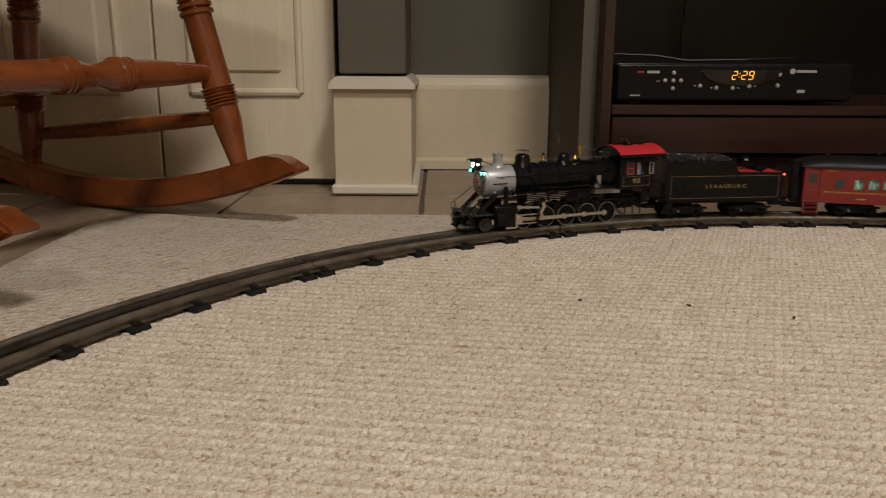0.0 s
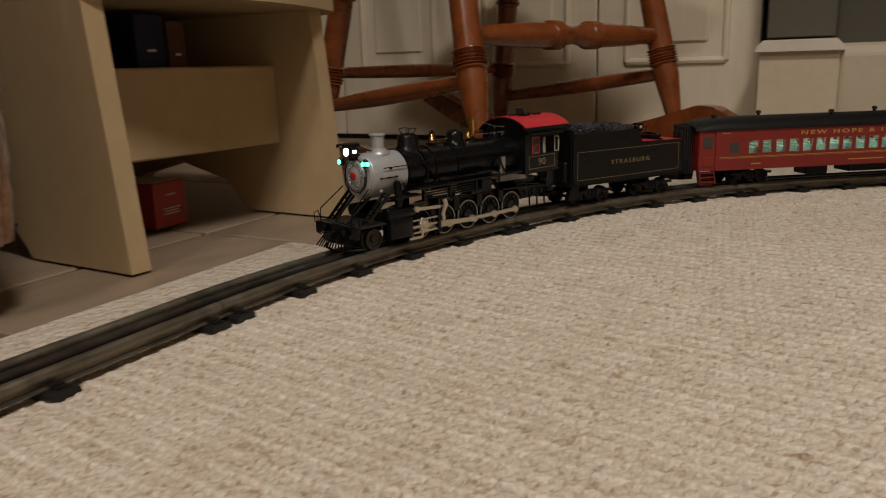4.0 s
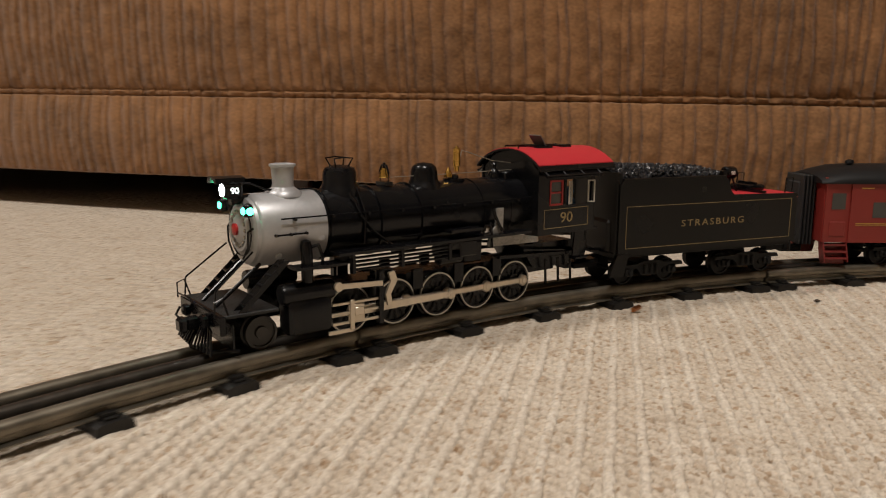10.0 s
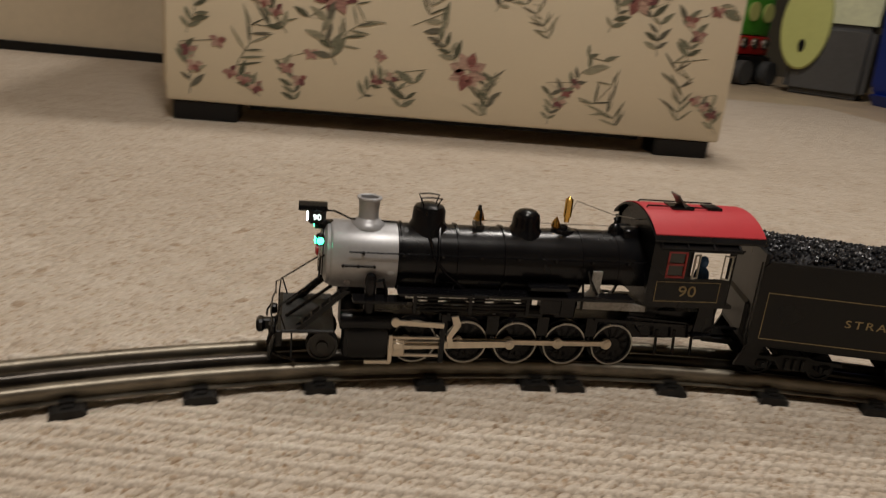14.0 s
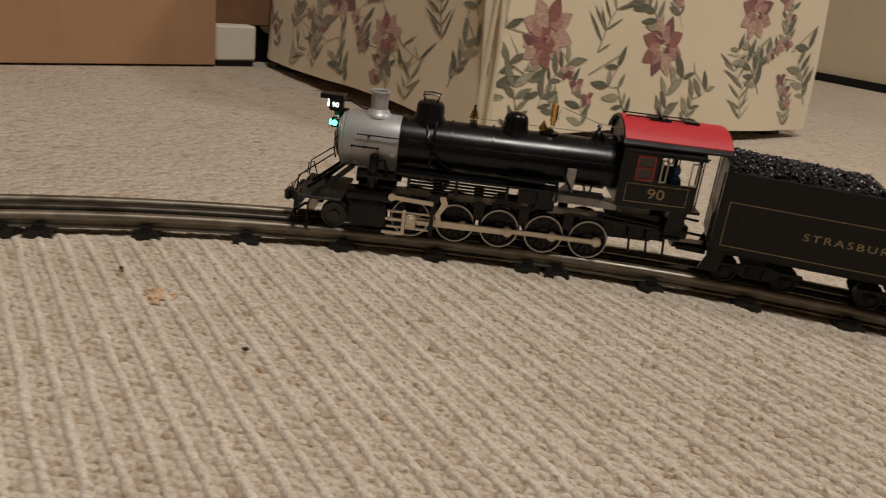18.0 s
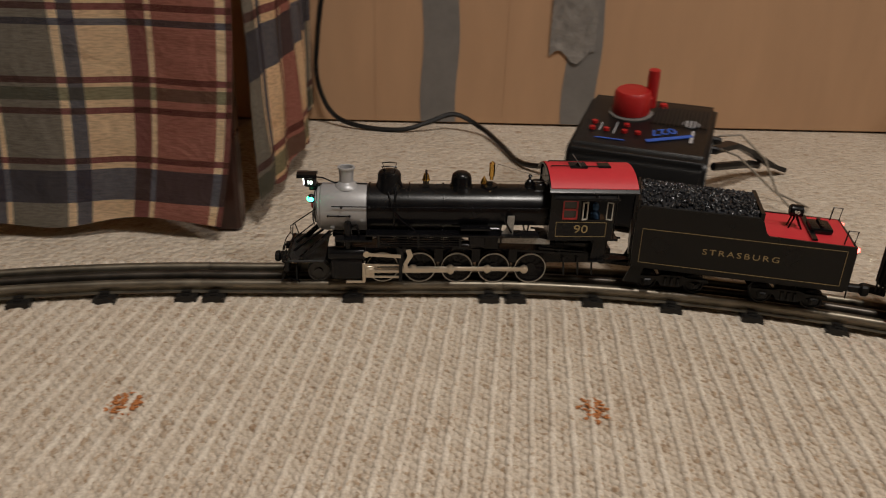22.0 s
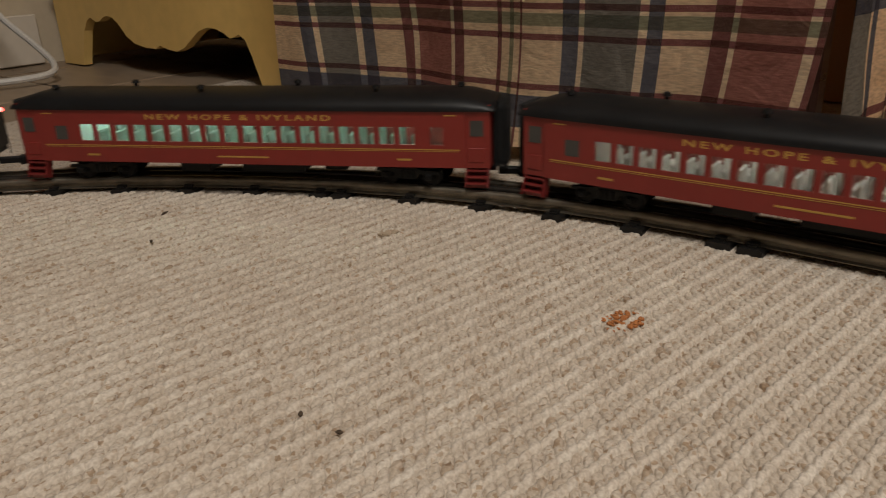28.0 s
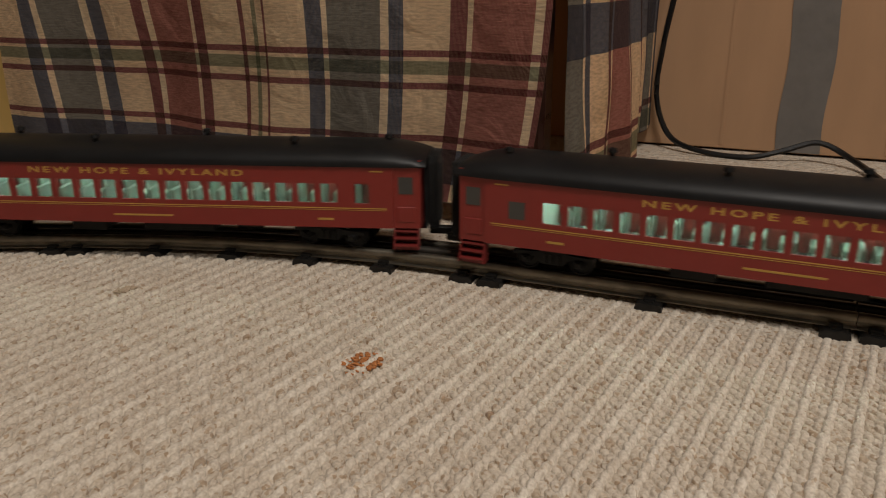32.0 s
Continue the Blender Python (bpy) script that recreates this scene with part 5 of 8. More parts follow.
        if k == 2:
            for dx in (-0.06, 0.05):
                part("disc", lathe(bm_new(), [(0.04, 0), (0.04, 0.006)], Matrix.Translation((dx, 0.08, 0.30)) @ Matrix.Rotation(radians(-90), 4, "X"), 20), M_LIME, t, "lime disc", True)


far_corner()

# ---- track ----
RADIUS, STRAIGHT, TOP = 0.9144, 0.254, 0.0156
ARC = math.pi / 8 * RADIUS
LAP = 2 * STRAIGHT + 16 * ARC
GAP = 0.012
STEP = (ARC - 2 * GAP) / 5


# The loop was laid by hand: metres round it, and how far it strays outwards there.
STRAY = [(0, 0.002), (0.25, 0.005), (0.4, 0.009), (0.6, 0.006), (0.85, 0.002), (1.2, 0.0), (1.48, 0.001), (1.6, -0.004), (1.75, -0.006), (1.9, -0.005), (2.3, -0.011), (2.5, -0.012), (2.8, -0.005), (3.05, 0.004), (3.27, 0.001), (3.4, -0.002), (3.55, -0.006),
         (3.78, -0.0115), (3.95, -0.015), (4.3, -0.008), (4.9, 0.0), (5.38, 0.003), (5.6, 0.001), (5.88, -0.005), (6.1, -0.003), (LAP, 0.002)]


def stray(u):
    k = next(i for i in range(1, len(STRAY)) if STRAY[i][0] >= u)
    (a, p), (b, q) = STRAY[k - 1], STRAY[k]
    f = (u - a) / (b - a)
    return p + (q - p) * f * f * (3 - 2 * f)


def on_track(u, off=0.0):
    """The place on the centre rail after u metres, off to the inside, and the heading."""
    u = u % LAP
    r = RADIUS - off + stray(u)
    if u < STRAIGHT:
        return Vector((-r, STRAIGHT / 2 - u, 0)), -math.pi / 2
    u -= STRAIGHT
    if u < 8 * ARC:
        a = math.pi + u / RADIUS
        return Vector((r * math.cos(a), -STRAIGHT / 2 + r * math.sin(a), 0)), a + math.pi / 2
    u -= 8 * ARC
    if u < STRAIGHT:
        return Vector((r, -STRAIGHT / 2 + u, 0)), math.pi / 2
    a = (u - STRAIGHT) / RADIUS
    return Vector((r * math.cos(a), STRAIGHT / 2 + r * math.sin(a), 0)), a + math.pi / 2


M_RAIL = surface("worn_tinplate_rail", (0.21, 0.185, 0.145), 0.44, 0.85, grain=90, spread=0.4, bump=0.2, spots=40, scale=0.0004)
M_MIDRAIL = surface("blackened_centre_rail", (0.08, 0.07, 0.06), 0.36, 0.8, grain=90, spread=0.4, bump=0.2, spots=40, scale=0.0004)
M_TIE = surface("black_steel_tie", (0.014, 0.013, 0.012), 0.45, 0.3, grain=300, spread=0.3, bump=0.2)
SHAPE = [(-0.0050, 0.0056), (-0.0050, 0.0062), (-0.0012, 0.0068), (-0.0012, 0.0092), (-0.0032, 0.0102), (-0.0038, 0.0122), (-0.0030, 0.0144), (-0.0014, 0.0155),
         (0.0014, 0.0155), (0.0030, 0.0144), (0.0038, 0.0122), (0.0032, 0.0102), (0.0012, 0.0092), (0.0012, 0.0068), (0.0050, 0.0062), (0.0050, 0.0056)]
M_INSUL = surface("black_fibre_insulator", (0.01, 0.01, 0.01), 0.8, grain=200)


def track_section(straight):
    length = STRAIGHT if straight else ARC
    t = thing("track_section", "straight three-rail tinplate track on black ties" if straight else "curved three-rail tinplate track on black ties", "toy track", group="sections of the track loop")
    steps = 1 if straight else 10

    def local(u, off):
        if straight:
            return Vector((u, off, 0))
        a = u / RADIUS
        return Vector(((RADIUS - off) * math.sin(a), RADIUS - (RADIUS - off) * math.cos(a), 0))
    for off, mat, label in ((0.0159, M_RAIL, "worn silver outer rail"), (0.0, M_MIDRAIL, "blackened centre rail"), (-0.0159, M_RAIL, "worn silver outer rail")):
        pts = [local(0.0007 + (length - 0.0014) * k / steps, off) for k in range(steps + 1)]
        part("rail", tube(bm_new(), pts, 0, 0, SHAPE), mat, t, label, True)
    first = None
    for k in range(3 if straight else 6):
        u = GAP + k * (STRAIGHT / 2 - GAP if straight else STEP)
        at = Matrix.Translation(local(u, 0)) @ Matrix.Rotation(0 if straight else u / RADIUS, 4, "Z")
        if first is None:
            bm = prism(bm_new(), [(-0.0098, -0.003), (0.0098, -0.003), (0.0086, 0.0044), (0.0062, 0.0056), (-0.0062, 0.0056), (-0.0086, 0.0044)], -0.029, 0.029, "y")
            for y in (-0.0159, 0, 0.0159):
                for s in (-1, 1):
                    box(bm, 0, y + s * 0.0052, 0.0066, 0.008, 0.004, 0.003)
            box(bm, -0.0, 0.024, 0.0058, 0.006, 0.004, 0.0016)
            first = part("tie", bm, M_TIE, t, m=at)
        else:
            again(first, at)
    part("insulator", box(bm_new(), 0.0, 0, 0.0, 0.012, 0.0095, 0.004, m=Matrix.Translation(local(STEP * 2 if not straight else STRAIGHT / 2, 0)) @ Matrix.Translation((0, 0, 0.0070))), M_INSUL, t)
    return t


def lay_track():
    curve, line = track_section(False), track_section(True)
    starts = [(0, True)] + [(STRAIGHT + ARC * k, False) for k in range(8)] + [(STRAIGHT + 8 * ARC, True)] + [(2 * STRAIGHT + 8 * ARC + ARC * k, False) for k in range(8)]
    used = set()
    for u, straight in starts:
        length = STRAIGHT if straight else ARC
        p, q = on_track(u + 1e-6)[0], on_track(u + length - 1e-6)[0]
        heading = math.atan2(q.y - p.y, q.x - p.x) - (0 if straight else math.pi / 16)
        chordal = length if straight else 2 * RADIUS * math.sin(math.pi / 16)
        p = (p + q) / 2 - (q - p).normalized() * chordal / 2
        m = Matrix.Translation(p) @ Matrix.Rotation(heading, 4, "Z")
        src = line if straight else curve
        if src in used:
            copy_thing(src, m)
        else:
            src.matrix_basis = m
            used.add(src)


lay_track()

# ---- train ----
M_LOCO = surface("satin_black_enamel", (0.0042, 0.0042, 0.0050), 0.25, 0.0, grain=250, spread=0.25, bump=0.06, spots=30, spec=0.28, scale=0.0003)
M_SMOKE = surface("silver_graphite_paint", (0.40, 0.40, 0.41), 0.42, 0.35, grain=400, spread=0.08, bump=0.08, spots=25, scale=0.0003)
M_ROOF = surface("cab_roof_red", (0.50, 0.025, 0.035), 0.5, grain=150, spread=0.06)
M_ROD = surface("nickel_rods", (0.62, 0.54, 0.43), 0.36, 0.75, grain=200, spread=0.15)
M_RIVET = surface("silver_riveted_sheet", (0.30, 0.29, 0.27), 0.5, 0.5, grain=900, spread=0.45, bump=0.8, spots=300, scale=0.0005)
M_TYRE = surface("steel_tyre", (0.42, 0.40, 0.36), 0.3, 0.9, grain=300, spread=0.15)
M_BRASS = surface("polished_brass", (0.62, 0.38, 0.10), 0.22, 1.0, grain=200, spread=0.15)
M_GOLD = surface("gold_lettering", (0.50, 0.31, 0.07), 0.4, 0.3, grain=300, spread=0.1)
# Darker gold for the engine's and tender's letters and lines.
M_DIMGOLD = surface("worn_gold_lettering", (0.27, 0.20, 0.09), 0.5, 0.2, grain=300, spread=0.2)
M_TENDER = surface("tender_black", (0.0048, 0.0044, 0.0040), 0.34, grain=200, spread=0.2, bump=0.08, spots=20, scale=0.0003, spec=0.25)
M_COAL = surface("coal", (0.018, 0.019, 0.022), 0.28, grain=400, spread=0.5, bump=0.5, spots=60)
M_COACH = surface("coach_red", (0.20, 0.020, 0.015), 0.42, grain=90, spread=0.08, bump=0.04, spots=8, scale=0.0003)
M_STEP = surface("step_red", (0.17, 0.018, 0.016), 0.45, grain=90, spread=0.08)
M_CROOF = surface("coach_roof_black", (0.008, 0.008, 0.0085), 0.46, grain=150, spread=0.2, bump=0.08, spots=20, scale=0.0004, spec=0.25)
M_TRUCK = surface("truck_black", (0.006, 0.006, 0.006), 0.5, grain=200, spread=0.3, spec=0.25)
M_BELLOWS = surface("black_rubber_bellows", (0.010, 0.010, 0.010), 0.7, grain=200)
M_SEAT = surface("grey_green_seat", (0.16, 0.22, 0.18), 0.8, grain=200)
M_INNER = surface("pale_green_interior", (0.55, 0.66, 0.58), 0.7, grain=100, spread=0.05)
M_STRIP = glow("carriage_lamp_strip", (0.85, 1.0, 0.92), 30.0)
M_PALESEAT = surface("pale_grey_seat", (0.50, 0.47, 0.43), 0.6, grain=200, spread=0.3)
M_GREYINNER = surface("grey_brown_interior", (0.34, 0.31, 0.28), 0.6, grain=100, spread=0.2)
M_DIMSTRIP = glow("carriage_lamp_strip_dim", (1.0, 0.95, 0.9), 13.0)
M_HEAD = glow("headlamp_white", (0.85, 0.92, 1.0), 40.0)
M_NUMB = glow("number_board_lit", (0.9, 1.0, 0.95), 3.0)
M_GREENLAMP = glow("green_marker_lamp", (0.05, 1.0, 0.42), 11.0)
M_REDLAMP = glow("red_marker_lamp", (1.0, 0.06, 0.05), 14.0)
M_WINRED = surface("red_window_frame", (0.40, 0.025, 0.025), 0.4, grain=200)
M_WINPALE = surface("pale_window_frame", (0.45, 0.43, 0.38), 0.4, grain=200)
M_GLASS = glass("carriage_glass", (0.86, 0.90, 0.87), 0.08)
M_DUSK = surface("smoked_glass", (0.045, 0.045, 0.042), 0.18, grain=60)
M_BLUEFIG = surface("blue_figure_paint", (0.05, 0.13, 0.28), 0.6, grain=200)

TREAD, LOCO_AT, TENDER_AT, FIRST_COACH, COACH_PITCH = 0.0134, -0.115, -0.347, -0.698, 0.4825
DRIVERS = (0.059, 0.028, -0.003, -0.034, -0.065)
CRANK = 0.0056


def wheel(bm, x, y, z, r, w, n=28, hub=0.4):
    """A flanged wheel, its outer face towards the side of y."""
    k = 1 if y > 0 else -1
    m = Matrix.Translation((x, y, z)) @ Matrix.Rotation(radians(-90 * k), 4, "X")
    lathe(bm, [(r * 1.09, -w), (r * 1.09, -w * 0.6), (r, -w * 0.5), (r, w * 0.5), (r * 0.86, w * 0.5), (r * 0.84, w * 0.15), (r * hub, w * 0.2), (r * hub * 0.9, w * 0.6), (0.0002, w * 0.6)], m, n)


def ring(bm, x, y, z, r0, r1, w, n=32):
    k = 1 if y > 0 else -1
    m = Matrix.Translation((x, y, z)) @ Matrix.Rotation(radians(-90 * k), 4, "X")
    prof = [(r0, 0), (r0, w), (r1, w), (r1, 0)]
    rings = [[bm.verts.new(m @ Vector((r * math.cos(2 * math.pi * j / n), r * math.sin(2 * math.pi * j / n), h))) for j in range(n)] for r, h in prof]
    for a, b in zip(rings, rings[1:] + rings[:1]):
        for j in range(n):
            bm.faces.new((a[j], a[(j + 1) % n], b[(j + 1) % n], b[j]))
    bmesh.ops.recalc_face_normals(bm, faces=bm.faces)


def locomotive():
    t = thing("locomotive", "black toy steam locomotive with silver smokebox and red cab roof", "toy locomotive")
    cz = 0.0605
    X = Matrix.Rotation(radians(90), 4, "Y")
    # Boiler and smokebox: turned round x.
    part("smokebox", lathe(bm_new(), [(0.0190, 0.0720), (0.0196, 0.0722), (0.0196, 0.1085), (0.0190, 0.1097), (0.0182, 0.1101), (0.0178, 0.1119), (0.0150, 0.1131), (0.0080, 0.1143), (0.0001, 0.1145)], Matrix.Translation((0, 0, cz)) @ X @ Matrix.Rotation(math.pi, 4, "Z"), 36), M_SMOKE, t, "silver painted smokebox", True)
    boiler = part("boiler", lathe(bm_new(), [(0.0194, -0.0385), (0.0202, -0.0380), (0.0201, -0.025), (0.0197, -0.010), (0.0195, 0.030), (0.0194, 0.0718)], Matrix.Translation((0, 0, cz)) @ X, 36), M_LOCO, t, "satin black boiler", True)
    for x in (-0.060, -0.0375, 0.010, 0.038, 0.0706):
        bm = bm_new()
        ring(bm, 0, 0.0001, 0, 0.0190, 0.0206 if x < 0.07 else 0.0203, 0.0012, 36)
        part("boiler_band", bm, M_LOCO, boiler, m=Matrix.Translation((x, 0, cz)) @ Matrix.Rotation(radians(90), 4, "Z"), smooth=True)
    top = [(0.0203 * math.sin(radians(a)), cz + 0.0203 * math.cos(radians(a))) for a in range(-112, 113, 8)]
    part("firebox", prism(bm_new(), top, -0.082, -0.0375, "x"), M_LOCO, t, smooth=True)
    part("firebox_leg", box(bm_new(), -0.031, 0, 0.0400, 0.0140, 0.0360, 0.0200, 0.001), M_LOCO, t)
    dz = cz + 0.0012
    front = part("smokebox_door", lathe(bm_new(), [(0.0128, 0), (0.0128, 0.0012), (0.0118, 0.0022), (0.0104, 0.0022), (0.0098, 0.0014), (0.0080, 0.0014), (0.0064, 0.0026), (0.0040, 0.0032), (0.0001, 0.0034)], Matrix.Translation((0.1131, 0, dz)) @ X, 32), M_SMOKE, t, "round silver smokebox door", True)
    bm = bm_new()
    ring(bm, 0, 0.0001, 0, 0.0140, 0.0146, 0.0006, 40)
    part("door_seam", bm, M_LOCO, front, "dark seam round the door", m=Matrix.Translation((0.1137, 0, dz)) @ Matrix.Rotation(radians(-90), 4, "Z"))
    for k in range(16):
        a = 2 * math.pi * k / 16
        part("bolt", lathe(bm_new(), [(0.0011, 0), (0.0011, 0.0012), (0.0006, 0.0016)], Matrix.Translation((0.1143, 0.0090 * math.cos(a), dz + 0.0090 * math.sin(a))) @ X, 7), M_TYRE, front)
    for s in (-1, 1):
        part("door_dog", tube(bm_new(), [(0.1130, s * 0.0150, dz + 0.002), (0.1155, s * 0.0135, dz), (0.1155, s * 0.0130, dz - 0.008), (0.1155, s * 0.0060, dz - 0.0150)], 0.0006), M_LOCO, front)
    part("number_disc", lathe(bm_new(), [(0.0032, 0), (0.0032, 0.0012), (0.0018, 0.0018)], Matrix.Translation((0.1163, 0, dz)) @ X, 20), M_RED, t, "red round number disc", True)
    part("chimney", lathe(bm_new(), [(0.0108, 0.0030), (0.0100, 0.0052), (0.0078, 0.0066), (0.0060, 0.0080), (0.0057, 0.0100), (0.0062, 0.0185), (0.0072, 0.0192), (0.0072, 0.0202), (0.0060, 0.0205), (0.0052, 0.0200), (0.0050, 0.0100), (0.0001, 0.0098)], Matrix.Translation((0.0888, 0, cz + 0.0142)), 26), M_SMOKE, t, "silver painted chimney", True)
    # Domes.
    part("sand_dome", lathe(bm_new(), [(0.0125, -0.003), (0.0112, 0.0015), (0.0098, 0.0040), (0.0095, 0.0105), (0.0083, 0.0128), (0.0050, 0.0142), (0.0001, 0.0146)], Matrix.Translation((0.0538, 0, cz + 0.0182)), 26), M_LOCO, t, smooth=True)
    bm = bm_new()
    for s in (-1, 1):
        tube(bm, [(0.0538 - 0.004, s * 0.0030, cz + 0.0317), (0.0538 - 0.006, s * 0.005, cz + 0.0364), (0.0538, s * 0.0052, cz + 0.0370), (0.0538 + 0.006, s * 0.005, cz + 0.0364), (0.0538 + 0.004, s * 0.0030, cz + 0.0317)], 0.0005)
    part("dome_rail", bm, M_LOCO, t, smooth=True)
    part("steam_dome", lathe(bm_new(), [(0.0118, -0.003), (0.0098, 0.0008), (0.0085, 0.0032), (0.0083, 0.0075), (0.0074, 0.0105), (0.0050, 0.0125), (0.0001, 0.0132)], Matrix.Translation((-0.0053, 0, cz + 0.0187)), 26), M_LOCO, t, smooth=True)
    bell = part("bell", lathe(bm_new(), [(0.0036, 0), (0.0030, 0.0010), (0.0023, 0.0040), (0.0016, 0.0056), (0.0001, 0.0060)], Matrix.Translation((0.0237, 0, cz + 0.0240)), 18), M_BRASS, t, "brass bell", True)
    bm = bm_new()
    tube(bm, [(0.0237, -0.0042, cz + 0.0195), (0.0237, -0.0046, cz + 0.0272), (0.0237, -0.0025, cz + 0.0312), (0.0237, 0.0025, cz + 0.0312), (0.0237, 0.0046, cz + 0.0272), (0.0237, 0.0042, cz + 0.0195)], 0.0007)
    rod(bm, (0.0237, 0, cz + 0.0298), (0.0237, 0, cz + 0.0328), 0.0009)
    box(bm, 0.0237, 0, cz + 0.0205, 0.005, 0.011, 0.0022)
    part("yoke", bm, M_LOCO, bell, smooth=True)
    bm = lathe(bm_new(), [(0.0070, 0), (0.0068, 0.0014), (0.0030, 0.0020), (0.0030, 0.0034), (0.0012, 0.0040)], Matrix.Translation((-0.0285, 0, cz + 0.0195)), 20)
    part("turret", bm, M_LOCO, t, smooth=True)
    bm = lathe(bm_new(), [(0.0016, 0), (0.0016, 0.0030), (0.0024, 0.0032), (0.0024, 0.0140), (0.0014, 0.0148), (0.0004, 0.0158)], Matrix.Translation((-0.0300, 0.0008, cz + 0.0254)), 16)
    lathe(bm, [(0.0030, 0), (0.0026, 0.002), (0.0012, 0.0045), (0.0003, 0.0062)], Matrix.Translation((-0.0240, 0, cz + 0.0220)), 14)
    part("whistle", bm, M_BRASS, t, "brass steam whistle and safety valve", True)
    bm = tube(bm_new(), [(-0.0325, 0, cz + 0.0317), (-0.0350, 0, cz + 0.0385), (-0.060, 0, cz + 0.0310), (-0.080, 0, cz + 0.0285)], 0.0003)
    tube(bm, [(0.0215, 0.001, cz + 0.0240), (-0.025, 0.001, cz + 0.0240), (-0.080, 0.001, cz + 0.0245)], 0.00025)
    part("pull_cord", bm, M_WIRE, t)
    bm = lathe(bm_new(), [(0.0040, 0), (0.0042, 0.003), (0.0030, 0.0055), (0.0012, 0.0070), (0.0012, 0.0090), (0.0020, 0.0095), (0.0008, 0.0110)], Matrix.Translation((-0.0620, 0.0, cz + 0.0190)), 14)
    box(bm, -0.0700, 0.004, cz + 0.0205, 0.010, 0.007, 0.007, 0.001)
    box(bm, -0.0700, -0.004, cz + 0.0205, 0.010, 0.007, 0.007, 0.001)
    rod(bm, (-0.0740, 0.010, cz + 0.017), (-0.0740, 0.017, cz + 0.002), 0.0009)
    part("pop_valves", bm, M_LOCO, t, smooth=True)
    # Pipes and handrails along the boiler.
    for s in (-1, 1):
        bm = tube(bm_new(), [(0.100, s * 0.0205, cz + 0.0075), (0.03, s * 0.0205, cz + 0.0075), (-0.078, s * 0.0212, cz + 0.0080)], 0.00045)
        for k in range(8):
            x = 0.092 - 0.0225 * k
            lathe(bm, [(0.0009, 0), (0.0009, 0.0028)], Matrix.Translation((x, s * 0.0185, cz + 0.0068)) @ Matrix.Rotation(radians(-90 * s), 4, "X"), 8)
        part("handrail", bm, M_LOCO, t)
        bm = tube(bm_new(), [(0.103, s * 0.0203, cz - 0.001), (0.0855, s * 0.0203, cz - 0.001)], 0.0005)
        for x in (0.103, 0.0945, 0.0855):
            lathe(bm, [(0.0010, 0), (0.0008, 0.003)], Matrix.Translation((x, s * 0.0180, cz - 0.001)) @ Matrix.Rotation(radians(-90 * s), 4, "X"), 8)
        part("grab_iron", bm, M_LOCO, t)
        bm = tube(bm_new(), [(0.0560, s * 0.0085, cz + 0.0200), (0.0530, s * 0.0160, cz + 0.0125), (0.0520, s * 0.0200, cz + 0.0060), (0.0440, s * 0.0208, cz - 0.004), (0.0330, s * 0.0212, cz - 0.0120)], 0.0009)
        tube(bm, [(0.0480, s * 0.0085, cz + 0.0200), (0.0490, s * 0.0160, cz + 0.0125), (0.0490, s * 0.0200, cz + 0.0060), (0.0500, s * 0.0208, cz - 0.0100)], 0.0009)
        tube(bm, [(0.0250, s * 0.0208, cz - 0.0085), (0.0120, s * 0.0208, cz - 0.0085), (0.0110, s * 0.0203, cz - 0.0060)], 0.0007)
        part("sand_pipe", bm, M_LOCO, t, smooth=True)
        bm = box(bm_new(), 0.002, s * 0.0255, 0.0475, 0.140, 0.011, 0.0016)
        box(bm, 0.082, s * 0.0255, 0.0425, 0.030, 0.011, 0.0014)
        part("running_board", bm, M_LOCO, t)
        bm = bm_new()
        for k in range(4):
            rod(bm, (0.062, s * 0.0280, 0.0445 - 0.0022 * k), (-0.004, s * 0.0280, 0.0445 - 0.0022 * k), 0.0008, n=8)
        for x in (0.062, 0.030, -0.004):
            box(bm, x, s * 0.0275, 0.0410, 0.0020, 0.0035, 0.0100)
        part("cooling_coil", bm, M_LOCO, t, smooth=True)
        bm = box(bm_new(), -0.016, s * 0.0262, 0.0530, 0.024, 0.008, 0.0016)
        box(bm, -0.018, s * 0.0258, 0.0420, 0.013, 0.008, 0.010, 0.001)
        lathe(bm, [(0.004, -0.008), (0.004, 0.008)], Matrix.Translation((-0.006, s * 0.0245, 0.0370)) @ X, 12)
        part("air_pump", bm, M_LOCO, t)
        # Smokebox side details.
        part("washout_plug", lathe(bm_new(), [(0.0024, 0), (0.0024, 0.0010), (0.0012, 0.0016)], Matrix.Translation((0.0760, s * 0.0178, cz - 0.0040)) @ Matrix.Rotation(radians(-80 * s), 4, "X"), 14), M_SMOKE, t, smooth=True)
        part("washout_plug", lathe(bm_new(), [(0.0020, 0), (0.0018, 0.0010), (0.0008, 0.0016)], Matrix.Translation((0.1000, s * 0.0155, cz - 0.0125)) @ Matrix.Rotation(radians(-110 * s), 4, "X"), 12), M_SMOKE, t, smooth=True)
        bm = tube(bm_new(), [(0.0870, s * 0.0215, cz - 0.0070), (0.0870, s * 0.0225, cz - 0.0120), (0.0870, s * 0.0225, 0.0300)], 0.0032, 10)
        lathe(bm, [(0.0030, 0), (0.0026, 0.0022), (0.0010, 0.0030)], Matrix.Translation((0.0870, s * 0.0215, cz - 0.0072)), 12)
        tube(bm, [(0.0870, s * 0.0215, cz - 0.0090), (0.0800, s * 0.0225, cz - 0.0075), (0.0780, s * 0.0230, cz - 0.0140), (0.0780, s * 0.0230, 0.0430)], 0.0010)
        part("steam_pipe", bm, M_LOCO, t, smooth=True)
        # Cylinder block.
        bm = box(bm_new(), 0.0880, s * 0.0215, 0.0160, 0.0270, 0.0135, 0.0200, 0.0035, seg=2)
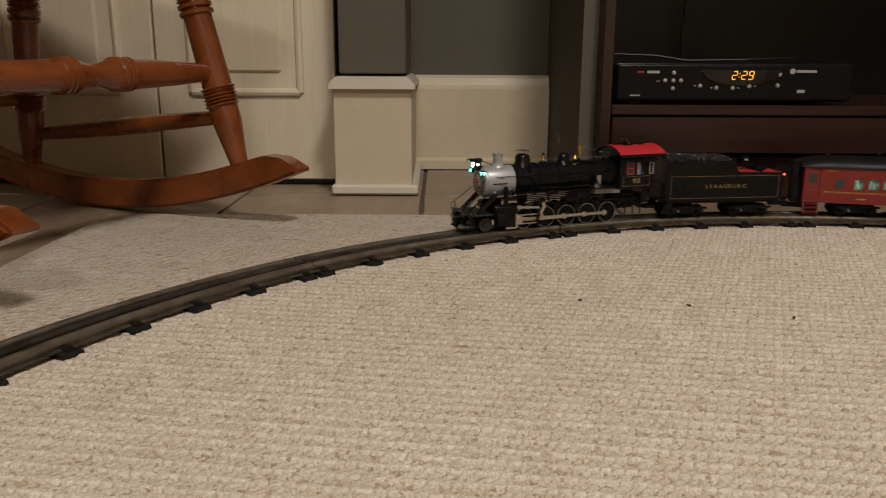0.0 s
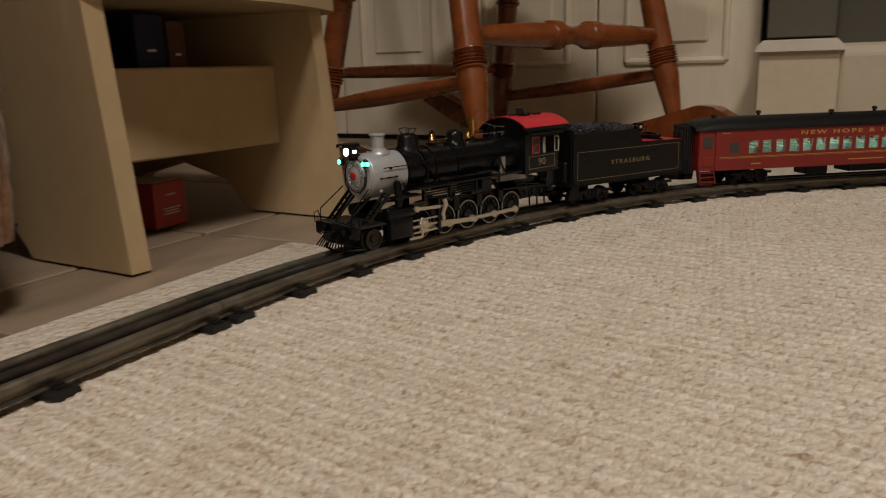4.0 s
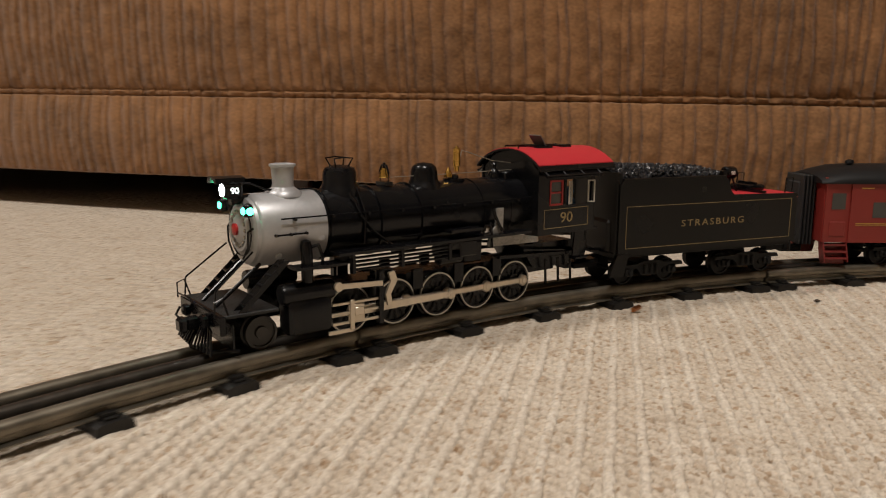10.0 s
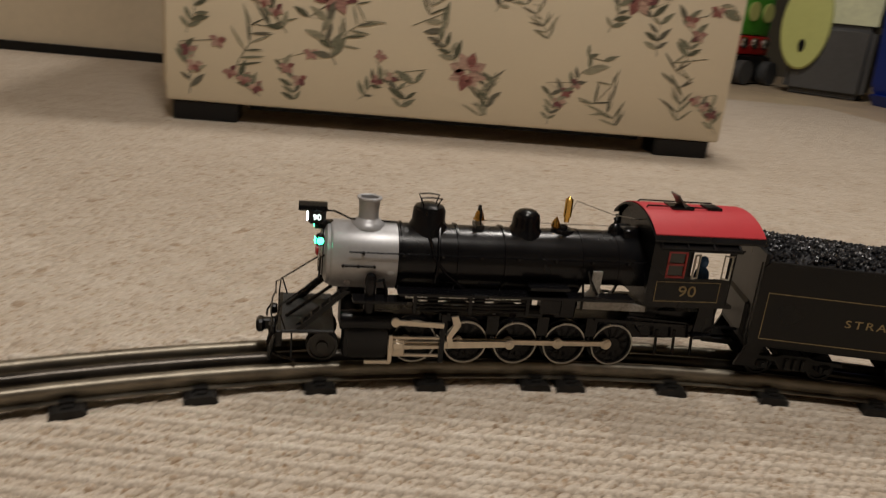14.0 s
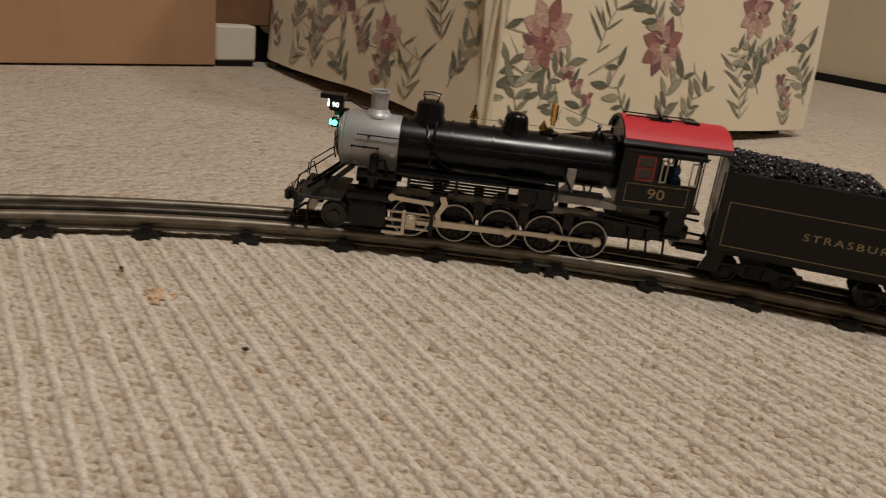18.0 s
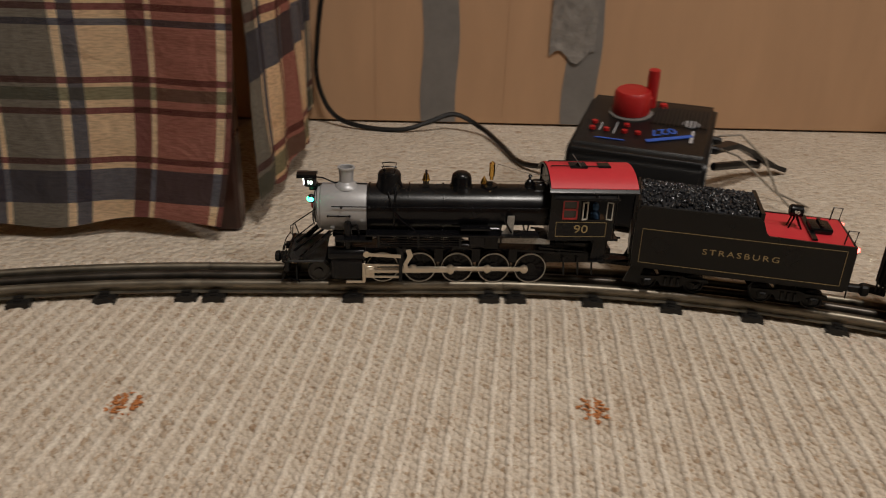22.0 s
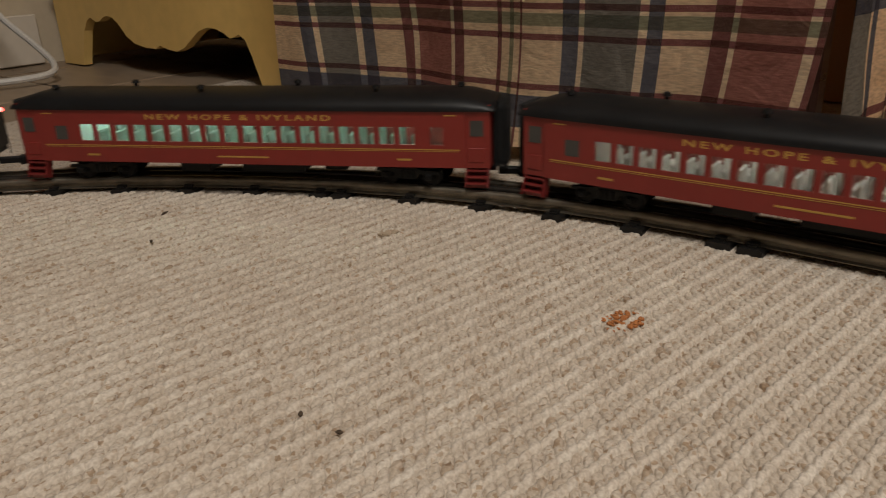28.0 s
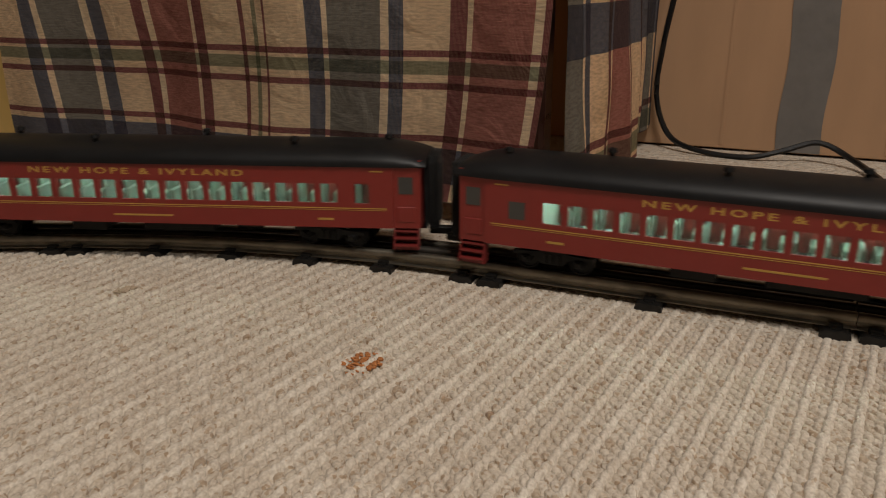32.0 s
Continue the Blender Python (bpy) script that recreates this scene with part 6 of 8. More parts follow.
        lathe(bm, [(0.0052, -0.0150), (0.0056, -0.0135), (0.0056, 0.0135), (0.0052, 0.0150)], Matrix.Translation((0.0880, s * 0.0230, 0.0285)) @ X, 18)
        part("cylinder", bm, M_LOCO, t, smooth=True)
        # Crosshead guides and hanger.
        bm = bm_new()
        for z in (0.0195, 0.0140, 0.0085):
            box(bm, 0.0595, s * 0.0262, z, 0.0300, 0.0016, 0.0013)
        part("guide_bar", bm, M_ROD, t, "nickel crosshead guides")
        bm = box(bm_new(), 0.0440, s * 0.0262, 0.0200, 0.0028, 0.0040, 0.0300)
        box(bm, 0.0410, s * 0.0235, 0.0330, 0.0120, 0.0060, 0.0050)
        part("guide_yoke", bm, M_LOCO, t)
        # Ladder and braces at the front.
        bm = bm_new()
        for dy in (0.0200, 0.0265):
            prism(bm, [(0.1275, 0.0235), (0.1235, 0.0235), (0.0985, 0.0470), (0.1025, 0.0470)], s * dy - 0.0005, s * dy + 0.0005, "y")
        for k in range(5):
            f = (k + 0.6) / 5.4
            rod(bm, (0.1265 - 0.0265 * f, s * 0.0200, 0.0235 + 0.0245 * f), (0.1265 - 0.0265 * f, s * 0.0265, 0.0235 + 0.0245 * f), 0.0011, n=6)
        part("ladder", bm, M_LOCO, t)
        part("brace", rod(bm_new(), (0.1330, s * 0.0085, 0.0235), (0.1080, s * 0.0105, 0.0440), 0.0011, n=8), M_LOCO, t)
        bm = tube(bm_new(), [(0.1380, s * 0.0215, 0.0240), (0.1370, s * 0.0215, 0.0350), (0.1150, s * 0.0175, 0.0520)], 0.0005)
        part("flag_stanchion", bm, M_LOCO, t)
        # Marker lamps.
        m = Matrix.Translation((0.1160, s * 0.0160, cz + 0.0125))
        bm = lathe(bm_new(), [(0.0022, -0.0030), (0.0026, -0.0020), (0.0026, 0.0022), (0.0018, 0.0034), (0.0006, 0.0040)], m, 14)
        marker = part("marker_lamp", bm, M_LOCO, t, smooth=True)
        for d in (0, 90 * s):
            part("lens", lathe(bm_new(), [(0.0020, 0), (0.0017, 0.0008), (0.0004, 0.0011)], m @ Matrix.Rotation(radians(d), 4, "Z") @ Matrix.Translation((0.0024, 0, 0)) @ X, 14), M_GREENLAMP, marker, "glowing green lens", True)
        # Cab side.
        bm = bm_new()
        y = s * 0.0278
        for a, b, c, d in ((-0.1280, -0.0755, 0.0445, 0.0622), (-0.1280, -0.0755, 0.0792, 0.0868), (-0.0855, -0.0755, 0.0622, 0.0792), (-0.1015, -0.0978, 0.0622, 0.0792), (-0.1280, -0.1255, 0.0622, 0.0792)):
            box(bm, (a + b) / 2, y, (c + d) / 2, b - a, 0.0014, d - c)
        part("cab_side", bm, M_LOCO, t)
        side = panel_frame((-0.1017, s * 0.0286, 0.0538), (-s, 0, 0), (0, 0, 1))
        writing("number", "90", 0.0098, M_DIMGOLD, t, side, "gold cab number", 1.0, 0.0001, 1.25, 0.004)
        bm = bm_new()
        for a, b, c, d in ((-0.1225, -0.0810, 0.0598, 0.0602), (-0.1225, -0.0810, 0.0475, 0.0479), (-0.1225, -0.1221, 0.0475, 0.0602), (-0.0814, -0.0810, 0.0475, 0.0602)):
            box(bm, (a + b) / 2, s * 0.0286, (c + d) / 2, b - a, 0.0003, d - c)
        part("gold_line", bm, M_DIMGOLD, t)
        bm = bm_new()
        for a, b, c, d in ((-0.0978, -0.0966, 0.0630, 0.0790), (-0.0867, -0.0855, 0.0630, 0.0790), (-0.0978, -0.0855, 0.0626, 0.0638), (-0.0978, -0.0855, 0.0780, 0.0792), (-0.0978, -0.0855, 0.0704, 0.0716)):
            box(bm, (a + b) / 2, s * 0.0279, (c + d) / 2, b - a, 0.0020, d - c)
        w = part("cab_window", bm, M_WINRED, t, "red framed window")
        part("pane", box(bm_new(), -0.09165, s * 0.0277, 0.0709, 0.0108, 0.0006, 0.0150), M_DUSK, w)
        for x, turn in ((-0.1035, 25), (-0.1235, -25)):
            bm = bm_new()
            for dx, dz, sx, sz in ((0, 0.0072, 0.0048, 0.0008), (0, -0.0072, 0.0048, 0.0008), (0.0022, 0, 0.0008, 0.0150), (-0.0022, 0, 0.0008, 0.0150)):
                box(bm, dx, 0, dz, sx, 0.0010, sz)
            part("wind_wing", bm, M_WINPALE, t, "pale framed wind wing", m=Matrix.Translation((x, s * 0.0300, 0.0705)) @ Matrix.Rotation(radians(turn * s), 4, "Z"))
        bm = prism(bm_new(), [(s * 0.0286, 0.0858), (s * 0.0350, 0.0818), (s * 0.0350, 0.0810), (s * 0.0286, 0.0848)], -0.1290, -0.0770, "x")
        part("awning", bm, M_LOCO, t, "slanted black window awning")
        bm = rod(bm_new(), (-0.1300, s * 0.0345, 0.0826), (-0.0765, s * 0.0345, 0.0826), 0.0006, n=6)
        for x in (-0.1275, -0.1110, -0.0945, -0.0785):
            rod(bm, (x, s * 0.0285, 0.0868), (x, s * 0.0347, 0.0824), 0.0007, n=6)
        part("gutter_rail", bm, M_LOCO, t)
        bm = bm_new()
        tube(bm, [(-0.1295, s * 0.0270, 0.0455), (-0.1295, s * 0.0272, 0.0850)], 0.0005)
        prism(bm, [(-0.127, 0.0450), (-0.124, 0.0240), (-0.113, 0.0240), (-0.115, 0.0450)], s * 0.0240 - 0.0006, s * 0.0240 + 0.0006, "y")
        box(bm, -0.1185, s * 0.0250, 0.0245, 0.0125, 0.0060, 0.0010)
        tube(bm, [(-0.1245, s * 0.0250, 0.0445), (-0.1262, s * 0.0254, 0.0300), (-0.1215, s * 0.0254, 0.0270)], 0.0005)
        part("cab_step", bm, M_LOCO, t)
        # Silver firebox sheet behind black pipes.
        o = [(-0.0350, 0.0405), (-0.0780, 0.0395), (-0.0780, 0.0430), (-0.0470, 0.0480), (-0.0475, 0.0640), (-0.0418, 0.0640), (-0.0412, 0.0530), (-0.0362, 0.0475)]
        sheet_ = part("firebox_sheet", prism(bm_new(), o, s * 0.0262 - 0.0006, s * 0.0262 + 0.0006, "y"), M_RIVET, t, "silver riveted firebox sheet")
        bm = tube(bm_new(), [(-0.0385, s * 0.0276, 0.0640), (-0.0400, s * 0.0278, 0.0590), (-0.0455, s * 0.0278, 0.0500)], 0.0009)
        tube(bm, [(-0.0360, s * 0.0276, 0.0560), (-0.0372, s * 0.0278, 0.0480), (-0.0372, s * 0.0278, 0.0400)], 0.0008)
        part("injector_pipe", bm, M_LOCO, sheet_, smooth=True)
    # Cab front wall, roof and floor.
    dome = [(0.0318 * math.sin(radians(a)) / math.sin(radians(54)), 0.0690 + 0.0300 * (math.cos(radians(a)) - 0.0)) for a in range(-54, 55, 6)]
    part("cab_front", prism(bm_new(), [(-0.0270, 0.0450), (0.0270, 0.0450), (0.0270, 0.0850), (0.0180, 0.0935), (0.0090, 0.0965), (0, 0.0975), (-0.0090, 0.0965), (-0.0180, 0.0935), (-0.0270, 0.0850)], -0.0780, -0.0765, "x"), M_LOCO, t)
    part("cab_roof", prism(bm_new(), dome + [(y, z - 0.0012) for y, z in reversed(dome)], -0.1455, -0.0735, "x"), M_LOCO, t, smooth=True)
    arc = [(0.0320 * math.sin(radians(a)) / math.sin(radians(54)), 0.0694 + 0.0302 * math.cos(radians(a))) for a in range(-48, 49, 6)]
    part("roof_sheet", prism(bm_new(), arc + [(y, z - 0.0007) for y, z in reversed(arc)], -0.1450, -0.0745, "x"), M_ROOF, t, "red painted roof sheet", True)
    for s in (-1, 1):
        part("roof_rail", tube(bm_new(), [(-0.0770, s * 0.0065, 0.0990), (-0.0775, s * 0.0065, 0.1005), (-0.1260, s * 0.0065, 0.1005), (-0.1265, s * 0.0065, 0.0990)], 0.0005), M_LOCO, t)
    part("roof_hatch", box(bm_new(), 0.0045, 0, 0.0, 0.0100, 0.0110, 0.0008, m=Matrix.Translation((-0.1020, 0.002, 0.1000)) @ Matrix.Rotation(radians(-52), 4, "Y")), surface("grey_hatch", (0.10, 0.095, 0.09), 0.3), t, "open roof hatch")
    part("hatch_frame", box(bm_new(), -0.1000, 0.002, 0.0996, 0.0140, 0.0130, 0.0014), M_LOCO, t)
    part("hatch_frame", box(bm_new(), -0.1215, 0.002, 0.0998, 0.0095, 0.0100, 0.0018), M_LOCO, t)
    part("cab_floor", box(bm_new(), -0.106, 0, 0.0440, 0.056, 0.054, 0.002), M_LOCO, t)
    part("backhead", box(bm_new(), -0.0815, 0, 0.0640, 0.006, 0.034, 0.036, 0.003), M_LOCO, t)
    fig = bm_new()
    for y in (-0.018, ):
        lathe(fig, [(0.0045, 0), (0.0048, 0.008), (0.0040, 0.014), (0.0018, 0.0165), (0.0026, 0.0180), (0.0028, 0.0205), (0.0018, 0.0228), (0.0003, 0.0235)], Matrix.Translation((-0.1150, y + 0.036, 0.0500)), 14)
    part("figurine", fig, M_BLUEFIG, t, "small blue painted toy figure")
    # Headlamp.
    hz = cz + 0.0221
    bm = box(bm_new(), 0.1180, 0, hz, 0.0100, 0.0092, 0.0092, 0.0015)
    hood = [(0.0060, 0.0), (0.0054, 0.0024), (0, 0.0032), (-0.0054, 0.0024), (-0.0060, 0.0), (-0.0055, -0.0006), (0, 0.0024), (0.0055, -0.0006)]
    prism(bm, [(y, z + hz + 0.0042) for y, z in hood], 0.1125, 0.1285, "x")
    box(bm, 0.1130, 0, hz - 0.0052, 0.012, 0.004, 0.0050)
    lamp = part("headlamp", bm, M_LOCO, t)
    part("lamp_lens", lathe(bm_new(), [(0.0034, 0), (0.0030, 0.0006), (0.0005, 0.0008)], Matrix.Translation((0.1229, 0, hz)) @ X, 18), M_HEAD, lamp, "glowing white lamp lens", True)
    for s in (-1, 1):
        writing("lamp_number", "90", 0.0046, M_NUMB, lamp, panel_frame((0.1180, s * 0.0048, hz - 0.0003), (-s, 0, 0), (0, 0, 1)), "lit headlamp number")
    part("lamp_cord", tube(bm_new(), [(0.113, 0, hz + 0.003), (0.108, 0.001, hz + 0.0030), (0.099, 0.001, hz - 0.0010), (0.072, 0.001, hz - 0.0018)], 0.0006), M_LOCO, t)
    # Frame, pilot deck, pilot and coupler.
    bm = box(bm_new(), -0.010, 0, 0.0210, 0.200, 0.0190, 0.0120)
    box(bm, -0.108, 0, 0.0260, 0.050, 0.0300, 0.0100, 0.001)
    part("frame", bm, M_LOCO, t)
    part("ash_pan", prism(bm_new(), [(-0.072, 0.036), (-0.120, 0.036), (-0.128, 0.028), (-0.116, 0.018), (-0.084, 0.020)], -0.0160, 0.0160, "y"), M_LOCO, t)
    part("pilot_deck", box(bm_new(), 0.1210, 0, 0.0225, 0.0300, 0.0560, 0.0020, 0.0005), surface("deck_plate", (0.014, 0.014, 0.014), 0.5, 0.2, grain=900, spread=0.5, bump=0.6), t)
    part("pilot_beam", box(bm_new(), 0.1365, 0, 0.0185, 0.0035, 0.0580, 0.0100, 0.0006), M_LOCO, t)
    pilot = part("pilot", tube(bm_new(), [(0.1270, -0.0255, 0.0035), (0.1390, -0.016, 0.0030), (0.1432, 0, 0.0026), (0.1390, 0.016, 0.0030), (0.1270, 0.0255, 0.0035)], 0.0011), M_LOCO, t, "slatted black pilot")
    for k in range(13):
        y = -0.0240 + 0.0040 * k
        part("slat", rod(bm_new(), (0.1372, y * 0.55, 0.0170), (0.1372 + 0.0065 - 0.080 * abs(y), y, 0.0030), 0.0007, n=5), M_LOCO, pilot)
    part("pilot_backing", prism(bm_new(), [(-0.0235, 0.0170), (0.0235, 0.0170), (0.0240, 0.0040), (-0.0240, 0.0040)], 0.1290, 0.1300, "x"), M_LOCO, t)
    bm = box(bm_new(), 0.1430, 0, 0.0150, 0.0090, 0.0050, 0.0070, 0.001)
    box(bm, 0.1475, 0.001, 0.0150, 0.0050, 0.0085, 0.0080, 0.0015)
    part("coupler", bm, M_LOCO, t)
    bm = bm_new()
    tube(bm, [(0.1400, -0.0270, 0.0230), (0.1400, -0.0275, 0.0310), (0.1360, -0.0275, 0.0325), (0.1330, -0.0270, 0.0230)], 0.0005)
    tube(bm, [(0.1400, 0.0270, 0.0230), (0.1400, 0.0275, 0.0310), (0.1360, 0.0275, 0.0325), (0.1330, 0.0270, 0.0230)], 0.0005)
    tube(bm, [(0.1400, -0.0255, 0.0255), (0.1415, -0.010, 0.0270), (0.1415, 0.010, 0.0270), (0.1400, 0.0255, 0.0255)], 0.0005)
    tube(bm, [(0.1420, -0.0180, 0.0200), (0.1445, -0.0180, 0.0160), (0.1445, -0.0120, 0.0150)], 0.0007)
    box(bm, 0.1405, 0.0140, 0.0185, 0.0040, 0.0060, 0.0060, 0.001)
    box(bm, 0.1405, -0.0130, 0.0190, 0.0040, 0.0050, 0.0060, 0.001)
    part("cut_lever", bm, M_LOCO, t)
    bm = bm_new()
    for s in (-1, 1):
        for k in range(3):
            rod(bm, (-0.092 - 0.012 * k, s * 0.0195, 0.0250), (-0.094 - 0.012 * k, s * 0.0185, 0.0080), 0.0009, n=6)
        rod(bm, (-0.070, s * 0.0212, 0.0340), (-0.150, s * 0.0185, 0.0260), 0.0010, n=6)
    box(bm, -0.145, 0, 0.0140, 0.036, 0.010, 0.004)
    part("drag_gear", bm, M_LOCO, t)
    for s in (-1, 1):
        part("equaliser", prism(bm_new(), [(-0.050, 0.0320), (-0.110, 0.0290), (-0.110, 0.0270), (-0.050, 0.0300)], s * 0.0200 - 0.001, s * 0.0200 + 0.001, "y"), M_LOCO, t)
        for x in (0.043, 0.0125, -0.0185, -0.0495):
            part("spring_hanger", box(bm_new(), x, s * 0.0180, 0.0250, 0.0070, 0.0020, 0.0120), M_LOCO, t)
    return t


def running_gear(t):
    """Wheels, rods and crossheads; they turn and slide by their own keys."""
    gear = {"axles": [], "rods": [], "mains": [], "heads": [], "pilot": []}
    for x in DRIVERS:
        for s in (-1, 1):
            bm = bm_new()
            wheel(bm, 0, s * 0.0160, 0, TREAD, 0.0040, 32)
            prism(bm, [(0.0075, -0.0105), (0.0112, 0), (0.0075, 0.0105)][::-1], s * 0.0160 + s * 0.0004 - 0.0010, s * 0.0160 + s * 0.0004 + 0.0010, "y")
            rod(bm, (0, 0, 0), (0, s * 0.016, 0), 0.0028)
            axle = part("driving_wheel", bm, M_LOCO, t, "black spoked driving wheel", True)
            spoke = None
            for k in range(12):
                m = Matrix.Rotation(2 * math.pi * k / 12, 4, "Y")
                if spoke is None:
                    spoke = part("spoke", rod(bm_new(), (0.003, s * 0.0172, 0), (0.0115, s * 0.0172, 0), 0.0008, n=5), M_LOCO, axle, m=m)
                else:
                    again(spoke, m)
            bm = bm_new()
            ring(bm, 0, s * 0.0168, 0, TREAD * 0.94, TREAD * 1.005, 0.0014)
            part("tyre", bm, M_TYRE, axle, "bright steel tyre", True)
            gear["axles"].append((axle, x))
    grey = surface("grey_wheel_face", (0.05, 0.048, 0.045), 0.5, 0.3)
    for s in (-1, 1):
        bm = bm_new()
        wheel(bm, 0, s * 0.0160, 0, 0.0088, 0.0042, 26)
        rod(bm, (0, 0, 0), (0, s * 0.016, 0), 0.0020)
        gear["pilot"].append(part("pilot_wheel", bm, grey, t, "dark grey pilot wheel", True))
    for s in (-1, 1):
        bm = box(bm_new(), -0.003, 0, 0, 0.124, 0.0016, 0.0034, 0.0003)
        for x in DRIVERS:
            lathe(bm, [(0.0034, -0.0011), (0.0034, 0.0011), (0.0018, 0.0016), (0.0018, 0.0022)], Matrix.Translation((x, 0, 0)) @ Matrix.Rotation(radians(-90 * s), 4, "X"), 14)
        gear["rods"].append((part("side_rod", bm, M_ROD, t, "nickel side rod", True), s))
        length = 0.0680
        bm = prism(bm_new(), [(0, 0.0017), (length, 0.0025), (length, -0.0025), (0, -0.0017)], -0.0008, 0.0008, "y")
        for x, r in ((0, 0.0030), (length, 0.0044)):
            lathe(bm, [(r, -0.0011), (r, 0.0011), (r * 0.5, 0.0016), (r * 0.5, 0.0022)], Matrix.Translation((x, 0, 0)) @ Matrix.Rotation(radians(-90 * s), 4, "X"), 16)
        gear["mains"].append((part("main_rod", bm, M_ROD, t, "nickel main rod", True), s, length))
        bm = box(bm_new(), 0, 0, 0, 0.0100, 0.0022, 0.0100, 0.0006)
        box(bm, 0.0035, s * 0.0016, -0.0005, 0.0026, 0.0012, 0.0170, 0.0003)
        box(bm, -0.001, s * 0.0016, 0.001, 0.0060, 0.0010, 0.0045, 0.0003)
        box(bm, 0.0105, s * 0.0008, -0.0092, 0.0150, 0.0012, 0.0020)
        rod(bm, (0, 0, 0), (0.022, 0, 0), 0.0010)
        gear["heads"].append((part("crosshead", bm, M_ROD, t, "nickel crosshead and link", True), s))
        bm = tube(bm_new(), [(0.0720, s * 0.0290, 0.0300), (0.0440, s * 0.0290, 0.0285)], 0, 0, [(-0.0006, -0.0014), (0.0006, -0.0014), (0.0006, 0.0014), (-0.0006, 0.0014)])
        lathe(bm, [(0.0026, -0.0009), (0.0026, 0.0009)], Matrix.Translation((0.0720, s * 0.0290, 0.0300)) @ X90(s), 12)
        part("radius_rod", bm, M_ROD, t, "nickel valve rod")
        bm = prism(bm_new(), [(0.0400, 0.0340), (0.0360, 0.0345), (0.0340, 0.0290), (0.0385, 0.0215), (0.0375, 0.0165), (0.0405, 0.0150), (0.0418, 0.0215), (0.0385, 0.0290)], s * 0.0285 - 0.0008, s * 0.0285 + 0.0008, "y")
        part("expansion_link", bm, M_ROD, t, "nickel expansion link")
    return gear


def X90(s):
    return Matrix.Rotation(radians(-90 * s), 4, "X")


def bogie(parent, x, label):
    """A four-wheel truck that swivels under its carriage."""
    bm = box(bm_new(), 0, 0, 0.0125, 0.016, 0.036, 0.005, 0.001)
    for s in (-1, 1):
        prism(bm, [(-0.0300, 0.0125), (-0.0290, 0.0150), (-0.0120, 0.0155), (-0.0080, 0.0170), (0.0080, 0.0170), (0.0120, 0.0155), (0.0290, 0.0150), (0.0300, 0.0125), (0.0120, 0.0120), (0.0080, 0.0070), (-0.0080, 0.0070), (-0.0120, 0.0120)], s * 0.0225 - 0.0016, s * 0.0225 + 0.0016, "y")
        for q in (-1, 1):
            box(bm, q * 0.0195, s * 0.0238, 0.0100, 0.0070, 0.0040, 0.0060, 0.001)
            lathe(bm, [(0.0020, 0), (0.0018, 0.0014)], Matrix.Translation((q * 0.0195, s * 0.0258, 0.0100)) @ X90(s), 10)
        for k in range(3):
            rod(bm, (-0.005 + 0.005 * k, s * 0.0246, 0.0080), (-0.005 + 0.005 * k, s * 0.0246, 0.0150), 0.0013, n=8)
    b = part("truck", bm, M_TRUCK, parent, label, m=Matrix.Translation((x, 0, 0)))
    for q in (-1, 1):
        bm = bm_new()
        for s in (-1, 1):
            wheel(bm, 0, s * 0.0160, 0, 0.0086, 0.0040, 22)
        rod(bm, (0, -0.016, 0), (0, 0.016, 0), 0.0018)
        part("wheelset", bm, M_TRUCK, b, smooth=True, m=Matrix.Translation((q * 0.0195, 0, 0.0086)))
    return b


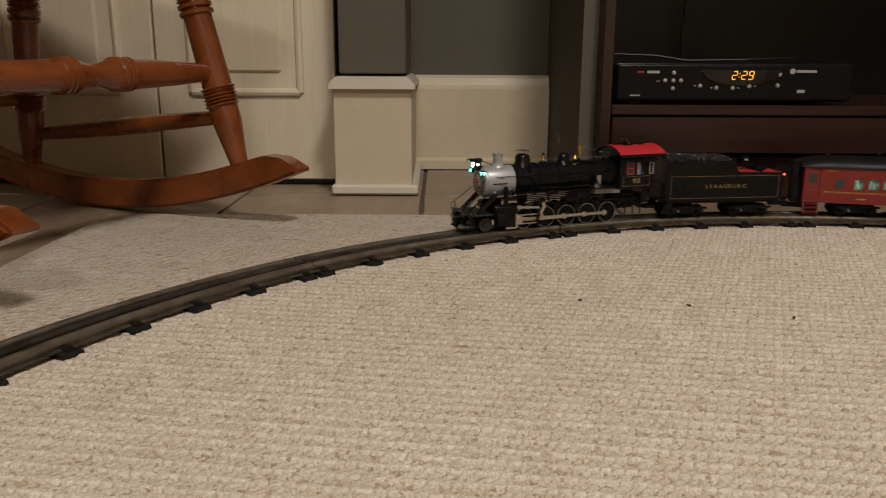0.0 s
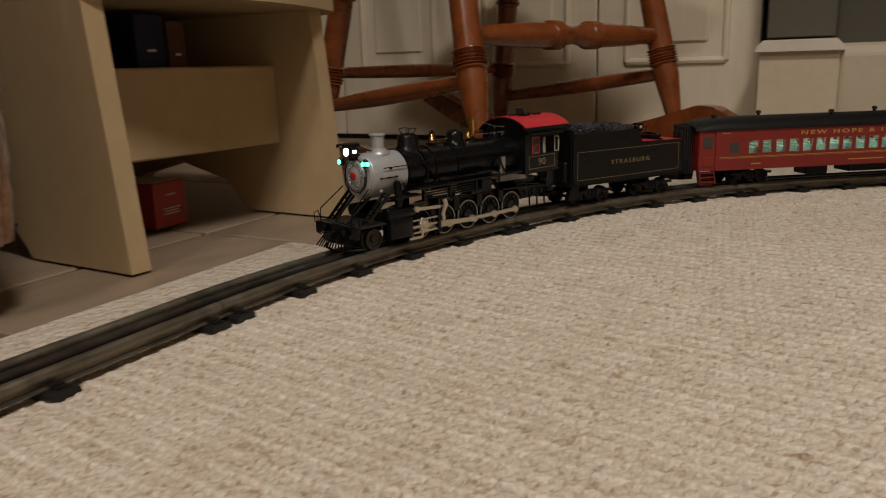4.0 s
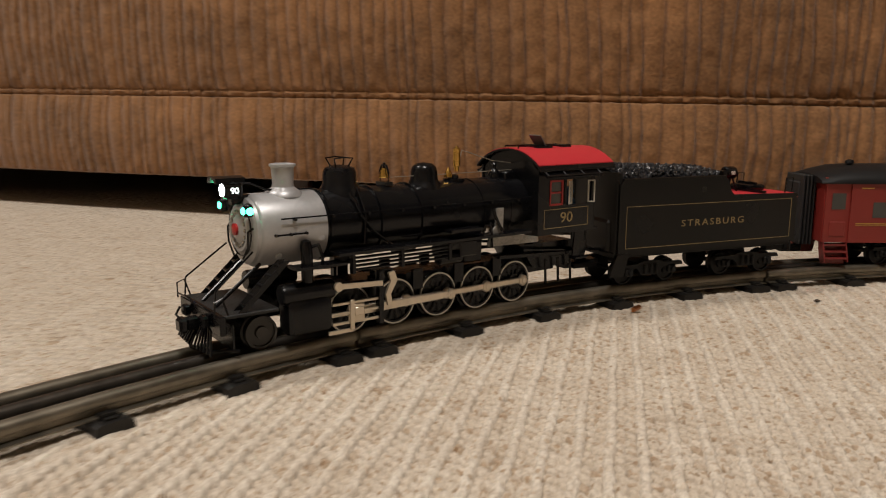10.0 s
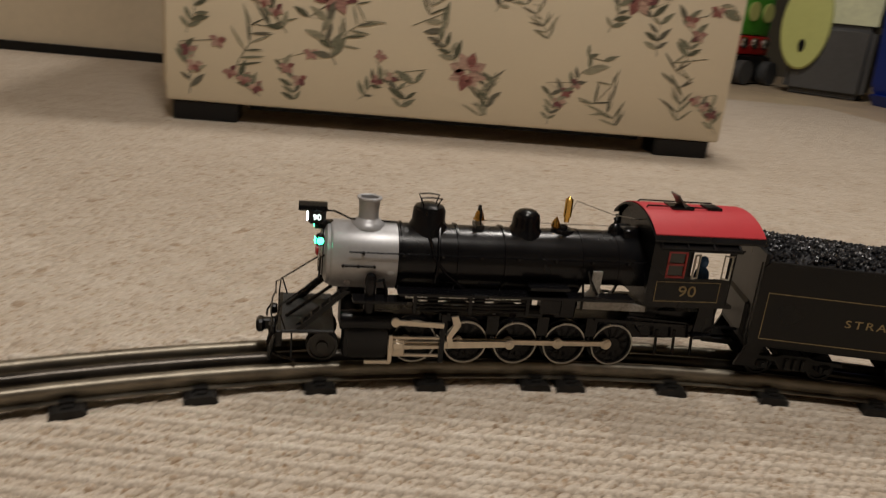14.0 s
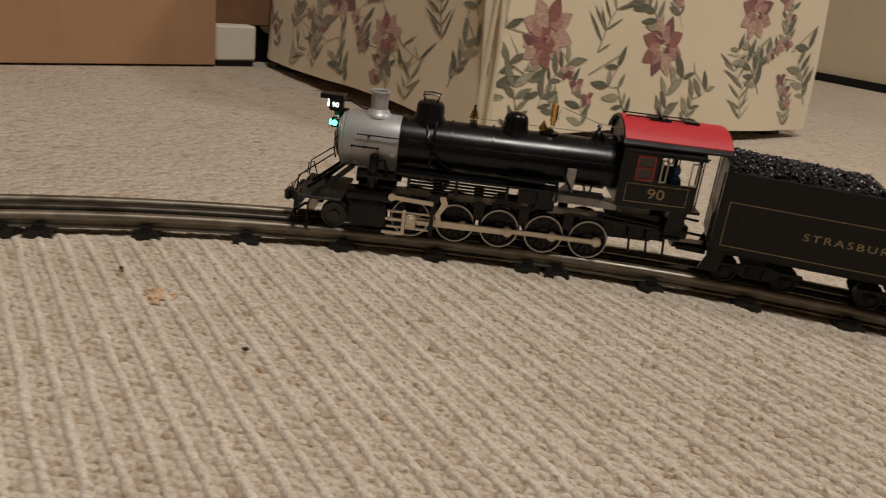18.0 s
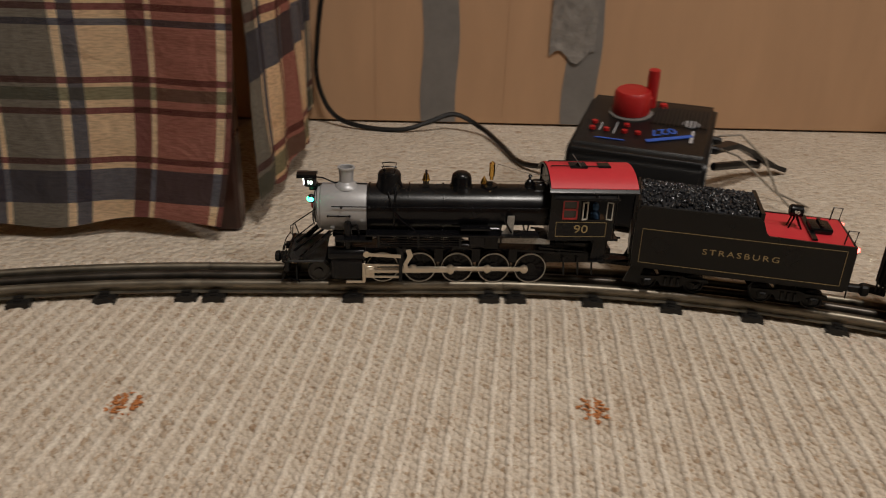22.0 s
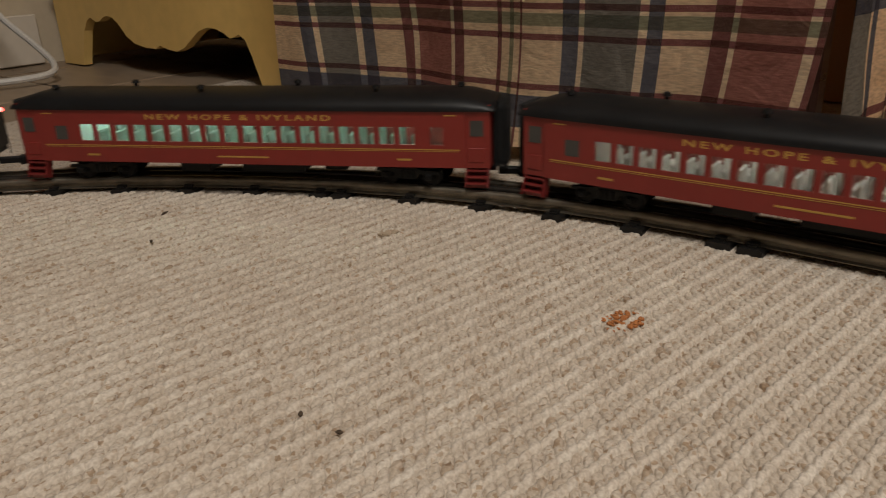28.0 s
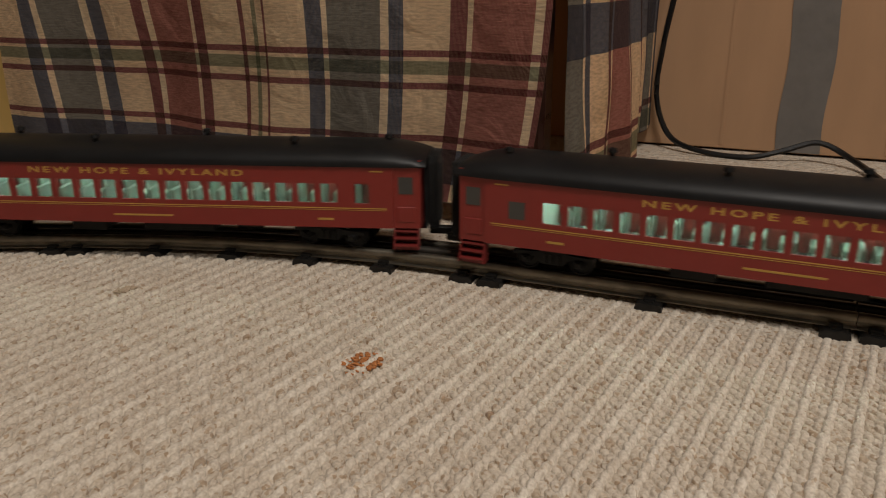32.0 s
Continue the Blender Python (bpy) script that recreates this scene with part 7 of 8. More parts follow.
def tender():
    t = thing("tender", "black coal tender with gold lettering and a red rear deck", "toy tender")
    f, r, w = 0.0800, -0.0865, 0.0290
    back, lip, deck, low = -0.0130, 0.0768, 0.0620, 0.0250
    part("underframe", box(bm_new(), (f + r) / 2, 0, 0.0230, f - r, 0.050, 0.004, 0.0005), M_TRUCK, t)
    bm = bm_new()
    for s in (-1, 1):
        o = [(r, low), (f, low), (f, lip - 0.004), (f - 0.003, lip), (back, lip), (back - 0.003, lip - 0.002), (back - 0.0065, deck + 0.004), (back - 0.0095, deck + 0.0012), (r, deck)]
        prism(bm, o, s * w - 0.0010, s * w + 0.0010, "y")
        rod(bm, (f - 0.003, s * w, lip), (back, s * w, lip), 0.0012, n=6)
    box(bm, r + 0.001, 0, (low + deck) / 2, 0.002, 2 * w, deck - low)
    box(bm, f - 0.001, 0, 0.0535, 0.002, 2 * w, 0.0565)
    part("tank", bm, M_TENDER, t)
    part("bunker_slope", prism(bm_new(), [(back, lip + 0.004), (back - 0.003, lip + 0.004), (back - 0.003, deck), (back, deck)], -w + 0.001, w - 0.001, "y"), M_TENDER, t)
    part("rear_deck", box(bm_new(), (r + back - 0.003) / 2, 0, deck - 0.0004, back - 0.003 - r - 0.004, 2 * w - 0.002, 0.0014), M_ROOF, t, "red painted rear deck")
    for s in (-1, 1):
        bm = bm_new()
        for a, b, c, d in ((r + 0.006, f - 0.006, 0.0580, 0.0584), (r + 0.006, f - 0.006, 0.0284, 0.0288), (r + 0.006, r + 0.0064, 0.0284, 0.0584), (f - 0.0064, f - 0.006, 0.0284, 0.0584)):
            box(bm, (a + b) / 2, s * (w + 0.0011), (c + d) / 2, b - a, 0.0003, d - c)
        part("gold_line", bm, M_DIMGOLD, t)
        writing("lettering", "STRASBURG", 0.0068, M_DIMGOLD, t, panel_frame((-0.004, s * (w + 0.0011), 0.0440), (-s, 0, 0), (0, 0, 1)), "gold spaced lettering", 1.3, 0.0001, 1.32, 0.0)
    # Coal.
    rnd = random.Random(5)
    bm = bm_new()
    for k in range(900):
        x = rnd.uniform(back + 0.001, f - 0.003)
        y = rnd.uniform(-w + 0.002, w - 0.002)
        top = 0.0775 + 0.0085 * (1 - (y / w) ** 2) * (0.5 + 0.5 * (x - back) / (f - back)) + rnd.uniform(-0.001, 0.0008)
        q = Euler((rnd.uniform(0, 6), rnd.uniform(0, 6), rnd.uniform(0, 6))).to_matrix().to_4x4()
        s = rnd.uniform(0.0013, 0.0025)
        bmesh.ops.create_icosphere(bm, subdivisions=1, radius=s, matrix=Matrix.Translation((x, y, top)) @ q @ Matrix.Diagonal((1, 0.7, 0.6, 1)))
    part("coal_load", bm, M_COAL, t, "heaped glossy black coal")
    bed = sheet([[(back + 0.001 + (f - back - 0.002) * i / 12, -w + 0.001 + (2 * w - 0.002) * j / 10, 0.0765 + 0.0085 * (1 - ((j - 5) / 5) ** 2) * (0.5 + 0.5 * i / 12)) for j in range(11)] for i in range(13)])
    part("coal_bed", bed, M_COAL, t)
    # Rear lamp, hatch and grab irons.
    bm = lathe(bm_new(), [(0.0046, -0.0050), (0.0050, -0.0040), (0.0050, 0.0040), (0.0040, 0.0050)], Matrix.Translation((-0.0440, 0, 0.0765)) @ Matrix.Rotation(radians(90), 4, "Y"), 18)
    for s in (-1, 1):
        rod(bm, (-0.0400, s * 0.0035, 0.0620), (-0.0430, s * 0.0035, 0.0725), 0.0007, n=6)
        rod(bm, (-0.0500, s * 0.0035, 0.0620), (-0.0450, s * 0.0035, 0.0725), 0.0007, n=6)
    lamp = part("backup_lamp", bm, M_LOCO, t, smooth=True)
    for s in (-1, 1):
        writing("lamp_number", "90", 0.0042, M_WHITE, lamp, panel_frame((-0.0440, s * 0.0051, 0.0765), (-s, 0, 0), (0, 0, 1)))
    bm = box(bm_new(), -0.0640, 0, 0.0650, 0.0170, 0.0220, 0.0050, 0.002, seg=2)
    for k in range(5):
        lathe(bm, [(0.0016, 0), (0.0016, 0.0016)], Matrix.Translation((-0.0640, -0.008 + 0.004 * k, 0.0675)), 8)
    part("water_hatch", bm, M_LOCO, t, "black water hatch", True)
    for s in (-1, 1):
        part("grab_iron", tube(bm_new(), [(r + 0.002, s * 0.0255, 0.0620), (r + 0.001, s * 0.0255, 0.0735), (r + 0.008, s * 0.0255, 0.0735), (r + 0.009, s * 0.0255, 0.0620)], 0.0006), M_LOCO, t)
        part("tail_lamp", lathe(bm_new(), [(0.0020, -0.002), (0.0022, 0), (0.0014, 0.0016), (0.0003, 0.0020)], Matrix.Translation((r - 0.0010, s * 0.0265, 0.0590)) @ Matrix.Rotation(radians(-90), 4, "Y"), 14), M_REDLAMP, t, "glowing red tail lamp", True)
        part("ladder", tube(bm_new(), [(r - 0.002, s * 0.0240, 0.0560), (r - 0.002, s * 0.0240, 0.0160)], 0.0006), M_LOCO, t)
    part("light_bar", box(bm_new(), -0.0560, 0.0, 0.0635, 0.004, 0.052, 0.0015), M_LOCO, t)
    bm = box(bm_new(), r - 0.010, 0, 0.0150, 0.022, 0.006, 0.006, 0.001)
    box(bm, r - 0.022, 0.001, 0.0150, 0.007, 0.009, 0.009, 0.0015)
    part("coupler", bm, M_TRUCK, t)
    part("drawbar", box(bm_new(), f + 0.009, 0, 0.0130, 0.020, 0.008, 0.003), M_TRUCK, t)
    bm = box(bm_new(), f - 0.004, 0, 0.0360, 0.012, 0.040, 0.024, 0.002)
    for s in (-1, 1):
        prism(bm, [(f - 0.002, 0.0240), (f + 0.004, 0.0080), (f - 0.008, 0.0080), (f - 0.012, 0.0240)], s * 0.0262 - 0.001, s * 0.0262 + 0.001, "y")
        rod(bm, (f + 0.001, s * 0.0280, 0.0240), (f + 0.001, s * 0.0280, 0.0765), 0.0006, n=6)
    part("front_platform", bm, M_TENDER, t)
    for x in (0.047, -0.047):
        bogie(t, x, "")
    return t


def coach(strip, number):
    t = thing("passenger_coach", "dark red toy passenger coach with lit windows and gold lettering" if strip is M_STRIP else "dark red toy passenger coach with dim windows and gold lettering", "toy coach", group="coaches of the train")
    lit_end = number == 1
    half, w, z0, z1 = 0.2190, 0.0305, 0.0195, 0.0680
    lo, hi, sill = 0.0390, 0.0540, 0.0350
    body = 0.1985
    # Window spans along x: eighteen in a row with one set apart, as seen from the inside of the loop.
    spans = []
    for k in range(18):
        c = 0.1491 - 0.01754 * k
        spans.append((c - 0.0066, c + 0.0066))
    spans.append((-0.1800, -0.1690))
    for s in (-1, 1):
        bm = box(bm_new(), 0, s * w, (z0 + lo) / 2, 2 * body, 0.0016, lo - z0)
        box(bm, 0, s * w, (hi + z1) / 2, 2 * body, 0.0016, z1 - hi)
        edges = [-body] + [v for a, b in sorted(spans) for v in (a, b)] + [body]
        for a, b in zip(edges[::2], edges[1::2]):
            box(bm, (a + b) / 2, s * w, (lo + hi) / 2, b - a, 0.0016, hi - lo)
        wallp = part("side_wall", bm, M_COACH, t)
        box_bm = bm_new()
        box(box_bm, 0, s * (w + 0.0009), sill, 2 * body - 0.010, 0.0004, 0.0007)
        box(box_bm, 0, s * (w + 0.0009), sill - 0.0014, 2 * body - 0.010, 0.0004, 0.0003)
        part("gold_line", box_bm, M_GOLD, t)
        first = None
        for a, b in spans:
            m = Matrix.Translation(((a + b) / 2, s * (w - 0.0004), (lo + hi) / 2))
            if first is None:
                first = part("pane", box(bm_new(), 0, 0, 0, 0.0134, 0.0004, hi - lo), M_GLASS if lit_end or a > -0.165 else M_DUSK, wallp, m=m)
            else:
                o = again(first, m)
        part("washroom_window", box(bm_new(), 0.1745, s * (w + 0.0008), 0.0462, 0.0120, 0.0004, 0.0125), M_DUSK, t, "dark frosted window")
        face = lambda x, z: panel_frame((x, s * (w + 0.0008), z), (-s, 0, 0), (0, 0, 1))
        writing("lettering", "NEW HOPE & IVYLAND", 0.0066, M_GOLD, t, face(0.003, 0.0609), "gold railway lettering", 1.35, 0.0001, 1.95, 0.02)
        for x, z, long, high in ((0.146, 0.0262, 0.012, 0.0016), (-0.146, 0.0262, 0.012, 0.0016), (0.0, 0.0262, 0.048, 0.0013), (0.186, 0.0638, 0.010, 0.0009), (-0.186, 0.0638, 0.010, 0.0009)):
            part("gold_marking", box(bm_new(), x, s * (w + 0.0009), z, long, 0.0004, high), M_GOLD, t)
        # Vestibule doors and steps at both ends.
        for e in (-1, 1):
            bm = box(bm_new(), e * 0.2078, s * (w - 0.0015), (z0 + z1) / 2, 0.0210, 0.0016, z1 - z0)
            box(bm, e * 0.2078, s * (w - 0.0008), 0.0305, 0.0130, 0.0016, 0.0120, 0.0004)
            d = part("vestibule_door", bm, M_COACH, t)
            part("door_window", box(bm_new(), e * 0.2078, s * (w - 0.0004), 0.0530, 0.0110, 0.0004, 0.0130), M_DUSK, d, "dark door window")
            bm = bm_new()
            for k in range(3):
                box(bm, e * 0.2078, s * (w - 0.0075 + 0.0022 * k), 0.0150 - 0.0052 * k, 0.0185, 0.0026, 0.0056)
            stair = part("steps", bm, M_STEP, t, "red boarding steps")
            for k in range(3):
                part("tread", box(bm_new(), e * 0.2078, s * (w - 0.004 + 0.0022 * k), 0.0172 - 0.0052 * k, 0.0185, 0.0085, 0.0012), M_STEP, stair)
            for q in (-1, 1):
                o = [(s * (w - 0.009), 0.0196), (s * (w - 0.001), 0.0196), (s * (w + 0.0045), 0.0040), (s * (w - 0.005), 0.0040)]
                part("side_plate", prism(bm_new(), o, e * 0.2078 + q * 0.0092 - 0.0005, e * 0.2078 + q * 0.0092 + 0.0005, "x"), M_STEP, stair)
    for e in (-1, 1):
        part("end_wall", box(bm_new(), e * (half - 0.001), 0, (z0 + z1) / 2 + 0.002, 0.002, 2 * w - 0.004, z1 - z0 + 0.004), M_COACH, t)
        bellows = part("bellows", box(bm_new(), e * (half + 0.0066), 0, 0.0440, 0.0130, 0.0260, 0.0520, 0.004), M_BELLOWS, t, "black folded gangway bellows")
        for k in range(4):
            part("fold", box(bm_new(), e * (half + 0.0022 + 0.0030 * k), 0, 0.0440, 0.0016, 0.0320, 0.0580, 0.0007), M_BELLOWS, bellows)
        bm = box(bm_new(), e * (half + 0.0128), 0, 0.0100, 0.0190, 0.007, 0.006, 0.001)
        part("coupler", bm, M_TRUCK, t)
    # Roof: rounded, dropping at the ends.
    prof = [(-0.0330, 0.0672), (-0.0330, 0.0690), (-0.0305, 0.0735), (-0.0240, 0.0780), (-0.0140, 0.0807), (0, 0.0817), (0.0140, 0.0807), (0.0240, 0.0780), (0.0305, 0.0735), (0.0330, 0.0690), (0.0330, 0.0672)]
    rows = []
    for x in (-half - 0.004, -half, -0.2120, -0.2000, -0.1870, -0.17, -0.09, 0, 0.09, 0.17, 0.1870, 0.2000, 0.2120, half, half + 0.004):
        k = max(0, (abs(x) - 0.1870) / (half + 0.004 - 0.1870))
        drop = 1 - 0.55 * k ** 2
        rows.append([(x, y * (1 - 0.06 * k ** 2), 0.0672 + (z - 0.0672) * drop) for y, z in prof])
    bm = sheet(rows)
    for row in (0, len(rows) - 1):
        bm.faces.new([v for v in list(bm.verts)[row * len(prof):(row + 1) * len(prof)]])
    bmesh.ops.recalc_face_normals(bm, faces=bm.faces)
    roof = part("roof", bm, M_CROOF, t, "black rounded roof", True)
    first = None
    for x, y in ((0.190, 0.006), (-0.190, -0.006), (0.12, -0.014), (0.04, 0.014), (-0.04, -0.014), (-0.12, 0.014)):
        m = Matrix.Translation((x, y, 0.0800 if abs(x) < 0.18 else 0.0788))
        if first is None:
            first = part("vent", lathe(bm_new(), [(0.0020, 0), (0.0020, 0.0030), (0.0036, 0.0034), (0.0030, 0.0058), (0.0008, 0.0066)], n=12), M_CROOF, roof, m=m, smooth=True)
        else:
            again(first, m)
    # Inside: floor, ceiling light, seats.
    pale = strip is M_DIMSTRIP
    inner, seat = (M_GREYINNER, M_PALESEAT) if pale else (M_INNER, M_SEAT)
    part("floor", box(bm_new(), 0, 0, 0.0205, 2 * half - 0.004, 2 * w - 0.003, 0.002), M_TRUCK, t)
    part("inner_ceiling", box(bm_new(), 0, 0, 0.0677, 2 * body, 2 * w - 0.004, 0.0008), inner, t)
    part("light_strip", box(bm_new(), -0.008, 0, 0.0665, 0.330, 0.006, 0.0010), strip, t, "glowing ceiling light strip")
    part("partition", box(bm_new(), 0.1615, 0, 0.0445, 0.0015, 2 * w - 0.004, 0.046), inner, t)
    part("partition", box(bm_new(), -0.182 if lit_end else -0.1615, 0, 0.0445, 0.0015, 2 * w - 0.004, 0.046), inner, t)
    first = None
    for k in range(17):
        for y in (-0.0165, 0.0165):
            m = Matrix.Translation((0.148 - 0.0185 * k, y, 0.0215))
            if first is None:
                bm = box(bm_new(), 0, 0, 0.0060, 0.0095, 0.0190, 0.0120, 0.001)
                box(bm, -0.0042, 0, 0.0140, 0.0026, 0.0190, 0.0200, 0.001)
                first = part("seat", bm, seat, t, "pale moulded seat" if pale else "grey-green seat", m=m)
            else:
                again(first, m)
    bm = box(bm_new(), -0.020, 0, 0.0140, 0.060, 0.030, 0.0110, 0.001)
    box(bm, 0.055, 0.004, 0.0135, 0.030, 0.026, 0.0120, 0.001)
    box(bm, -0.075, -0.006, 0.0137, 0.022, 0.018, 0.0115, 0.001)
    rod(bm, (-0.11, 0, 0.0040), (0.11, 0, 0.0040), 0.0010, n=6)
    part("underfloor_gear", bm, M_TRUCK, t)
    for x in (0.150, -0.150):
        bogie(t, x, "")
    return t


LOCO = locomotive()
GEAR = running_gear(LOCO)
TENDER = tender()
lit = coach(M_STRIP, 1)
dim = coach(M_DIMSTRIP, 2)
green = coach(M_STRIP, 3)
COACHES = [lit, dim, green, copy_thing(green, Matrix())]

# ---- carpet pile and small marks ----


def carpet_loops():
    """Rows of yarn loops over the carpet inside the track; too many to count."""
    rng = np.random.default_rng(3)
    du, dv = 0.0072, 0.0044
    a = np.radians(-8.0)
    n = 152
    i, j = np.meshgrid(np.arange(-n, n + 1), np.arange(-n - 125, n + 126), indexing="ij")
    i, j = i.ravel(), j.ravel()
    u = i * du + (j % 2) * du * 0.5 + rng.normal(0, 0.0005, i.size)
    v = j * dv + 0.0004 * np.sin(u * 60 + j) + rng.normal(0, 0.00022, i.size)
    x, y = u * np.cos(a) - v * np.sin(a), u * np.sin(a) + v * np.cos(a)
    cy = np.clip(y, -STRAIGHT / 2, STRAIGHT / 2)
    r = np.hypot(x, y - cy)
    keep = (r < RADIUS + 0.045) & (y < 1.07) & (x > -0.965)
    x, y, low = x[keep], y[keep], j[keep] % 3 != 0
    pressed = 0.30 + 0.70 * np.clip((np.abs(r[keep] - RADIUS) - 0.032) / 0.008, 0, 1)
    m = x.size
    k = 5
    ang = np.linspace(0, 2 * np.pi, k, endpoint=False)
    lean = np.where(low, rng.uniform(0.30, 0.85, m), rng.uniform(0.05, 0.35, m)) + a
    rx, ry = du * np.where(low, rng.uniform(0.66, 0.86, m), rng.uniform(0.86, 1.02, m)), dv * np.where(low, rng.uniform(0.58, 0.72, m), rng.uniform(0.60, 0.72, m))
    h = np.where(low, rng.uniform(0.0016, 0.0026, m), rng.uniform(0.0033, 0.0041, m)) * pressed
    rings = []
    for share, height in ((1.0, -0.0004), (0.84, 0.70), (0.42, 1.0)):
        px = rx[:, None] * share * np.cos(ang)[None]
        py = ry[:, None] * share * np.sin(ang)[None]
        wx = x[:, None] + px * np.cos(lean)[:, None] - py * np.sin(lean)[:, None]
        wy = y[:, None] + px * np.sin(lean)[:, None] + py * np.cos(lean)[:, None]
        z = np.full_like(px, height) if height < 0 else np.repeat((h * height)[:, None], k, 1)
        rings.append(np.stack([wx, wy, z], -1))
    verts = np.stack(rings, 1).reshape(-1, 3)
    base = (np.arange(m) * 3 * k)[:, None]
    quads = []
    for ringn in (0, 1):
        for q in range(k):
            quads.append(np.concatenate([base + ringn * k + q, base + ringn * k + (q + 1) % k, base + (ringn + 1) * k + (q + 1) % k, base + (ringn + 1) * k + q], 1))
    quads = np.stack(quads, 1).reshape(-1, 4)
    caps = base + 2 * k + np.arange(k)[None]
    me = bpy.data.meshes.new("carpet_pile")
    me.vertices.add(len(verts))
    me.vertices.foreach_set("co", verts.ravel())
    loops = np.concatenate([quads.ravel(), caps.ravel()])
    me.loops.add(len(loops))
    me.loops.foreach_set("vertex_index", loops.astype(np.int32))
    starts = np.concatenate([np.arange(len(quads)) * 4, len(quads) * 4 + np.arange(m) * k])
    me.polygons.add(len(starts))
    me.polygons.foreach_set("loop_start", starts.astype(np.int32))
    me.polygons.foreach_set("use_smooth", np.ones(len(starts), bool))
    me.update(calc_edges=True)
    me.materials.append(M_LOOPS)
    me.materials.append(M_FLECK)
    slot = np.concatenate([np.repeat(low, 2 * k), low]).astype(np.int32)
    me.polygons.foreach_set("material_index", slot)
    tagged(new("carpet_pile", me), "cream and fawn looped carpet yarn", "carpet", kind="stuff")


carpet_loops()


def stain(x, y, size, seed, mat, label):
    """A dried patch of tinted fibres on top of the pile."""
    rnd = random.Random(seed)
    bm = bm_new()
    for k in range(64):
        a, d = rnd.uniform(0, 6.28), size * rnd.random() ** 0.8
        turn = Matrix.Rotation(rnd.uniform(-0.6, 0.6), 4, "Z")
        bmesh.ops.create_icosphere(bm, subdivisions=1, radius=rnd.uniform(0.0007, 0.0015),
                                   matrix=Matrix.Translation((x + d * math.cos(a), y + 0.8 * d * math.sin(a), 0.0030)) @ turn @ Matrix.Diagonal((0.8, 1.7, 0.9, 1)))
    tagged(part("carpet_stain", bm, mat, smooth=True), label, "stain", kind="stuff")


stain(0.740, 0.138, 0.015, 1, M_RUST, "rust-orange stain on the cream carpet")
stain(0.738, -0.172, 0.014, 2, M_RUST, "rust-orange stain on the cream carpet")
stain(0.693, -0.506, 0.011, 3, surface("pale_orange_fibre", (0.55, 0.38, 0.25), 0.95, grain=900, spread=0.4), "faint orange stain on the cream carpet")
stain(0.771, 0.353, 0.008, 4, surface("grey_brown_fibre", (0.44, 0.34, 0.24), 0.95, grain=900, spread=0.4), "faint grey-brown stain on the cream carpet")


def crumb(x, y, length, turn, label):
    bm = lathe(bm_new(), [(0.0003, 0), (0.0012, length * 0.3), (0.0011, length * 0.6), (0.0002, length)], Matrix.Translation((x, y, 0.0044)) @ Matrix.Rotation(turn, 4, "Z") @ Matrix.Rotation(radians(90), 4, "Y"), 7)
    tagged(part("crumb", bm, M_SPECK, smooth=True), label, "debris", "crumbs on the carpet")


for x, y, length, turn in ((0.692, 0.542, 0.010, 0.4), (0.651, 0.490, 0.005, 1.2), (-0.371, 0.670, 0.005, 0.2), (-0.269, 0.653, 0.006, 2.2), (-0.736, -0.292, 0.007, 0.1), (-0.684, -0.209, 0.009, 0.5),
                           (-0.782, -0.454, 0.005, 1.4), (0.734, -0.501, 0.004, 0.3), (0.612, -0.521, 0.004, 0.9), (0.561, 0.215, 0.005, 0.8), (0.564, 0.189, 0.004, 2.0), (-0.68, -0.053, 0.006, 1.1), (-0.19, 0.62, 0.005, 0.6)):
    crumb(x, y, length, turn, "small dark crumb on the carpet")
tagged(part("rail_pin", lathe(bm_new(), [(0.003, 0), (0.003, 0.010)], Matrix.Translation((-0.745, -0.585, 0.0056)) @ Matrix.Rotation(radians(90), 4, "Y") @ Matrix.Rotation(0.6, 4, "X") @ Matrix.Diagonal((0.6, 0.6, 1, 1)), 10), surface("copper_pin", (0.40, 0.16, 0.06), 0.35, 0.9), smooth=True), "small copper pin lying by a tie", "pin")
tagged(part("leaf_scrap", lathe(bm_new(), [(0.0005, 0), (0.003, 0.004), (0.0032, 0.012), (0.0006, 0.016)], Matrix.Translation((-1.10, 0.60, 0.003)) @ Matrix.Rotation(radians(90), 4, "Y") @ Matrix.Diagonal((0.5, 1, 1, 1)), 8), M_SPECK, smooth=True), "dark scrap lying on the tiles", "debris")

# ---- what moves ----
# Seconds and metres round the loop of the pilot wheel.
RUN = [(-1, -1.17), (0, -0.967), (2.5, -0.4695), (4.5, -0.0725), (6, 0.2347), (7.5, 0.5362), (9, 0.8382), (10, 1.032), (11, 1.227), (12, 1.423), (13, 1.628), (14, 1.835), (15.5, 2.109), (17.5, 2.471), (19, 2.745), (20, 2.927), (21.5, 3.194), (22, 3.285), (23, 3.481), (24.5, 3.813), (25.5, 4.02), (27.5, 4.411), (28, 4.512), (29, 4.715), (30, 4.917), (31, 5.116), (32, 5.318), (33, 5.522)]


def travel(t):
    """A smooth curve through RUN."""
    k = max(1, min(len(RUN) - 3, next(i for i, r in enumerate(RUN) if r[0] > t) - 1)) if t < RUN[-2][0] else len(RUN) - 3
    (t0, u0), (t1, u1), (t2, u2), (t3, u3) = RUN[k - 1:k + 3]
    m1, m2 = (u2 - u0) / (t2 - t0), (u3 - u1) / (t3 - t1)
    h = t2 - t1
    s = (t - t1) / h
    return (2 * s**3 - 3 * s**2 + 1) * u1 + (s**3 - 2 * s**2 + s) * h * m1 + (3 * s**2 - 2 * s**3) * u2 + (s**3 - s**2) * h * m2


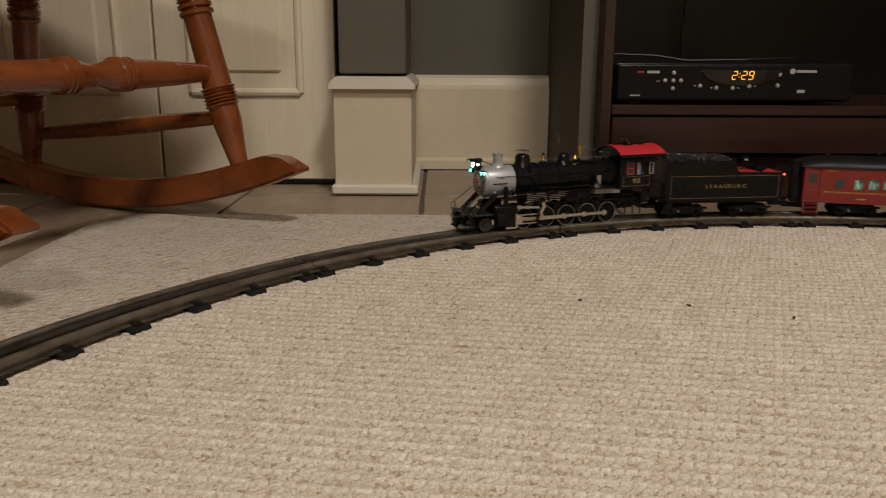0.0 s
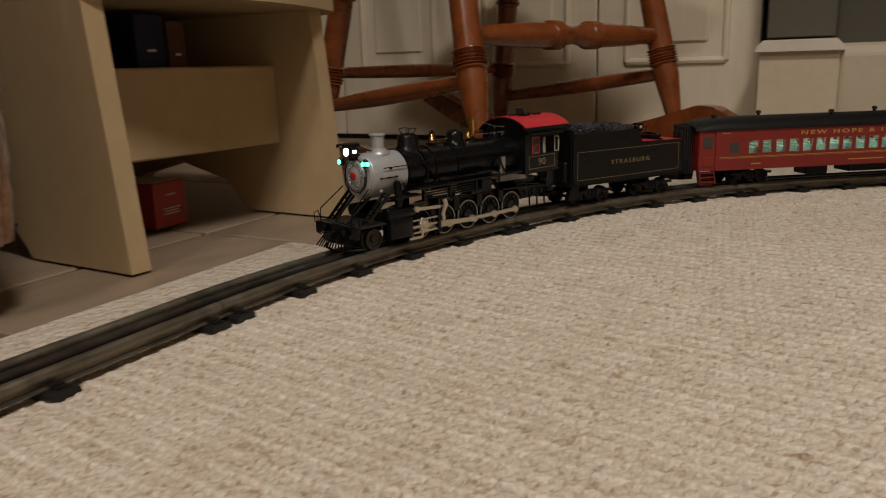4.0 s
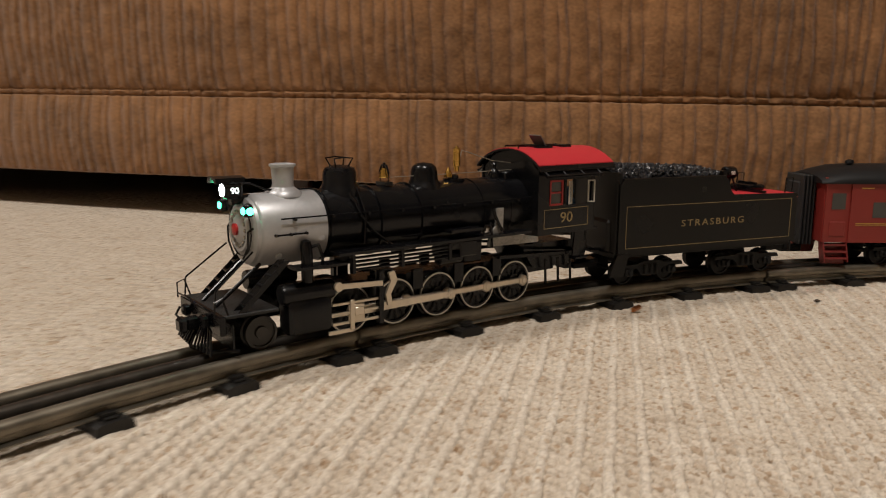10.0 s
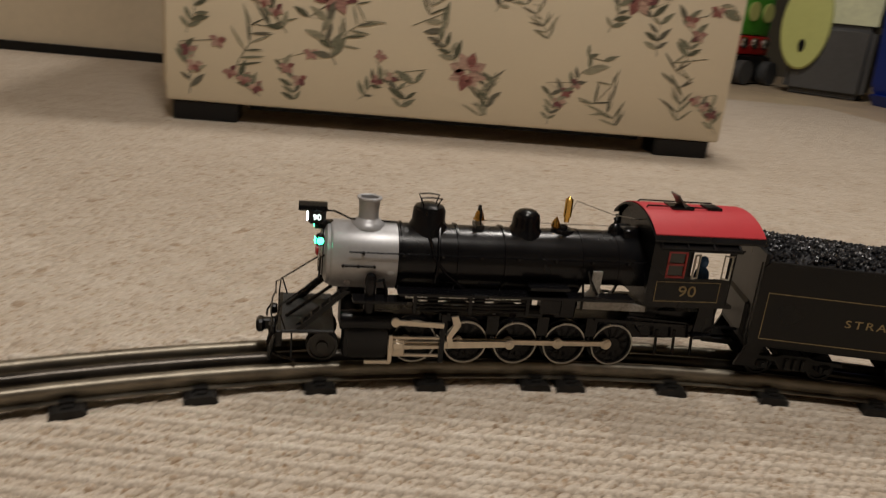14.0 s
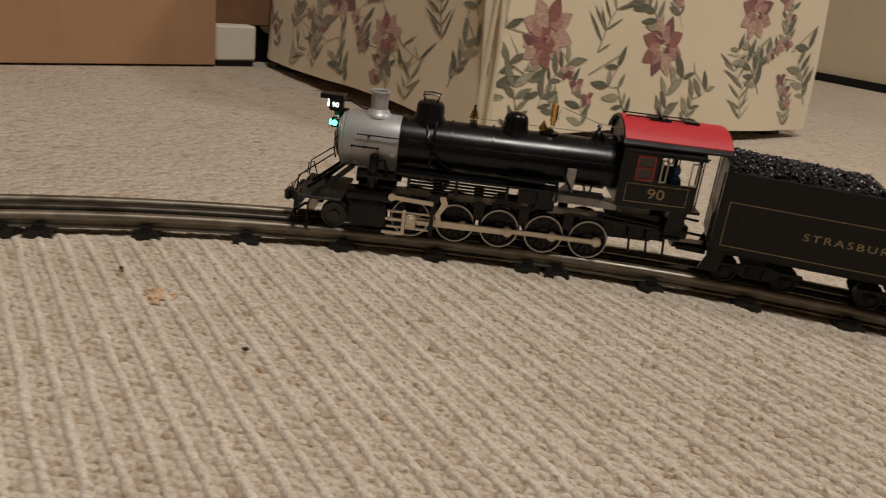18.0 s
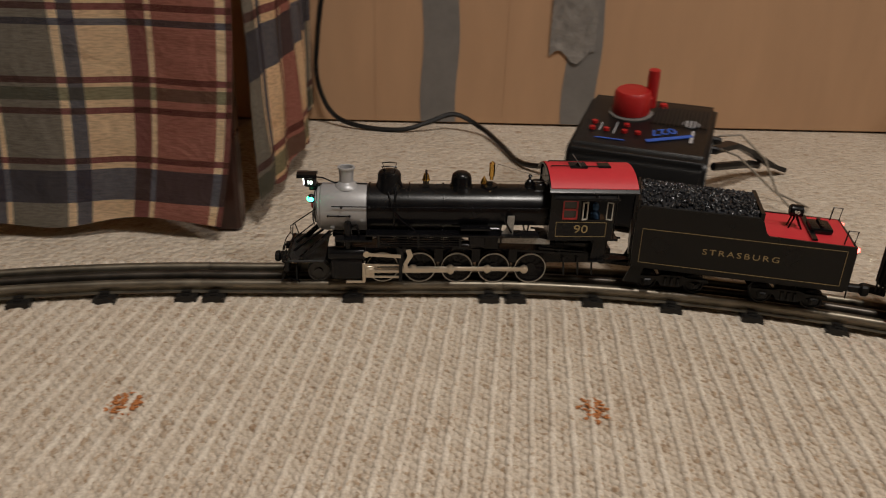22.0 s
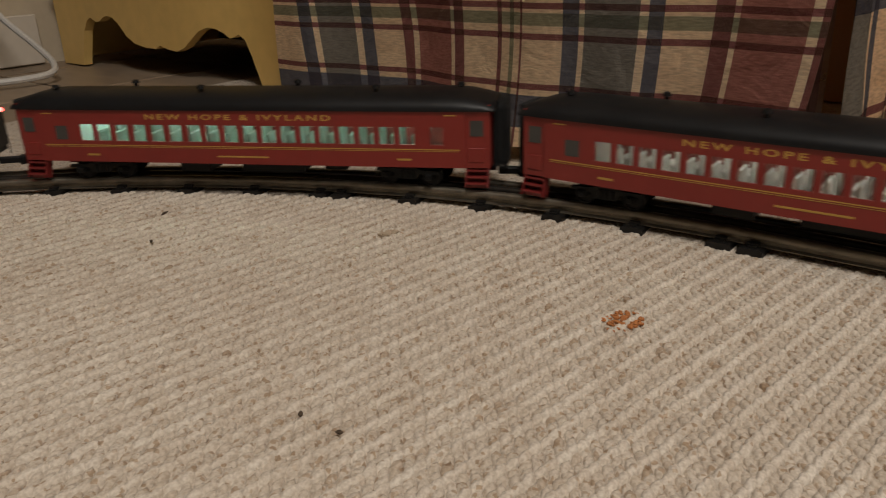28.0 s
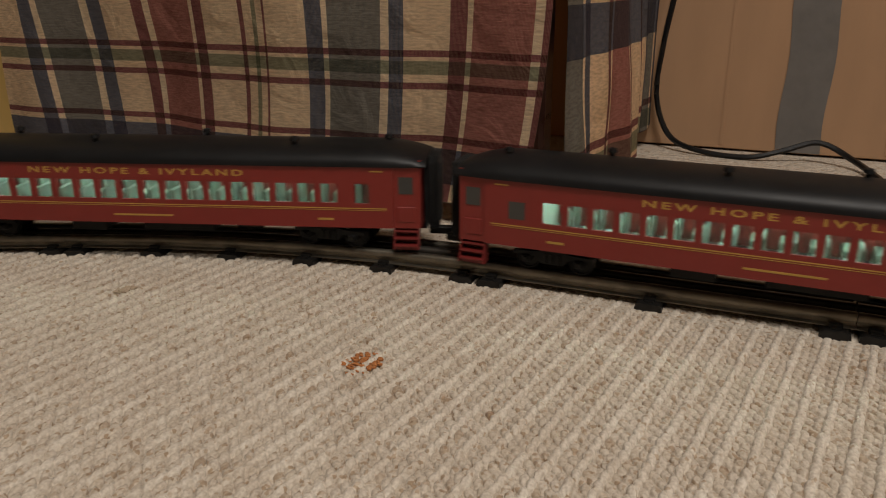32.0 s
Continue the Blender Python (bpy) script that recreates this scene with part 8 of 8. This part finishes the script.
def chord(u, base):
    """The pose of a vehicle that stands on the rails with two pivots base to either side of u."""
    a, _ = on_track(u + base)
    b, _ = on_track(u - base)
    d = a - b
    mid = (a + b) / 2
    return Matrix.Translation((mid.x, mid.y, TOP)) @ Matrix.Rotation(math.atan2(d.y, d.x), 4, "Z")


def motions():
    slow = [k * 0.25 for k in range(129)]
    quick = [k / 15 for k in range(481)]
    cars = [(LOCO, LOCO_AT, 0.062), (TENDER, TENDER_AT, 0.047)] + [(c, FIRST_COACH - COACH_PITCH * k, 0.150) for k, c in enumerate(COACHES)]
    for car, at, base in cars:
        walk(car, [(t, chord(travel(t) + at, base)) for t in slow])
        for b in [o for o in car.children if o.name.startswith("truck")]:
            x = b.location.x
            rows = []
            for t in slow:
                u = travel(t) + at
                _, heading = on_track(u + x)
                body = chord(u, base).to_euler().z
                turn = (heading - body + math.pi) % (2 * math.pi) - math.pi
                rows.append((t, Matrix.Translation((x, 0, 0)) @ Matrix.Rotation(turn, 4, "Z")))
            walk(b, rows)
            for w in b.children:
                p = w.location.copy()
                walk(w, [(t, Matrix.Translation(p) @ Matrix.Rotation(travel(t) / 0.0086 % (2 * math.pi), 4, "Y")) for t in QUICKER])
    for axle, x in GEAR["axles"]:
        walk(axle, [(t, Matrix.Translation((x, 0, TREAD)) @ Matrix.Rotation(spin(t), 4, "Y")) for t in quick])
    for wheel_ob in GEAR["pilot"]:
        walk(wheel_ob, [(t, Matrix.Translation((0.1120, 0, 0.0088)) @ Matrix.Rotation(travel(t) / 0.0088 % (2 * math.pi), 4, "Y")) for t in QUICKER])
    for bar, s in GEAR["rods"]:
        walk(bar, [(t, Matrix.Translation(pin(t, s, 0.0205))) for t in quick])
    for (bar, s, length), (head, _) in zip(GEAR["mains"], GEAR["heads"]):
        rods, heads = [], []
        for t in quick:
            p = pin(t, s, 0.0236) + Vector((DRIVERS[2], 0, 0))
            dz = TREAD - p.z
            reach = math.sqrt(length**2 - dz**2)
            lift = math.atan2(dz, reach)
            rods.append((t, Matrix.Translation(p) @ Matrix.Rotation(-lift, 4, "Y")))
            heads.append((t, Matrix.Translation((p.x + reach, s * 0.0262, TREAD))))
        walk(bar, rods)
        walk(head, heads)


QUICKER = [k * 0.05 for k in range(641)]


def spin(t):
    return (travel(t) / ROLL + PHASE) % (2 * math.pi)


def pin(t, s, y):
    """The crank pins' place; the two sides stand a quarter turn apart."""
    a = spin(t) + (math.pi / 2 if s < 0 else 0)
    return Vector((CRANK * math.sin(a), s * y, TREAD + CRANK * math.cos(a)))


ROLL, PHASE = 0.01354, -2.32
motions()
